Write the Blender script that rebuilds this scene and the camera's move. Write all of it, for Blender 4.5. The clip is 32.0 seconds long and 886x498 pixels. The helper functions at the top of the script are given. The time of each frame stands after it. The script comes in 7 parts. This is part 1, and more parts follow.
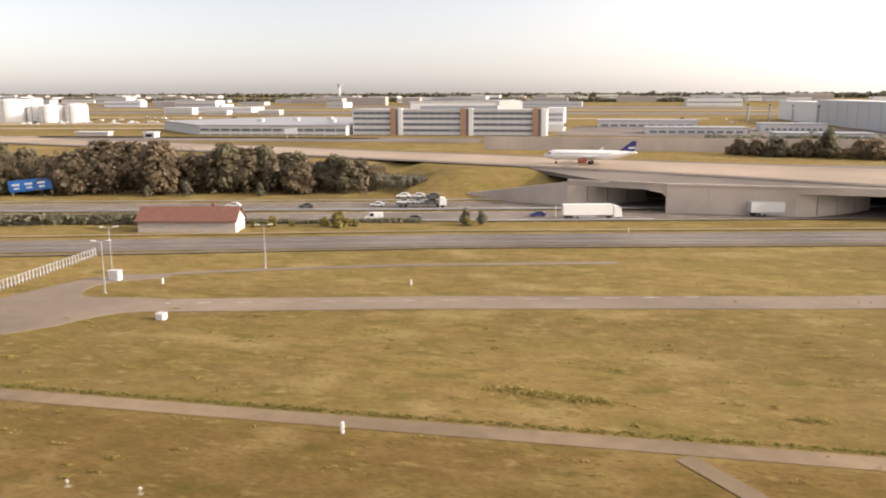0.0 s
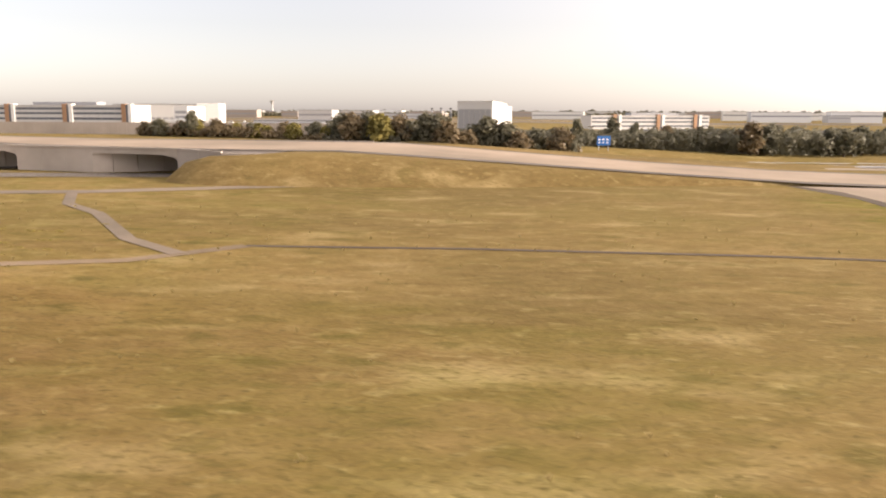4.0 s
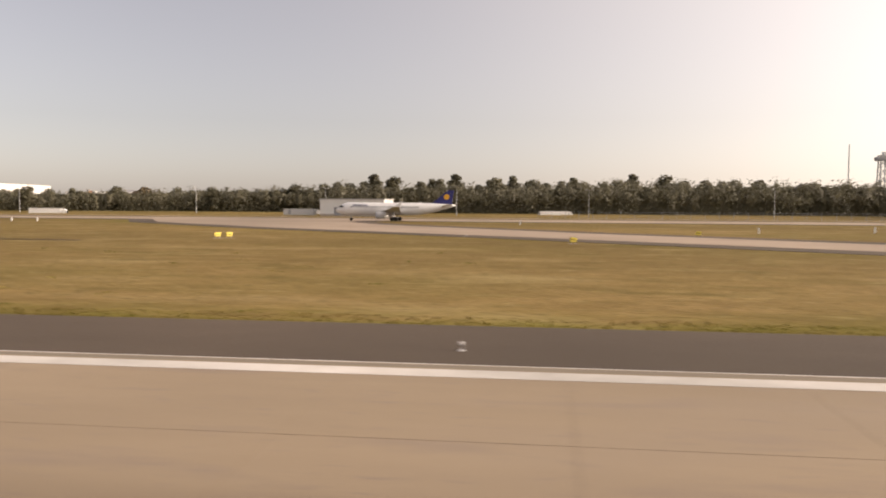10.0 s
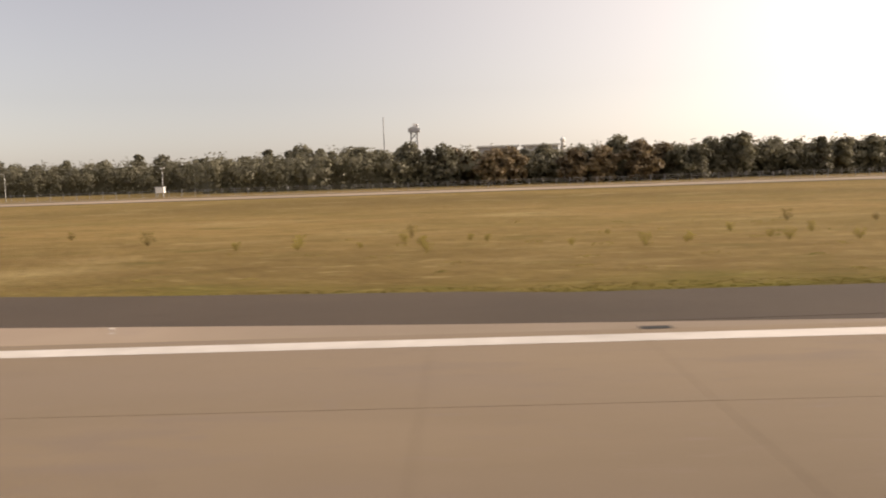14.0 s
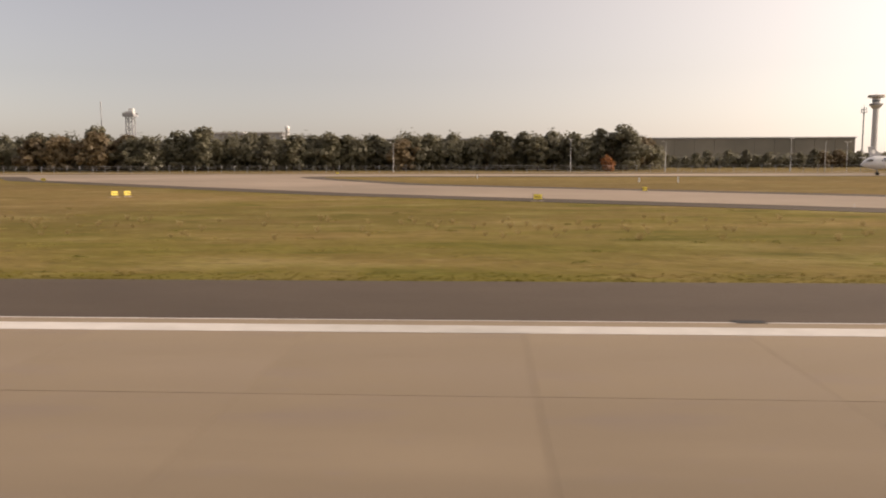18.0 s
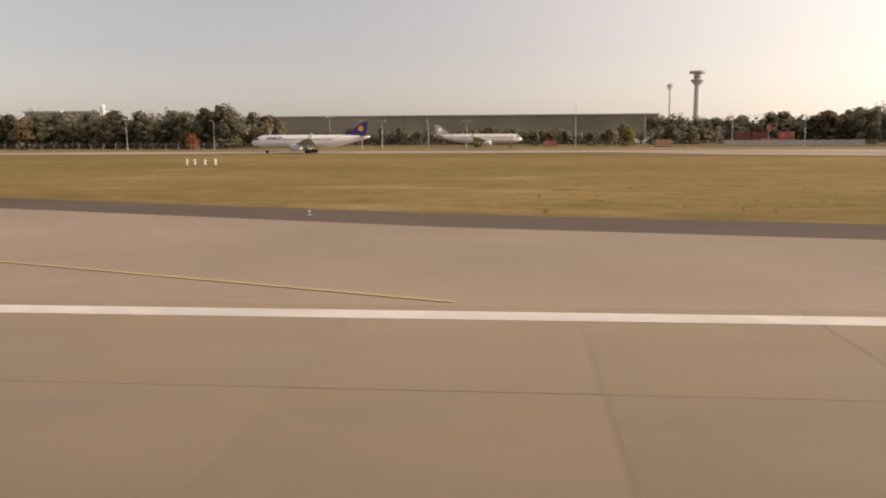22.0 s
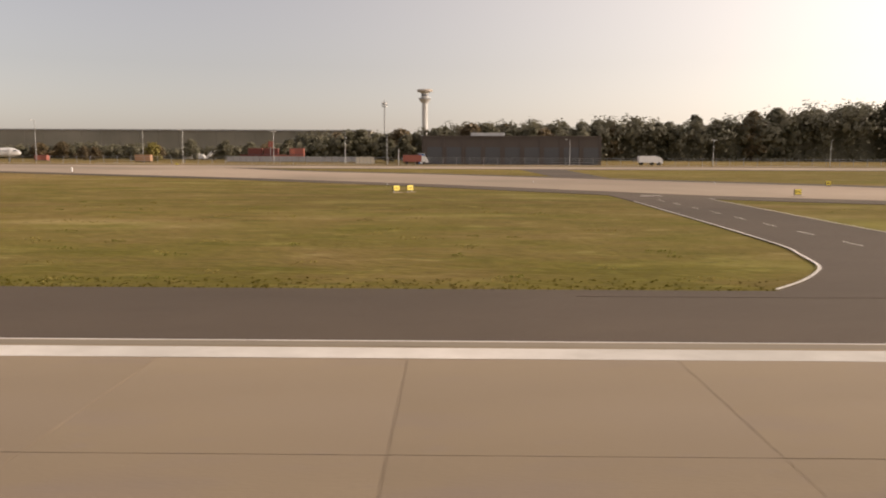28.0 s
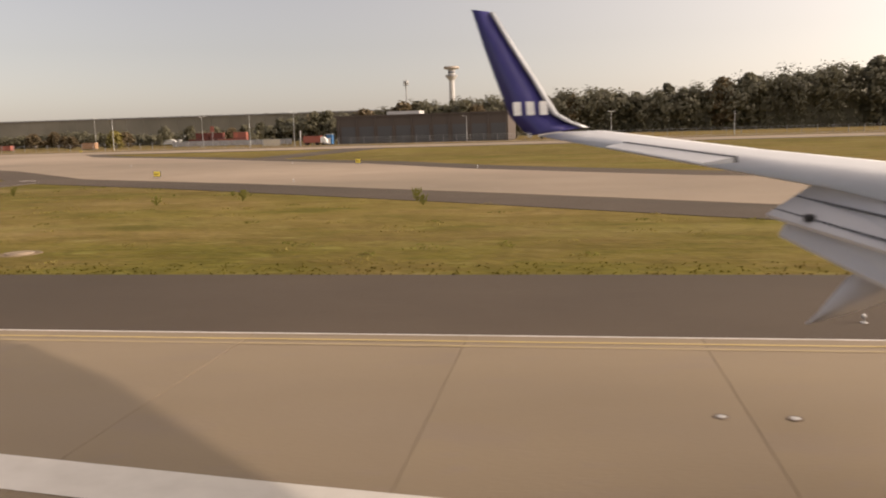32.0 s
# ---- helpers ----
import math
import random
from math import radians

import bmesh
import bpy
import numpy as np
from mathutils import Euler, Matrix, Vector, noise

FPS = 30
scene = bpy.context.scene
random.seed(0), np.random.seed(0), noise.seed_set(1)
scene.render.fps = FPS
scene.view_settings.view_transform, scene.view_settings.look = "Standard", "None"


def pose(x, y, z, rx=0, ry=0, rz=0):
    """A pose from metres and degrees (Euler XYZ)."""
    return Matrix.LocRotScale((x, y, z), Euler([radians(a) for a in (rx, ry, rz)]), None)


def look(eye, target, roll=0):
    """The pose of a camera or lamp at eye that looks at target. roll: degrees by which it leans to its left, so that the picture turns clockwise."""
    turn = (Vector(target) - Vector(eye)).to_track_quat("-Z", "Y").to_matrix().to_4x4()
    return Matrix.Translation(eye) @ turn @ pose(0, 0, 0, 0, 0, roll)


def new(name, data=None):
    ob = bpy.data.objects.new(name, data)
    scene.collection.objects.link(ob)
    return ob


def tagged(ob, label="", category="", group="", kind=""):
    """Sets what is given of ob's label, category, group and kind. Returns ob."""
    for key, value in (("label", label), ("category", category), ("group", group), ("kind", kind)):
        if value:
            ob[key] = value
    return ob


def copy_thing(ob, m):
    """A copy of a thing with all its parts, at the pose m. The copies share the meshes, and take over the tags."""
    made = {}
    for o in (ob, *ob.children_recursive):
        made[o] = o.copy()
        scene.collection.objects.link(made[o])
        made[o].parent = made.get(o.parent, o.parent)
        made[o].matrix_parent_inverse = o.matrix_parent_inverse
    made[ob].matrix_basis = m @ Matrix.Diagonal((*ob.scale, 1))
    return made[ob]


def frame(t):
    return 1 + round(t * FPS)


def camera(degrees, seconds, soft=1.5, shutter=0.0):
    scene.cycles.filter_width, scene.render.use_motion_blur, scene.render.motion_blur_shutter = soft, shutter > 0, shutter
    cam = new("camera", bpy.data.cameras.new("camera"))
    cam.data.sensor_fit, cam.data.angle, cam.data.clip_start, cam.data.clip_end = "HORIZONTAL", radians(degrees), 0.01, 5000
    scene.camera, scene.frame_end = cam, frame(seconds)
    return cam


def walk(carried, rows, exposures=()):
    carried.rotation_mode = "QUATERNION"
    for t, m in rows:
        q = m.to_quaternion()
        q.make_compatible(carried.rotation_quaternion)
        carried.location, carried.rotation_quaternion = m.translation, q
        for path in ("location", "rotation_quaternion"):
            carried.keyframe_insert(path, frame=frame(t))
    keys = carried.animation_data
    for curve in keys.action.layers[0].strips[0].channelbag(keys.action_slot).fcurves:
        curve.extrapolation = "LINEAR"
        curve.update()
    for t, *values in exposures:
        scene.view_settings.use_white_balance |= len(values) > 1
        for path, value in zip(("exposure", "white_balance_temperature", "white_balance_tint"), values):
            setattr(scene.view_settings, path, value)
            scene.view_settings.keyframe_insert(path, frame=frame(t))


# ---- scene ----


# The way of the window seat: seconds, x along the runway, y to its left, z, yaw to the right, pitch down, roll
ROUTE = [
    (0.0, 7.06, 3.73, 33.07, -11.40, 11.07, -0.19),
    (0.5, 41.29, 3.62, 31.20, -12.14, 11.24, -1.13),
    (1.0, 75.56, 3.51, 29.33, -12.85, 10.85, -0.93),
    (1.5, 109.90, 3.39, 27.45, -12.96, 10.47, -0.16),
    (2.0, 144.31, 3.28, 25.59, -12.63, 10.02, 0.75),
    (2.5, 178.80, 3.15, 23.73, -12.04, 9.40, 1.77),
    (3.0, 213.39, 3.03, 21.87, -11.90, 9.22, 0.86),
    (3.5, 248.10, 2.90, 20.03, -11.95, 9.34, 0.23),
    (4.0, 282.91, 2.76, 18.18, -11.94, 9.62, 0.16),
    (4.5, 317.83, 2.61, 16.34, -11.59, 9.91, 0.38),
    (5.0, 352.83, 2.45, 14.52, -10.66, 10.06, 0.30),
    (5.5, 387.91, 2.27, 12.75, -10.35, 10.19, 0.41),
    (6.0, 423.04, 2.08, 11.07, -10.31, 10.04, -0.16),
    (6.5, 458.21, 1.86, 9.53, -9.98, 10.14, 0.67),
    (7.0, 493.40, 1.62, 8.14, -9.43, 9.92, 1.05),
    (7.5, 528.60, 1.37, 6.96, -9.19, 5.61, 1.34),
    (8.0, 563.80, 1.10, 5.98, -8.54, 5.42, 1.55),
    (8.5, 598.89, 0.84, 5.16, -8.42, 3.76, 2.37),
    (9.0, 633.77, 0.62, 4.55, -8.18, 2.44, 2.34),
    (9.5, 668.40, 0.46, 4.22, -7.87, 2.18, 1.84),
    (10.0, 702.85, 0.34, 4.16, -7.21, 3.01, 0.38),
    (10.5, 737.18, 0.26, 4.16, -7.14, 3.40, -1.33),
    (11.0, 771.42, 0.19, 4.16, -6.01, 4.68, -1.08),
    (11.5, 805.56, 0.12, 4.16, -5.72, 2.10, -1.21),
    (12.0, 839.61, 0.06, 4.16, -6.52, 1.87, 0.22),
    (12.5, 873.56, 0.04, 4.17, -4.35, 3.27, -1.21),
    (13.0, 907.38, 0.04, 4.17, -3.53, 5.47, -1.91),
    (13.5, 941.01, 0.02, 4.17, -2.67, 5.50, -1.64),
    (14.0, 974.36, 0.00, 4.17, -1.35, 5.06, -1.86),
    (14.5, 1007.33, -0.00, 4.18, -0.82, 4.65, -0.18),
    (15.0, 1039.80, 0.00, 4.18, -1.05, 4.69, 0.20),
    (15.5, 1071.62, 0.02, 4.18, -1.71, 4.98, -0.11),
    (16.0, 1102.65, 0.05, 4.18, -2.45, 5.36, -0.99),
    (16.5, 1132.72, 0.09, 4.19, -2.96, 5.63, -2.05),
    (17.0, 1161.68, 0.13, 4.19, -2.89, 5.60, -0.64),
    (17.5, 1189.35, 0.20, 4.19, -2.90, 6.04, -0.69),
    (18.0, 1215.69, 0.27, 4.19, -3.21, 6.20, -0.16),
    (18.5, 1240.82, 0.36, 4.20, -3.37, 6.59, 0.01),
    (19.0, 1265.00, 0.46, 4.20, -3.83, 6.97, -0.26),
    (19.5, 1288.44, 0.57, 4.20, -3.97, 7.35, -0.27),
    (20.0, 1311.18, 0.67, 4.19, -4.89, 7.37, 0.07),
    (20.5, 1333.22, 0.79, 4.19, -5.07, 7.29, -0.18),
    (21.0, 1354.48, 0.94, 4.19, -5.41, 7.38, -0.35),
    (21.5, 1374.96, 1.14, 4.19, -5.26, 7.54, -0.36),
    (22.0, 1394.63, 1.38, 4.19, -5.38, 7.83, -0.33),
    (22.5, 1413.48, 1.65, 4.19, -5.36, 8.10, -0.65),
    (23.0, 1431.53, 1.93, 4.19, -5.52, 8.30, -0.73),
    (23.5, 1448.80, 2.21, 4.19, -5.33, 8.11, -0.33),
    (24.0, 1465.31, 2.46, 4.20, -5.11, 8.34, -0.13),
    (24.5, 1481.04, 2.67, 4.20, -4.74, 8.27, -0.43),
    (25.0, 1495.97, 2.85, 4.20, -4.23, 8.23, 0.21),
    (25.5, 1510.04, 3.00, 4.20, -3.45, 8.44, -0.34),
    (26.0, 1523.23, 3.12, 4.20, -2.87, 8.15, -0.24),
    (26.5, 1535.57, 3.22, 4.20, -2.40, 7.61, -0.18),
    (27.0, 1547.13, 3.30, 4.20, -1.92, 7.03, -0.38),
    (27.5, 1558.01, 3.38, 4.20, -1.35, 6.67, -0.60),
    (28.0, 1568.32, 3.46, 4.20, -0.60, 6.76, 0.25),
    (28.5, 1578.21, 3.54, 4.20, -0.38, 6.83, 0.06),
    (29.0, 1588.23, 3.62, 4.20, 0.02, 6.57, 0.85),
    (29.5, 1598.09, 3.69, 4.20, -0.79, 6.71, 0.52),
    (30.0, 1607.88, 3.81, 4.20, -3.02, 7.51, 0.23),
    (30.5, 1617.27, 4.01, 4.20, -4.57, 7.69, 0.44),
    (31.0, 1626.74, 4.29, 4.20, -6.31, 7.92, -0.48),
    (31.5, 1636.34, 4.65, 4.21, -7.74, 8.04, -0.56),
    (32.0, 1646.08, 5.04, 4.22, -9.06, 8.34, -1.60),
]

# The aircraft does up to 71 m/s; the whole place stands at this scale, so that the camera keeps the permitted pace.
SCALE = 0.555


def aim(x, y, z, yaw, pitch, roll):
    return pose(x * SCALE, y * SCALE, z * SCALE, 0, 0, -yaw) @ pose(0, 0, 0, 90 - pitch) @ pose(0, 0, 0, 0, 0, roll)


cam = camera(57.43, 32.0, soft=2.0, shutter=0.1)
walk(cam, [(t, aim(*r)) for t, *r in ROUTE],
     exposures=[(0, 0.74, 6400, 14), (1, 0.74, 6450, 15), (2.5, 0.72, 6450, 16), (4.5, 0.82, 6750, 15), (5, 0.8, 6750, 14), (6, 0.45, 6900, 14), (7, 0.42, 6900, 14), (9, 0.38, 6850, 17), (10, 0.2, 6900, 17), (11, 0.2, 6950, 17), (12, 0.16, 6950, 17), (13, 0.1, 6950, 17), (14, 0.25, 6950, 16), (15.5, 0.02, 6950, 16), (18, 0.04, 6950, 17), (24, 0.06, 7000, 17), (30, 0.05, 7000, 16), (31, 0.03, 7050, 16), (32, 0.12, 7050, 16)])

# ---- light: hazy low sun straight ahead of the aircraft ----
SUN_EL, SUN_AZ = 19.0, 2.0
world = bpy.data.worlds.new("sky")
scene.world = world
world.use_nodes = True
wn = world.node_tree.nodes
sky = wn.new("ShaderNodeTexSky")
sky.sky_type = "NISHITA"
sky.sun_disc = False
sky.sun_elevation = radians(SUN_EL)
sky.sun_rotation = radians(90 - SUN_AZ)
sky.altitude = 0
sky.air_density, sky.dust_density, sky.ozone_density = 1.0, 1.0, 1.0
BG = wn["Background"]
BG.inputs[1].default_value = 0.1
sun_dir = Vector((math.cos(radians(SUN_EL)) * math.cos(radians(SUN_AZ)), math.cos(radians(SUN_EL)) * math.sin(radians(SUN_AZ)), math.sin(radians(SUN_EL))))
# haze: a pale veil over the whole sky and a broad aureole round the low sun
wl = world.node_tree.links
pale = wn.new("ShaderNodeHueSaturation")
pale.inputs["Saturation"].default_value = 0.45
wl.new(sky.outputs[0], pale.inputs["Color"])
coord = wn.new("ShaderNodeTexCoord")
dot = wn.new("ShaderNodeVectorMath")
dot.operation = "DOT_PRODUCT"
dot.inputs[1].default_value = sun_dir
wl.new(coord.outputs["Generated"], dot.inputs[0])
half = wn.new("ShaderNodeMapRange")
half.inputs["From Min"].default_value, half.inputs["From Max"].default_value = -0.42, 1.0
wl.new(dot.outputs["Value"], half.inputs["Value"])
power = wn.new("ShaderNodeMath")
power.operation = "POWER"
power.inputs[1].default_value = 2.2
wl.new(half.outputs[0], power.inputs[0])
glow = wn.new("ShaderNodeMix")
glow.data_type = "RGBA"
glow.inputs[6].default_value, glow.inputs[7].default_value = (0.85, 0.7, 0.76, 1), (15.5, 13.5, 11.2, 1)
wl.new(power.outputs[0], glow.inputs[0])
veil = wn.new("ShaderNodeMix")
veil.data_type, veil.blend_type = "RGBA", "ADD"
veil.inputs[0].default_value = 1.0
wl.new(pale.outputs[0], veil.inputs[6])
wl.new(glow.outputs[2], veil.inputs[7])
wl.new(veil.outputs[2], BG.inputs[0])
sun = new("sun", bpy.data.lights.new("sun", "SUN"))
sun.data.energy, sun.data.angle, sun.data.color = 3.6, radians(0.8), (1.0, 0.86, 0.7)
sun.matrix_world = look(sun_dir * 100, (0, 0, 0))


# ---- materials ----
def mat(name, base, rough=0.8, metal=0.0, dark=None, scale=1.0, detail=6.0, amount=0.5, big=0.0, bump=0.0, bump_scale=None,
        grain=(), stretch=(1, 1, 1), rnd=0.0, spec=0.3, attr=None, plot=None, trans=0.0):
    """A surface with variation at two scales; lengths in metres."""
    m = bpy.data.materials.new(name)
    m.use_nodes = True
    nd, ln = m.node_tree.nodes, m.node_tree.links
    b = nd["Principled BSDF"]
    b.inputs["Roughness"].default_value, b.inputs["Metallic"].default_value = rough, metal
    b.inputs["Specular IOR Level"].default_value = spec
    dark = dark or tuple(c * 0.75 for c in base)
    tc = nd.new("ShaderNodeTexCoord")
    mp = nd.new("ShaderNodeMapping")
    mp.inputs["Scale"].default_value = stretch
    ln.new(tc.outputs["Object"], mp.inputs["Vector"])
    n1 = nd.new("ShaderNodeTexNoise")
    n1.inputs["Scale"].default_value, n1.inputs["Detail"].default_value, n1.inputs["Roughness"].default_value = scale, detail, 0.62
    ln.new(mp.outputs[0], n1.inputs["Vector"])
    ramp = nd.new("ShaderNodeValToRGB")
    ramp.color_ramp.elements[0].position, ramp.color_ramp.elements[1].position = 0.5 - amount / 2, 0.5 + amount / 2
    ramp.color_ramp.elements[0].color, ramp.color_ramp.elements[1].color = (*dark, 1), (*base, 1)
    ln.new(n1.outputs["Fac"], ramp.inputs["Fac"])
    col = ramp.outputs["Color"]
    if big:
        n2 = nd.new("ShaderNodeTexNoise")
        n2.inputs["Scale"].default_value, n2.inputs["Detail"].default_value = big, 3
        ln.new(mp.outputs[0], n2.inputs["Vector"])
        mx = nd.new("ShaderNodeMix")
        mx.data_type, mx.blend_type = "RGBA", "MULTIPLY"
        r2 = nd.new("ShaderNodeValToRGB")
        r2.color_ramp.elements[0].position, r2.color_ramp.elements[1].position = 0.35, 0.65
        r2.color_ramp.elements[0].color, r2.color_ramp.elements[1].color = (0.72, 0.72, 0.7, 1), (1.08, 1.06, 1.04, 1)
        ln.new(n2.outputs["Fac"], r2.inputs["Fac"])
        mx.inputs[0].default_value = 1.0
        ln.new(col, mx.inputs[6])
        ln.new(r2.outputs["Color"], mx.inputs[7])
        col = mx.outputs[2]
    for grain in grain:
        n3 = nd.new("ShaderNodeTexNoise")
        n3.inputs["Scale"].default_value, n3.inputs["Detail"].default_value = grain[0], 4
        ln.new(mp.outputs[0], n3.inputs["Vector"])
        r3 = nd.new("ShaderNodeValToRGB")
        r3.color_ramp.elements[0].position, r3.color_ramp.elements[1].position = grain[2], grain[3]
        ln.new(n3.outputs["Fac"], r3.inputs["Fac"])
        mx = nd.new("ShaderNodeMix")
        mx.data_type = "RGBA"
        ln.new(r3.outputs["Color"], mx.inputs[0])
        ln.new(col, mx.inputs[6])
        mx.inputs[7].default_value = (*grain[1], 1)
        col = mx.outputs[2]
    if plot:
        at = nd.new("ShaderNodeAttribute")
        at.attribute_name = plot[0]
        mp2 = nd.new("ShaderNodeMix")
        mp2.data_type, mp2.blend_type = "RGBA", "MULTIPLY"
        ln.new(at.outputs["Fac"], mp2.inputs[0])
        ln.new(col, mp2.inputs[6])
        mp2.inputs[7].default_value = (*plot[1], 1)
        col = mp2.outputs[2]
    if attr:
        at = nd.new("ShaderNodeAttribute")
        at.attribute_name = attr[0]
        mx2 = nd.new("ShaderNodeMix")
        mx2.data_type = "RGBA"
        ad = nd.new("ShaderNodeMath")
        ad.operation, ad.use_clamp = "MULTIPLY_ADD", True
        nz = nd.new("ShaderNodeTexNoise")
        nz.inputs["Scale"].default_value, nz.inputs["Detail"].default_value, nz.inputs["Roughness"].default_value = attr[2], 8, 0.7
        ln.new(mp.outputs[0], nz.inputs["Vector"])
        rr = nd.new("ShaderNodeMapRange")
        rr.inputs["From Min"].default_value, rr.inputs["From Max"].default_value = 0.3, 0.7
        rr.inputs["To Min"].default_value, rr.inputs["To Max"].default_value = 0.0, 2.0
        ln.new(nz.outputs["Fac"], rr.inputs["Value"])
        ln.new(at.outputs["Fac"], ad.inputs[0])
        ln.new(rr.outputs[0], ad.inputs[1])
        ad.inputs[2].default_value = 0.0
        hs0 = nd.new("ShaderNodeMix")
        hs0.data_type, hs0.blend_type = "RGBA", "MULTIPLY"
        hs0.inputs[0].default_value = 1.0
        ln.new(col, hs0.inputs[6])
        hs0.inputs[7].default_value = (*attr[1], 1)
        ln.new(ad.outputs[0], mx2.inputs[0])
        ln.new(col, mx2.inputs[6])
        ln.new(hs0.outputs[2], mx2.inputs[7])
        col = mx2.outputs[2]
    if rnd:
        oi = nd.new("ShaderNodeObjectInfo")
        hs = nd.new("ShaderNodeHueSaturation")
        mr = nd.new("ShaderNodeMapRange")
        mr.inputs["To Min"].default_value, mr.inputs["To Max"].default_value = 1 - rnd, 1 + rnd
        ln.new(oi.outputs["Random"], mr.inputs["Value"])
        ln.new(mr.outputs[0], hs.inputs["Value"])
        ln.new(col, hs.inputs["Color"])
        col = hs.outputs["Color"]
    ln.new(col, b.inputs["Base Color"])
    if bump:
        nb = nd.new("ShaderNodeTexNoise")
        nb.inputs["Scale"].default_value, nb.inputs["Detail"].default_value = bump_scale or scale * 6, 6
        ln.new(mp.outputs[0], nb.inputs["Vector"])
        bp = nd.new("ShaderNodeBump")
        bp.inputs["Strength"].default_value, bp.inputs["Distance"].default_value = bump, 0.1
        ln.new(nb.outputs["Fac"], bp.inputs["Height"])
        ln.new(bp.outputs[0], b.inputs["Normal"])
    if trans:
        tr = nd.new("ShaderNodeBsdfTranslucent")
        ln.new(col, tr.inputs["Color"])
        ms = nd.new("ShaderNodeMixShader")
        ms.inputs[0].default_value = trans
        ln.new(b.outputs[0], ms.inputs[1])
        ln.new(tr.outputs[0], ms.inputs[2])
        ln.new(ms.outputs[0], nd["Material Output"].inputs["Surface"])
    return m


def plain(name, base, rough=0.5, metal=0.0, scale=2.0, spec=0.4, rnd=0.0):
    return mat(name, base, rough, metal, tuple(c * 0.86 for c in base), scale, 4, 0.5, spec=spec, rnd=rnd)


GRASS = mat("grass", (0.285, 0.2, 0.084), 0.95, dark=(0.2, 0.136, 0.053), scale=0.45, detail=12, amount=0.34, big=0.018,
            grain=((0.035, (0.19, 0.14, 0.05), 0.5, 0.75), (0.11, (0.335, 0.25, 0.118), 0.55, 0.76), (0.28, (0.16, 0.118, 0.043), 0.57, 0.72), (0.75, (0.33, 0.25, 0.115), 0.58, 0.8), (1.9, (0.15, 0.11, 0.043), 0.54, 0.74)),
            bump=0.9, bump_scale=2.2, stretch=(0.55, 1, 1), spec=0.05, attr=("verge", (0.7, 0.84, 0.47), 0.14), plot=("near_field", (0.76, 0.7, 0.66)))
TUFT = mat("grass_blades", (0.285, 0.2, 0.084), 0.95, dark=(0.2, 0.136, 0.053), scale=0.45, detail=12, amount=0.34, big=0.018,
            grain=((0.035, (0.19, 0.14, 0.05), 0.5, 0.75), (0.11, (0.335, 0.25, 0.118), 0.55, 0.76), (0.28, (0.16, 0.118, 0.043), 0.57, 0.72), (0.75, (0.33, 0.25, 0.115), 0.58, 0.8), (1.9, (0.15, 0.11, 0.043), 0.54, 0.74)),
            stretch=(0.55, 1, 1), spec=0.05, trans=0.5, attr=("verge", (0.7, 0.84, 0.47), 0.14))
YGRASS = mat("yellow_green_grass", (0.33, 0.27, 0.085), 0.95, dark=(0.25, 0.2, 0.07), scale=0.8, detail=8, amount=0.4, spec=0.05, rnd=0.1, trans=0.4)
GREEN = mat("green_grass", (0.235, 0.225, 0.062), 0.95, dark=(0.175, 0.17, 0.048), scale=0.8, detail=8, amount=0.4, big=0.05, bump=0.3, bump_scale=4, spec=0.05, rnd=0.1, trans=0.5)
DRY = mat("dry_grass", (0.25, 0.19, 0.08), 0.95, dark=(0.16, 0.125, 0.05), scale=1.2, amount=0.5, bump=0.4, spec=0.05, rnd=0.15)
CONC = mat("concrete", (0.36, 0.281, 0.192), 0.85, dark=(0.296, 0.229, 0.156), scale=0.25, detail=9, amount=0.5, big=0.03, bump=0.08, bump_scale=20, stretch=(0.35, 1, 1), rnd=0.035,
           grain=((0.6, (0.25, 0.195, 0.15), 0.56, 0.75), (0.09, (0.29, 0.228, 0.165), 0.55, 0.72), (3.0, (0.27, 0.21, 0.155), 0.6, 0.75)), plot=("rubber", (0.8, 0.79, 0.78)))
CONC2 = mat("taxiway_concrete", (0.385, 0.305, 0.228), 0.85, dark=(0.32, 0.25, 0.186), scale=0.15, detail=9, amount=0.5, big=0.02, bump=0.08, bump_scale=20, rnd=0.03,
            grain=((0.35, (0.29, 0.23, 0.18), 0.58, 0.75),))
ASPH = mat("asphalt", (0.114, 0.086, 0.062), 0.9, dark=(0.088, 0.066, 0.048), scale=0.4, detail=10, amount=0.6, big=0.04, bump=0.15, bump_scale=30, stretch=(0.5, 1, 1))
ROAD = mat("worn_asphalt", (0.2, 0.168, 0.142), 0.9, dark=(0.155, 0.13, 0.108), scale=0.3, detail=9, amount=0.5, big=0.03, bump=0.1, bump_scale=20)
FADED = mat("faded_yellow_marking", (0.42, 0.32, 0.16), 0.8, dark=(0.37, 0.29, 0.2), scale=1.0, detail=8, amount=0.5)
EDGEC = mat("weathered_edge_concrete", (0.27, 0.225, 0.165), 0.9, dark=(0.2, 0.165, 0.12), scale=0.6, detail=8, amount=0.6, stretch=(0.2, 1, 1))
JOINT = plain("joint_filler", (0.2, 0.155, 0.12), 0.9)
WHITE = mat("white_marking", (0.72, 0.68, 0.63), 0.7, dark=(0.6, 0.56, 0.51), scale=1.2, detail=8, amount=0.4, big=0.1)
FADEW = mat("worn_white_marking", (0.55, 0.53, 0.48), 0.7, dark=(0.4, 0.38, 0.33), scale=1.5, detail=8, amount=0.5)
PALEY = mat("worn_yellow_marking", (0.56, 0.42, 0.17), 0.7, dark=(0.47, 0.35, 0.17), scale=1.5, detail=8, amount=0.5)
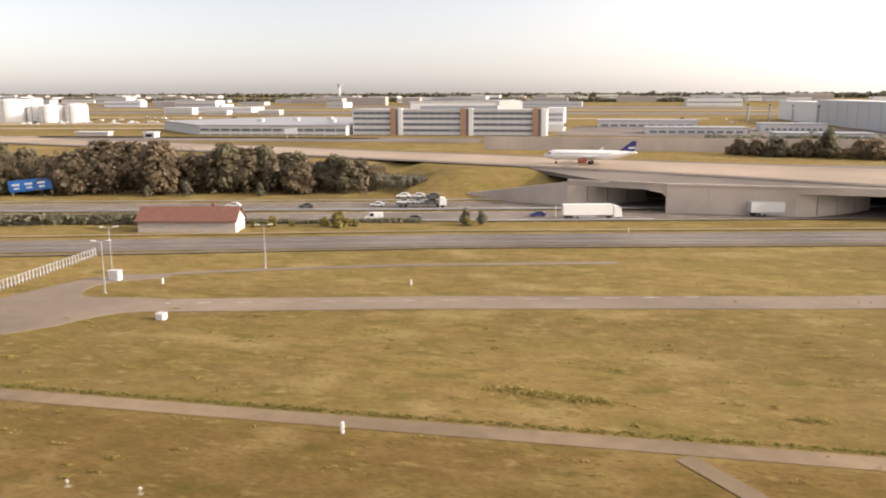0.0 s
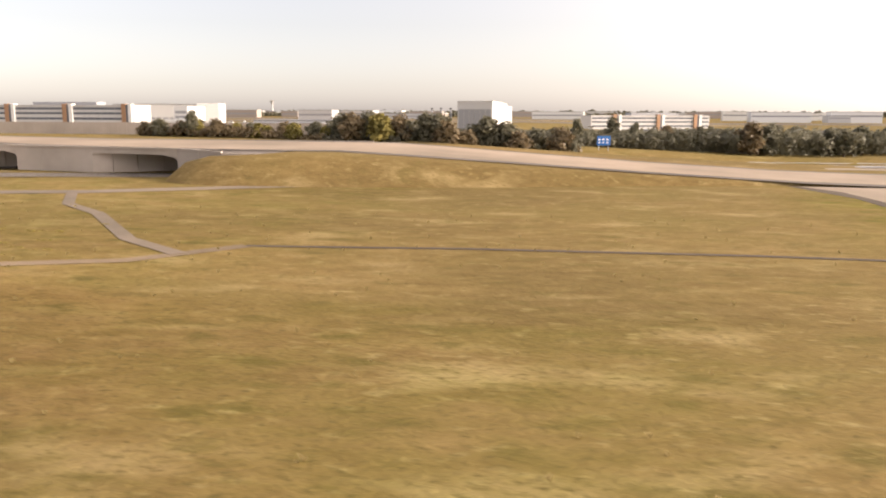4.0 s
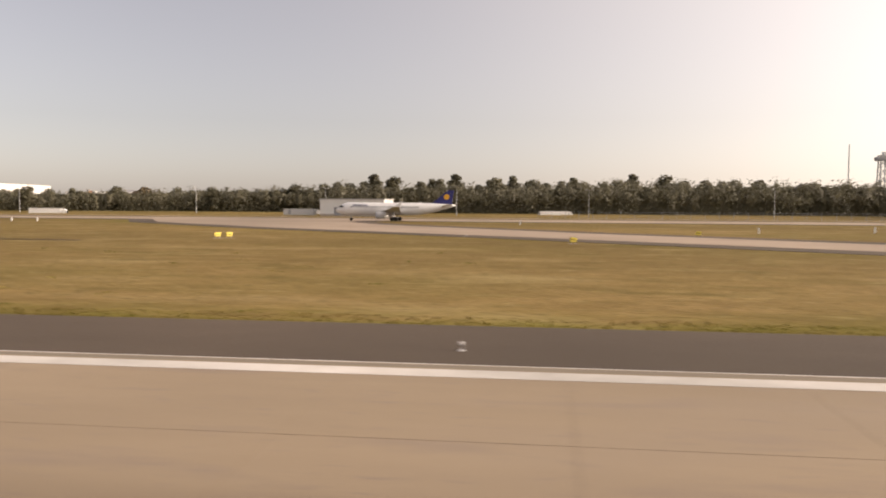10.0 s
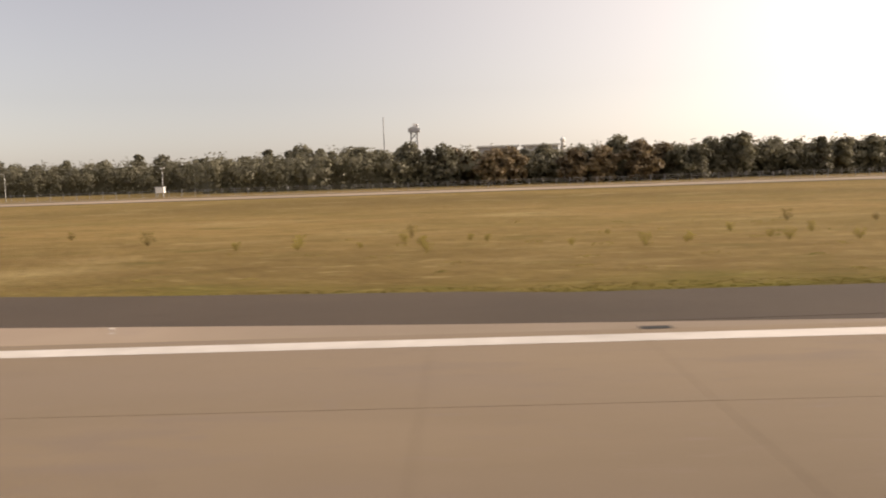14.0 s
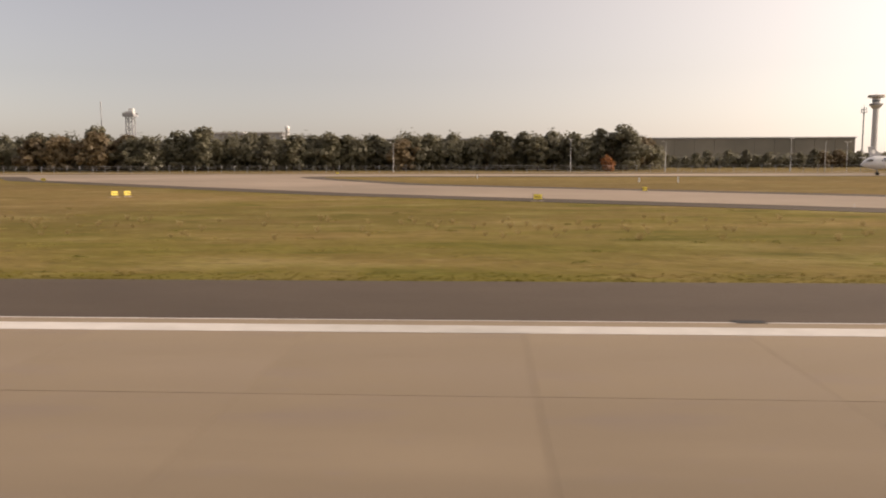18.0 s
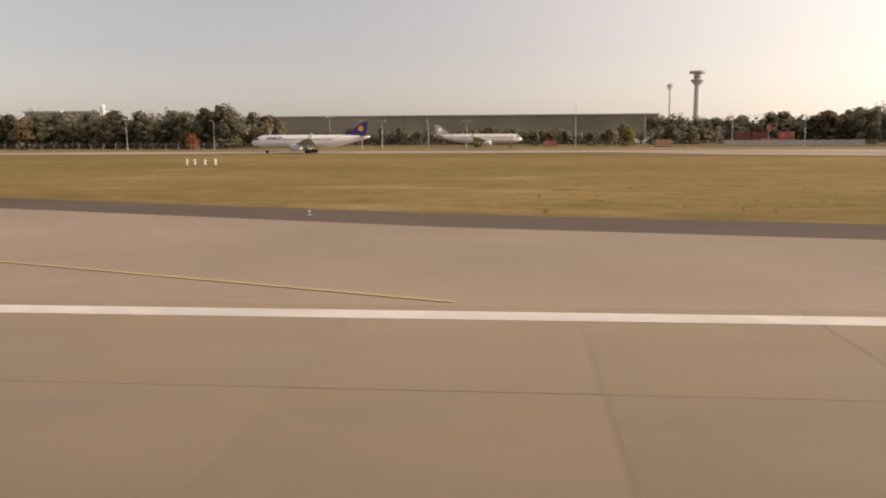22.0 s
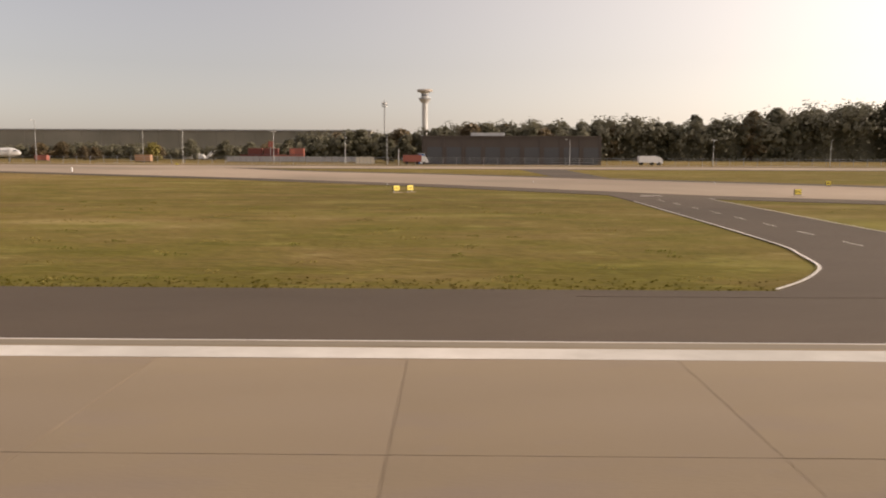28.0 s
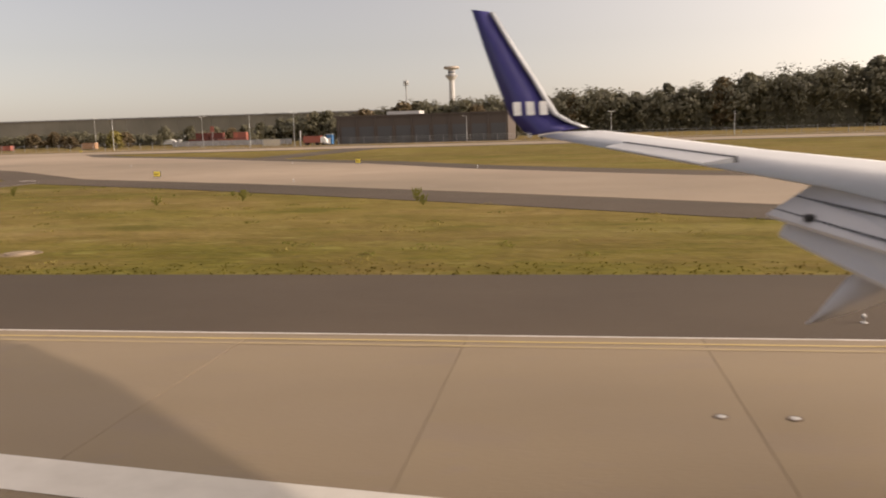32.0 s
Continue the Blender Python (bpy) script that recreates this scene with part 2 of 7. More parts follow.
YELLOW = mat("yellow_marking", (0.56, 0.36, 0.06), 0.7, dark=(0.47, 0.31, 0.08), scale=1.5, detail=8, amount=0.4)
PLASTER = mat("dull_plaster_wall", (0.42, 0.36, 0.32), 0.85, dark=(0.34, 0.29, 0.255), scale=0.5, amount=0.6)
DUSTY = mat("dusty_asphalt", (0.25, 0.2, 0.15), 0.9, dark=(0.195, 0.155, 0.115), scale=0.3, detail=9, amount=0.5, big=0.03, bump=0.1, bump_scale=20)
PATH = mat("dusty_path", (0.27, 0.2, 0.125), 0.95, dark=(0.19, 0.14, 0.09), scale=0.4, detail=9, amount=0.5, big=0.04, bump=0.2, bump_scale=10)
WALLC = mat("retaining_wall_concrete", (0.52, 0.455, 0.4), 0.85, dark=(0.44, 0.38, 0.33), scale=0.2, detail=8, amount=0.6, big=0.03, bump=0.1)
WHITEP = plain("white_paint", (0.78, 0.77, 0.75), 0.35)
GREYP = plain("grey_panel", (0.33, 0.33, 0.34), 0.6)
LGREY = plain("light_grey_panel", (0.55, 0.54, 0.53), 0.6)
DGREY = plain("dark_grey", (0.09, 0.09, 0.095), 0.6)
DBROWN = plain("dark_brown_cladding", (0.1, 0.08, 0.07), 0.7)
STEEL = plain("galvanised_steel", (0.42, 0.42, 0.42), 0.45, 0.6)
BLUE = plain("dark_blue_paint", (0.035, 0.035, 0.16), 0.3)
MAROON = plain("dull_maroon_paint", (0.16, 0.045, 0.035), 0.6)
PALEW = plain("pale_beige_panel", (0.55, 0.5, 0.4), 0.7)
KBLUE = plain("kiosk_blue", (0.07, 0.2, 0.42), 0.5)
SIGNBLUE = plain("blue_sign", (0.03, 0.16, 0.5), 0.5)
ORANGE = plain("rust_orange_panel", (0.4, 0.235, 0.14), 0.7)
BANDGLASS = plain("hazy_window_band", (0.13, 0.14, 0.165), 0.3, spec=0.6)
FACADE = plain("pale_grey_facade", (0.6, 0.59, 0.58), 0.6)
YBUSH = mat("yellow_green_foliage", (0.27, 0.225, 0.07), 0.85, dark=(0.19, 0.16, 0.055), scale=0.3, amount=0.6, spec=0.1, trans=0.3)
RED = plain("faded_red_paint", (0.34, 0.11, 0.08), 0.5)
REDW = plain("red_mast_paint", (0.48, 0.15, 0.1), 0.5)
TILE = mat("red_roof_tiles", (0.19, 0.09, 0.066), 0.85, dark=(0.13, 0.062, 0.046), scale=0.8, amount=0.6)
SIGNY = plain("yellow_sign", (0.82, 0.66, 0.1), 0.5)
BLACK = plain("black_paint", (0.02, 0.02, 0.02), 0.5)
RUB = plain("tyre_rubber", (0.025, 0.024, 0.023), 0.8)
GLASS = plain("dark_window_glass", (0.03, 0.035, 0.045), 0.12, 0.0, spec=0.6)
BARK = mat("bark", (0.13, 0.10, 0.075), 0.9, dark=(0.08, 0.06, 0.045), scale=4, amount=0.6, bump=0.3)
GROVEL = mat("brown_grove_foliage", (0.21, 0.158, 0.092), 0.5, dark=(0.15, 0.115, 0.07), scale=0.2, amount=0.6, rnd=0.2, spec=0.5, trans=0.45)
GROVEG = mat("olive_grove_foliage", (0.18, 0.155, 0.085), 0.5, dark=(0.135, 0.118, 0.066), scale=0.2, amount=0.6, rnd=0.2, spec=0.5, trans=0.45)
LEAF = mat("foliage", (0.2, 0.185, 0.115), 0.5, dark=(0.15, 0.138, 0.09), scale=0.2, amount=0.6, rnd=0.18, spec=0.5, trans=0.45)
AUTUMN = mat("autumn_foliage", (0.245, 0.18, 0.096), 0.5, dark=(0.18, 0.137, 0.076), scale=0.2, amount=0.6, rnd=0.18, spec=0.5, trans=0.45)
PINE = mat("dark_foliage", (0.18, 0.167, 0.108), 0.5, dark=(0.136, 0.126, 0.083), scale=0.2, amount=0.6, rnd=0.18, spec=0.5, trans=0.45)


def soft_film(name, base, scale, stretch):
    """A dark film that thins out towards its edges (attribute fade) and in streaks."""
    m = bpy.data.materials.new(name)
    m.use_nodes = True
    nd, ln = m.node_tree.nodes, m.node_tree.links
    b = nd["Principled BSDF"]
    b.inputs["Base Color"].default_value, b.inputs["Roughness"].default_value = (*base, 1), 0.85
    at = nd.new("ShaderNodeAttribute")
    at.attribute_name = "fade"
    tc = nd.new("ShaderNodeTexCoord")
    mp = nd.new("ShaderNodeMapping")
    mp.inputs["Scale"].default_value = stretch
    nz = nd.new("ShaderNodeTexNoise")
    nz.inputs["Scale"].default_value, nz.inputs["Detail"].default_value = scale, 8
    rr = nd.new("ShaderNodeMapRange")
    rr.inputs["From Min"].default_value, rr.inputs["From Max"].default_value = 0.2, 0.5
    mu = nd.new("ShaderNodeMath")
    mu.operation, mu.use_clamp = "MULTIPLY", True
    ln.new(tc.outputs["Object"], mp.inputs["Vector"])
    ln.new(mp.outputs[0], nz.inputs["Vector"])
    ln.new(nz.outputs["Fac"], rr.inputs["Value"])
    ln.new(rr.outputs[0], mu.inputs[0])
    ln.new(at.outputs["Fac"], mu.inputs[1])
    ln.new(mu.outputs[0], b.inputs["Alpha"])
    return m


# serves for tyre rubber and for aircraft shade painted on the slabs
RUBBER_SHADE = soft_film("tyre_rubber_and_shade", (0.068, 0.053, 0.042), 0.45, (0.1, 1, 1))
STRAW = mat("pale_straw", (0.42, 0.33, 0.16), 0.95, dark=(0.3, 0.24, 0.1), scale=1.0, amount=0.5, spec=0.05, trans=0.3)


# ---- mesh helpers ----
def obj(name, bm, material, parent=None, label="", category="", kind="", group=""):
    me = bpy.data.meshes.new(name)
    bm.to_mesh(me)
    bm.free()
    for k in (material if isinstance(material, (list, tuple)) else [material]):
        me.materials.append(k)
    ob = new(name, me)
    if parent is not None:
        ob.parent = parent
    return tagged(ob, label, category, group, kind)


def part(name, bm, material, parent, label=""):
    return obj(name, bm, material, parent, label)


def empty(name, m, label, category, group="", kind=""):
    e = new(name)
    e.empty_display_size = 0.2
    e.matrix_basis = m
    return tagged(e, label, category, group, kind)


def box(x0, x1, y0, y1, z0, z1, bm=None, bevel=0.0):
    bm = bm or bmesh.new()
    r = bmesh.ops.create_cube(bm, size=1)
    vs = r["verts"]
    bmesh.ops.scale(bm, vec=(x1 - x0, y1 - y0, z1 - z0), verts=vs)
    bmesh.ops.translate(bm, vec=((x0 + x1) / 2, (y0 + y1) / 2, (z0 + z1) / 2), verts=vs)
    if bevel:
        es = list({e for v in vs for e in v.link_edges})
        bmesh.ops.bevel(bm, geom=es, offset=bevel, segments=2, affect="EDGES", profile=0.5)
    return bm


def tube(p, q, r0, r1=None, seg=8, bm=None, caps=True):
    bm = bm or bmesh.new()
    p, q = Vector(p), Vector(q)
    d = q - p
    m = Matrix.Translation((p + q) / 2) @ d.to_track_quat("Z", "Y").to_matrix().to_4x4()
    bmesh.ops.create_cone(bm, cap_ends=caps, segments=seg, radius1=r0, radius2=r0 if r1 is None else r1, depth=d.length, matrix=m)
    return bm


def ball(c, r, bm=None, u=10, v=7, scale=(1, 1, 1)):
    bm = bm or bmesh.new()
    bmesh.ops.create_uvsphere(bm, u_segments=u, v_segments=v, radius=r, matrix=Matrix.Translation(c) @ Matrix.Diagonal((*scale, 1)))
    return bm


def prism(pts, y0, y1, axis="y", bm=None):
    """A polygon in the plane across axis, pushed along it."""
    bm = bm or bmesh.new()
    def at(a, b, c):
        return {"y": (a, c, b), "x": (c, a, b), "z": (a, b, c)}[axis]
    lo = [bm.verts.new(at(a, b, y0)) for a, b in pts]
    hi = [bm.verts.new(at(a, b, y1)) for a, b in pts]
    k = len(pts)
    bm.faces.new(lo)
    bm.faces.new(hi[::-1])
    for i in range(k):
        bm.faces.new((lo[i], hi[i], hi[(i + 1) % k], lo[(i + 1) % k]))
    bmesh.ops.recalc_face_normals(bm, faces=bm.faces)
    return bm


def loft(rings, bm=None, cap=True):
    bm = bm or bmesh.new()
    rows = [[bm.verts.new(v) for v in ring] for ring in rings]
    k = len(rows[0])
    for a, b in zip(rows, rows[1:]):
        for i in range(k):
            bm.faces.new((a[i], a[(i + 1) % k], b[(i + 1) % k], b[i]))
    if cap:
        bm.faces.new(rows[0][::-1])
        bm.faces.new(rows[-1])
    bmesh.ops.recalc_face_normals(bm, faces=bm.faces)
    return bm


def smooth(ob):
    for f in ob.data.polygons:
        f.use_smooth = True
    return ob


def sstep(a, b, v):
    v = min(1.0, max(0.0, (v - a) / (b - a)))
    return v * v * (3 - 2 * v)


def along(pts, x):
    """y of a polyline (in x order) at x."""
    for (x0, y0), (x1, y1) in zip(pts, pts[1:]):
        if x <= x1:
            return y0 + (y1 - y0) * (x - x0) / (x1 - x0)
    return pts[-1][1]


def curve(pts, k=5):
    """A smooth line through the points."""
    out = []
    n = len(pts)
    for i in range(n - 1):
        p0, p1, p2, p3 = pts[max(i - 1, 0)], pts[i], pts[i + 1], pts[min(i + 2, n - 1)]
        for j in range(k):
            t = j / k
            out.append(tuple(0.5 * (2 * b + (c - a) * t + (2 * a - 5 * b + 4 * c - d) * t * t + (3 * b - a - 3 * c + d) * t ** 3) for a, b, c, d in zip(p0, p1, p2, p3)))
    return out + [tuple(pts[-1])]


# ---- the ground: runway level z = 0, low field before the threshold, motorway cutting, plateau behind ----
def mway(x):
    """The motorway's centre line, oblique to the runway."""
    return 239.2 + 0.22 * x


def height(x, y):
    h = -0.7 * (1 - sstep(230, 330, x)) * sstep(30, 45, y)
    d = y - mway(x)
    west = 1 - sstep(-72, -45, x)
    if x < 420:
        h += 7.3 * (1 - sstep(190, 370, x)) * sstep(22 + 33 * west, 42 + 48 * west, d)
        if abs(d) < 24:
            h = min(h, -1.2 - 0.8 * sstep(260, 400, x))
    if x > 380 and y > 300:
        h += 0.8 * sstep(300, 420, y)
    return h


def lushness(x, y):
    """How green the grass grows: lush beside the pavements, which shed the rain, and in low patches."""
    p = Vector((x, y))
    lush = 0.3 if x < 240 else 0.12
    if x < 300 and y < 79:
        lush = 0.3
    if 1500 < x < 1760 or 1180 < x < 1330 and y < 90:
        lush = 0.62
    for line, wide in VERGES:
        for a, b in zip(line, line[1:]):
            if min(a[0], b[0]) - 40 < x < max(a[0], b[0]) + 40:
                a2, ab = Vector(a), Vector(b) - Vector(a)
                k = min(1.0, max(0.0, (p - a2).dot(ab) / ab.length_squared))
                lush = max(lush, 1.0 - (p - a2 - ab * k).length / wide)
    return lush


def ground():
    xs = sorted(set([-8500, -3500, -2500, -1800, -1200, -800] + list(range(-600, 1760, 12)) + list(range(330, 470, 4)) + list(range(1566, 1660, 4)) + list(range(1760, 2400, 60)) + [2600, 3200, 4000, 5500, 8500]))
    ys = sorted(set([-4500, -2500, -1200, -500, -200, -60, 0, 15, 24, 27] + list(range(28, 70, 3)) + list(range(70, 130, 5)) + list(range(130, 420, 8)) + list(range(420, 900, 60)) + [1000, 1300, 1800, 2500, 3500, 5000, 8600]))
    verts = [(x, y, height(x, y)) for x in xs for y in ys]
    k = len(ys)
    faces = [(i * k + j, (i + 1) * k + j, (i + 1) * k + j + 1, i * k + j + 1) for i in range(len(xs) - 1) for j in range(k - 1)]
    me = bpy.data.meshes.new("ground")
    me.from_pydata(verts, [], faces)
    me.materials.append(GRASS)
    g = new("ground", me)
    at = me.attributes.new("verge", "FLOAT", "POINT")
    for i, (x, y, z) in enumerate(verts):
        at.data[i].value = lushness(x, y) if -700 < x < 1900 and 20 < y < 240 else 0.25
    # the field on the near side of the path is tinted darker and browner
    near_field = me.attributes.new("near_field", "FLOAT", "POINT")
    for i, (x, y, z) in enumerate(verts):
        near_field.data[i].value = sstep(300, 200, x) * (1.0 if y < 79 else 0.3 * sstep(150, 110, y)) if y > -60 and x > -700 else 0
    for f in me.polygons:
        f.use_smooth = True
    return tagged(g, "dry yellow-brown airfield grass reaching the horizon", "ground", kind="structure")



PAVED = []


def sheet(name, pts, z, material, label, category="pavement", thick=0.3):
    """A flat paved area with its edge going into the ground."""
    PAVED.append(pts)
    bm = bmesh.new()
    f = bm.faces.new([bm.verts.new((x, y, z)) for x, y in pts])
    if f.normal.z < 0:
        f.normal_flip()
    f.normal_update()
    if f.normal.z < 0:
        bmesh.ops.reverse_faces(bm, faces=[f])
    r = bmesh.ops.extrude_face_region(bm, geom=[f])
    bmesh.ops.translate(bm, vec=(0, 0, -thick), verts=[v for v in r["geom"] if isinstance(v, bmesh.types.BMVert)])
    bmesh.ops.recalc_face_normals(bm, faces=bm.faces)
    return obj(name, bm, material, label=label, category=category, kind="structure")


def ribbon(name, line, half, z, material, label, category="road", lift=0.05, follow=False):
    """A strip along a line of (x, y) or (x, y, half-width)."""
    bm = bmesh.new()
    rows = []
    for i, p in enumerate(line):
        a, b = Vector(line[max(i - 1, 0)][:2]), Vector(line[min(i + 1, len(line) - 1)][:2])
        d = (b - a).normalized()
        nrm = Vector((-d.y, d.x))
        h = p[2] if len(p) > 2 else half
        l, r = Vector(p[:2]) + nrm * h, Vector(p[:2]) - nrm * h
        zz = z
        rows.append([bm.verts.new((c.x, c.y, (height(c.x, c.y) + lift) if follow else zz)) for c in (l, r)])
    for a, b in zip(rows, rows[1:]):
        bm.faces.new((a[0], a[1], b[1], b[0]))
    bmesh.ops.recalc_face_normals(bm, faces=bm.faces)
    for f in bm.faces:
        if f.normal.z < 0:
            f.normal_flip()
    return obj(name, bm, material, label=label, category=category, kind="structure")


def dense(line, step=12):
    out = []
    for (x0, y0), (x1, y1) in zip(line, line[1:]):
        k = max(1, int(math.hypot(x1 - x0, y1 - y0) / step))
        out += [(x0 + (x1 - x0) * i / k, y0 + (y1 - y0) * i / k) for i in range(k)]
    return out + [line[-1]]


# edges of the paved areas in plan
EDGE, SHOULDER, LINE_Y = 21.07, 28.2, 19.93
sheet("runway_shoulder", [(60, -30), (1950, -30), (1950, SHOULDER), (404, SHOULDER), (336, 31.8), (60, 31.8)], 0.02, ASPH, "dark brown asphalt shoulder of the runway", "runway shoulder")
sheet("runway_bed", [(100, -EDGE), (1900, -EDGE), (1900, EDGE), (100, EDGE)], 0.03, JOINT, "dark joint filler under the runway slabs", "runway")
# connector at the threshold
sheet("connector_shoulder", [(336, 28), (337, 40), (338, 131), (334, 191), (322, 230)] + curve([(416, 231), (395, 225), (383, 191), (380.5, 162), (381, 140), (384.5, 96), (387.5, 77), (392.8, 62.6), (399, 51.6), (404.7, 45.3), (410, 40), (415, 36), (420, 32.6), (426, 29.8), (436, 28)]), 0.026, ASPH, "dark asphalt shoulder along the taxiway connector", "taxiway shoulder")
CONN_R = curve([(408, 236), (390.5, 224), (375, 198), (371, 166), (371.5, 139), (377, 93), (379.7, 77), (385.3, 61.6), (392.7, 50), (400.6, 40.5), (405, 36), (417, 27), (430, 21)])
sheet("connector", [(343.7, 21), (343.7, 50), (343, 100), (342.3, 151), (335, 205), (318, 240)] + CONN_R, 0.034, CONC2, "pale tan concrete taxiway connector", "taxiway")
# parallel taxiway and the service road behind it
sheet("parallel_taxiway_shoulder", [(330, 217), (1950, 217), (1950, 270), (330, 270)], 0.022, ASPH, "dark shoulder of the parallel taxiway", "taxiway shoulder")
sheet("parallel_taxiway", [(315, 224), (1950, 224), (1950, 263), (315, 263)], 0.03, CONC2, "pale concrete parallel taxiway", "taxiway")
sheet("service_road", [(330, 286), (1950, 286), (1950, 294), (330, 294)], 0.06, CONC2, "pale concrete service road behind the taxiway", "road")


def exit_taxiway(dx, near, far, label):
    """A high-speed exit: a tapering concrete arm between a near and a far edge, with asphalt shoulders."""
    n = [(x + dx, y) for x, y in near]
    f = [(x + dx, y) for x, y in far]
    def off(line, d):
        out = []
        for i, p in enumerate(line):
            a, b = Vector(line[max(i - 1, 0)]), Vector(line[min(i + 1, len(line) - 1)])
            t = (b - a).normalized()
            s = d * (0.35 if i in (0, len(line) - 1) else 1)
            out.append((p[0] - t.y * s, p[1] + t.x * s))
        return out
    sheet("exit_taxiway_shoulder", off(n, 6.5) + off(f, -6.5)[::-1], 0.028, ASPH, "dark asphalt shoulder along the " + label, "taxiway shoulder")
    sheet("exit_taxiway", n + f[::-1], 0.04, CONC2, "pale tan concrete " + label, "taxiway")


EXIT_NEAR = [(829, 20.5), (821, 26.5), (791, 46), (774, 55), (748, 74), (701, 111), (650, 148), (610, 185), (590, 222), (580, 232)]
EXIT_FAR = [(1000, 20.5), (974, 22.5), (960, 24), (922, 30.6), (884, 37), (859, 43.5), (841, 46.5), (821, 52), (799, 66), (757, 87), (711, 129), (665, 180), (652, 205), (660, 232)]
exit_taxiway(0, EXIT_NEAR, EXIT_FAR, "high-speed exit, streaked with tyre marks")
EXIT2_NEAR = [(1340, 20.5), (1324.4, 31.3), (1307, 41), (1287, 52), (1262, 64), (1240, 79), (1198, 106), (1146, 152), (1110, 185), (1090, 215), (1080, 232)]
EXIT2_FAR = [(1500, 20.5), (1475, 23.4), (1463, 24.6), (1443, 28), (1409, 35), (1391, 39), (1373, 45), (1349, 53), (1337, 60), (1305, 70), (1261, 94.5), (1201, 143), (1172, 195), (1165, 215), (1172, 232)]
exit_taxiway(0, EXIT2_NEAR, EXIT2_FAR, "second high-speed exit")
EXIT3_NEAR = [(1705, 20.5), (1680, 33), (1656, 48.5), (1642, 58), (1618, 73), (1594, 86), (1567, 112), (1535, 136), (1484, 167), (1440, 195), (1415, 232)]
EXIT3_FAR = [(1850, 20.5), (1760, 35), (1700, 50), (1656, 74), (1635, 93), (1618, 114), (1600, 130), (1568, 160), (1530, 190), (1500, 232)]
exit_taxiway(0, EXIT3_NEAR, EXIT3_FAR, "third high-speed exit")
# asphalt crossing road between runway and the third exit, and its prolongation
sheet("crossing_road", [(1572, 27), (1578.4, 28.2), (1579.9, 29.9), (1581.2, 31.8), (1582.2, 33.8), (1583, 37.5), (1583.5, 40.5), (1583.9, 51), (1584.4, 76), (1584, 100), (1597, 92), (1592.6, 80), (1591.9, 53), (1592.1, 40), (1592.5, 36), (1593.1, 33.8), (1593.8, 30.6), (1595.4, 28.5), (1600, 27)], 0.029, ASPH, "dark asphalt crossing with white edge lines", "road")
sheet("crossing_road_far", [(1587, 130), (1586, 224), (1598, 224), (1595, 128)], 0.033, ASPH, "dark asphalt crossing behind the exit", "road")


def marking(name, pts, half, z, material, label):
    return ribbon(name, pts, half, z, material, label, "marking")


marking("runway_edge_line", [(430, LINE_Y), (1590, LINE_Y), (1600, 19.0), (1617.3, 17.15), (1625.3, 16.35), (1631.3, 15.55), (1635.5, 14.5), (1638.4, 13.95), (1642.3, 13.46), (1666.3, 10.8)], 0.45, 0.062, WHITE, "broad white runway edge line")
marking("yellow_edge_line", [(1615, 20.55), (1800, 20.55)], 0.05, 0.062, PALEY, "thin double yellow edge line")
marking("yellow_edge_line", [(1615, 20.2), (1800, 20.2)], 0.06, 0.062, FADED, "thin double yellow edge line")
marking("yellow_connector_edge", [(344, 24), (344, 50), (343.3, 100), (342.8, 130)], 0.13, 0.062, PALEY, "thin yellow edge line of the connector")
marking("yellow_connector_edge", [(x - 0.5, y - 0.45) for x, y in CONN_R if 21.5 < y < 110], 0.13, 0.062, FADED, "thin yellow edge line of the connector")
marking("taxi_centre_line", [(356.8, 24), (356.9, 60), (356.8, 125)], 0.055, 0.06, FADED, "faded yellow centre line of the connector")
marking("yellow_lead_line", curve([(352, 140), (353, 110), (356, 82), (363, 62), (368, 53), (373, 43), (380, 33), (385, 27), (396, 20), (415, 11), (440, 4)]), 0.07, 0.062, FADED, "faded yellow taxiway centre line curving onto the runway")
marking("yellow_exit_line", [(897, 17.1), (906, 14.6), (914, 13.3), (930, 10.5), (960, 6), (1000, 2)], 0.13, 0.062, YELLOW, "yellow lead-off line")
marking("worn_exit_line", [(1366, 31.2), (1378.8, 26.7), (1390, 22.6), (1393, 21.5)], 0.08, 0.062, PALEY, "worn yellow lead-off line on the exit")
marking("yellow_exit_line", [(1406, 17.7), (1412, 15.8), (1419, 14.3), (1424, 12.5), (1431, 10.7), (1450, 7), (1480, 3)], 0.13, 0.062, YELLOW, "yellow lead-off line")
for seg in ([(1578.4, 28.3), (1579.9, 30), (1581.2, 31.9), (1582.2, 33.9), (1583, 37.6), (1583.5, 40.6), (1583.9, 51), (1584.4, 75)], [(1592.6, 80), (1591.9, 53), (1592.1, 40), (1592.5, 36), (1593.1, 33.9), (1593.7, 30.7), (1595.4, 28.6)]):
    marking("white_kerb_line", curve(seg, 4), 0.065, 0.06, WHITE, "white edge line of the crossing")
for i in range(10):
    y = 30.5 + i * 5
    marking("centre_dash", [(1587.2, y), (1587.2, y + 2.0)], 0.045, 0.06, WHITE, "white centre dash of the crossing")

marking("stop_bar", [(1587.2, 84.6), (1589.3, 84.6)], 0.3, 0.06, WHITE, "short white bar across the crossing")

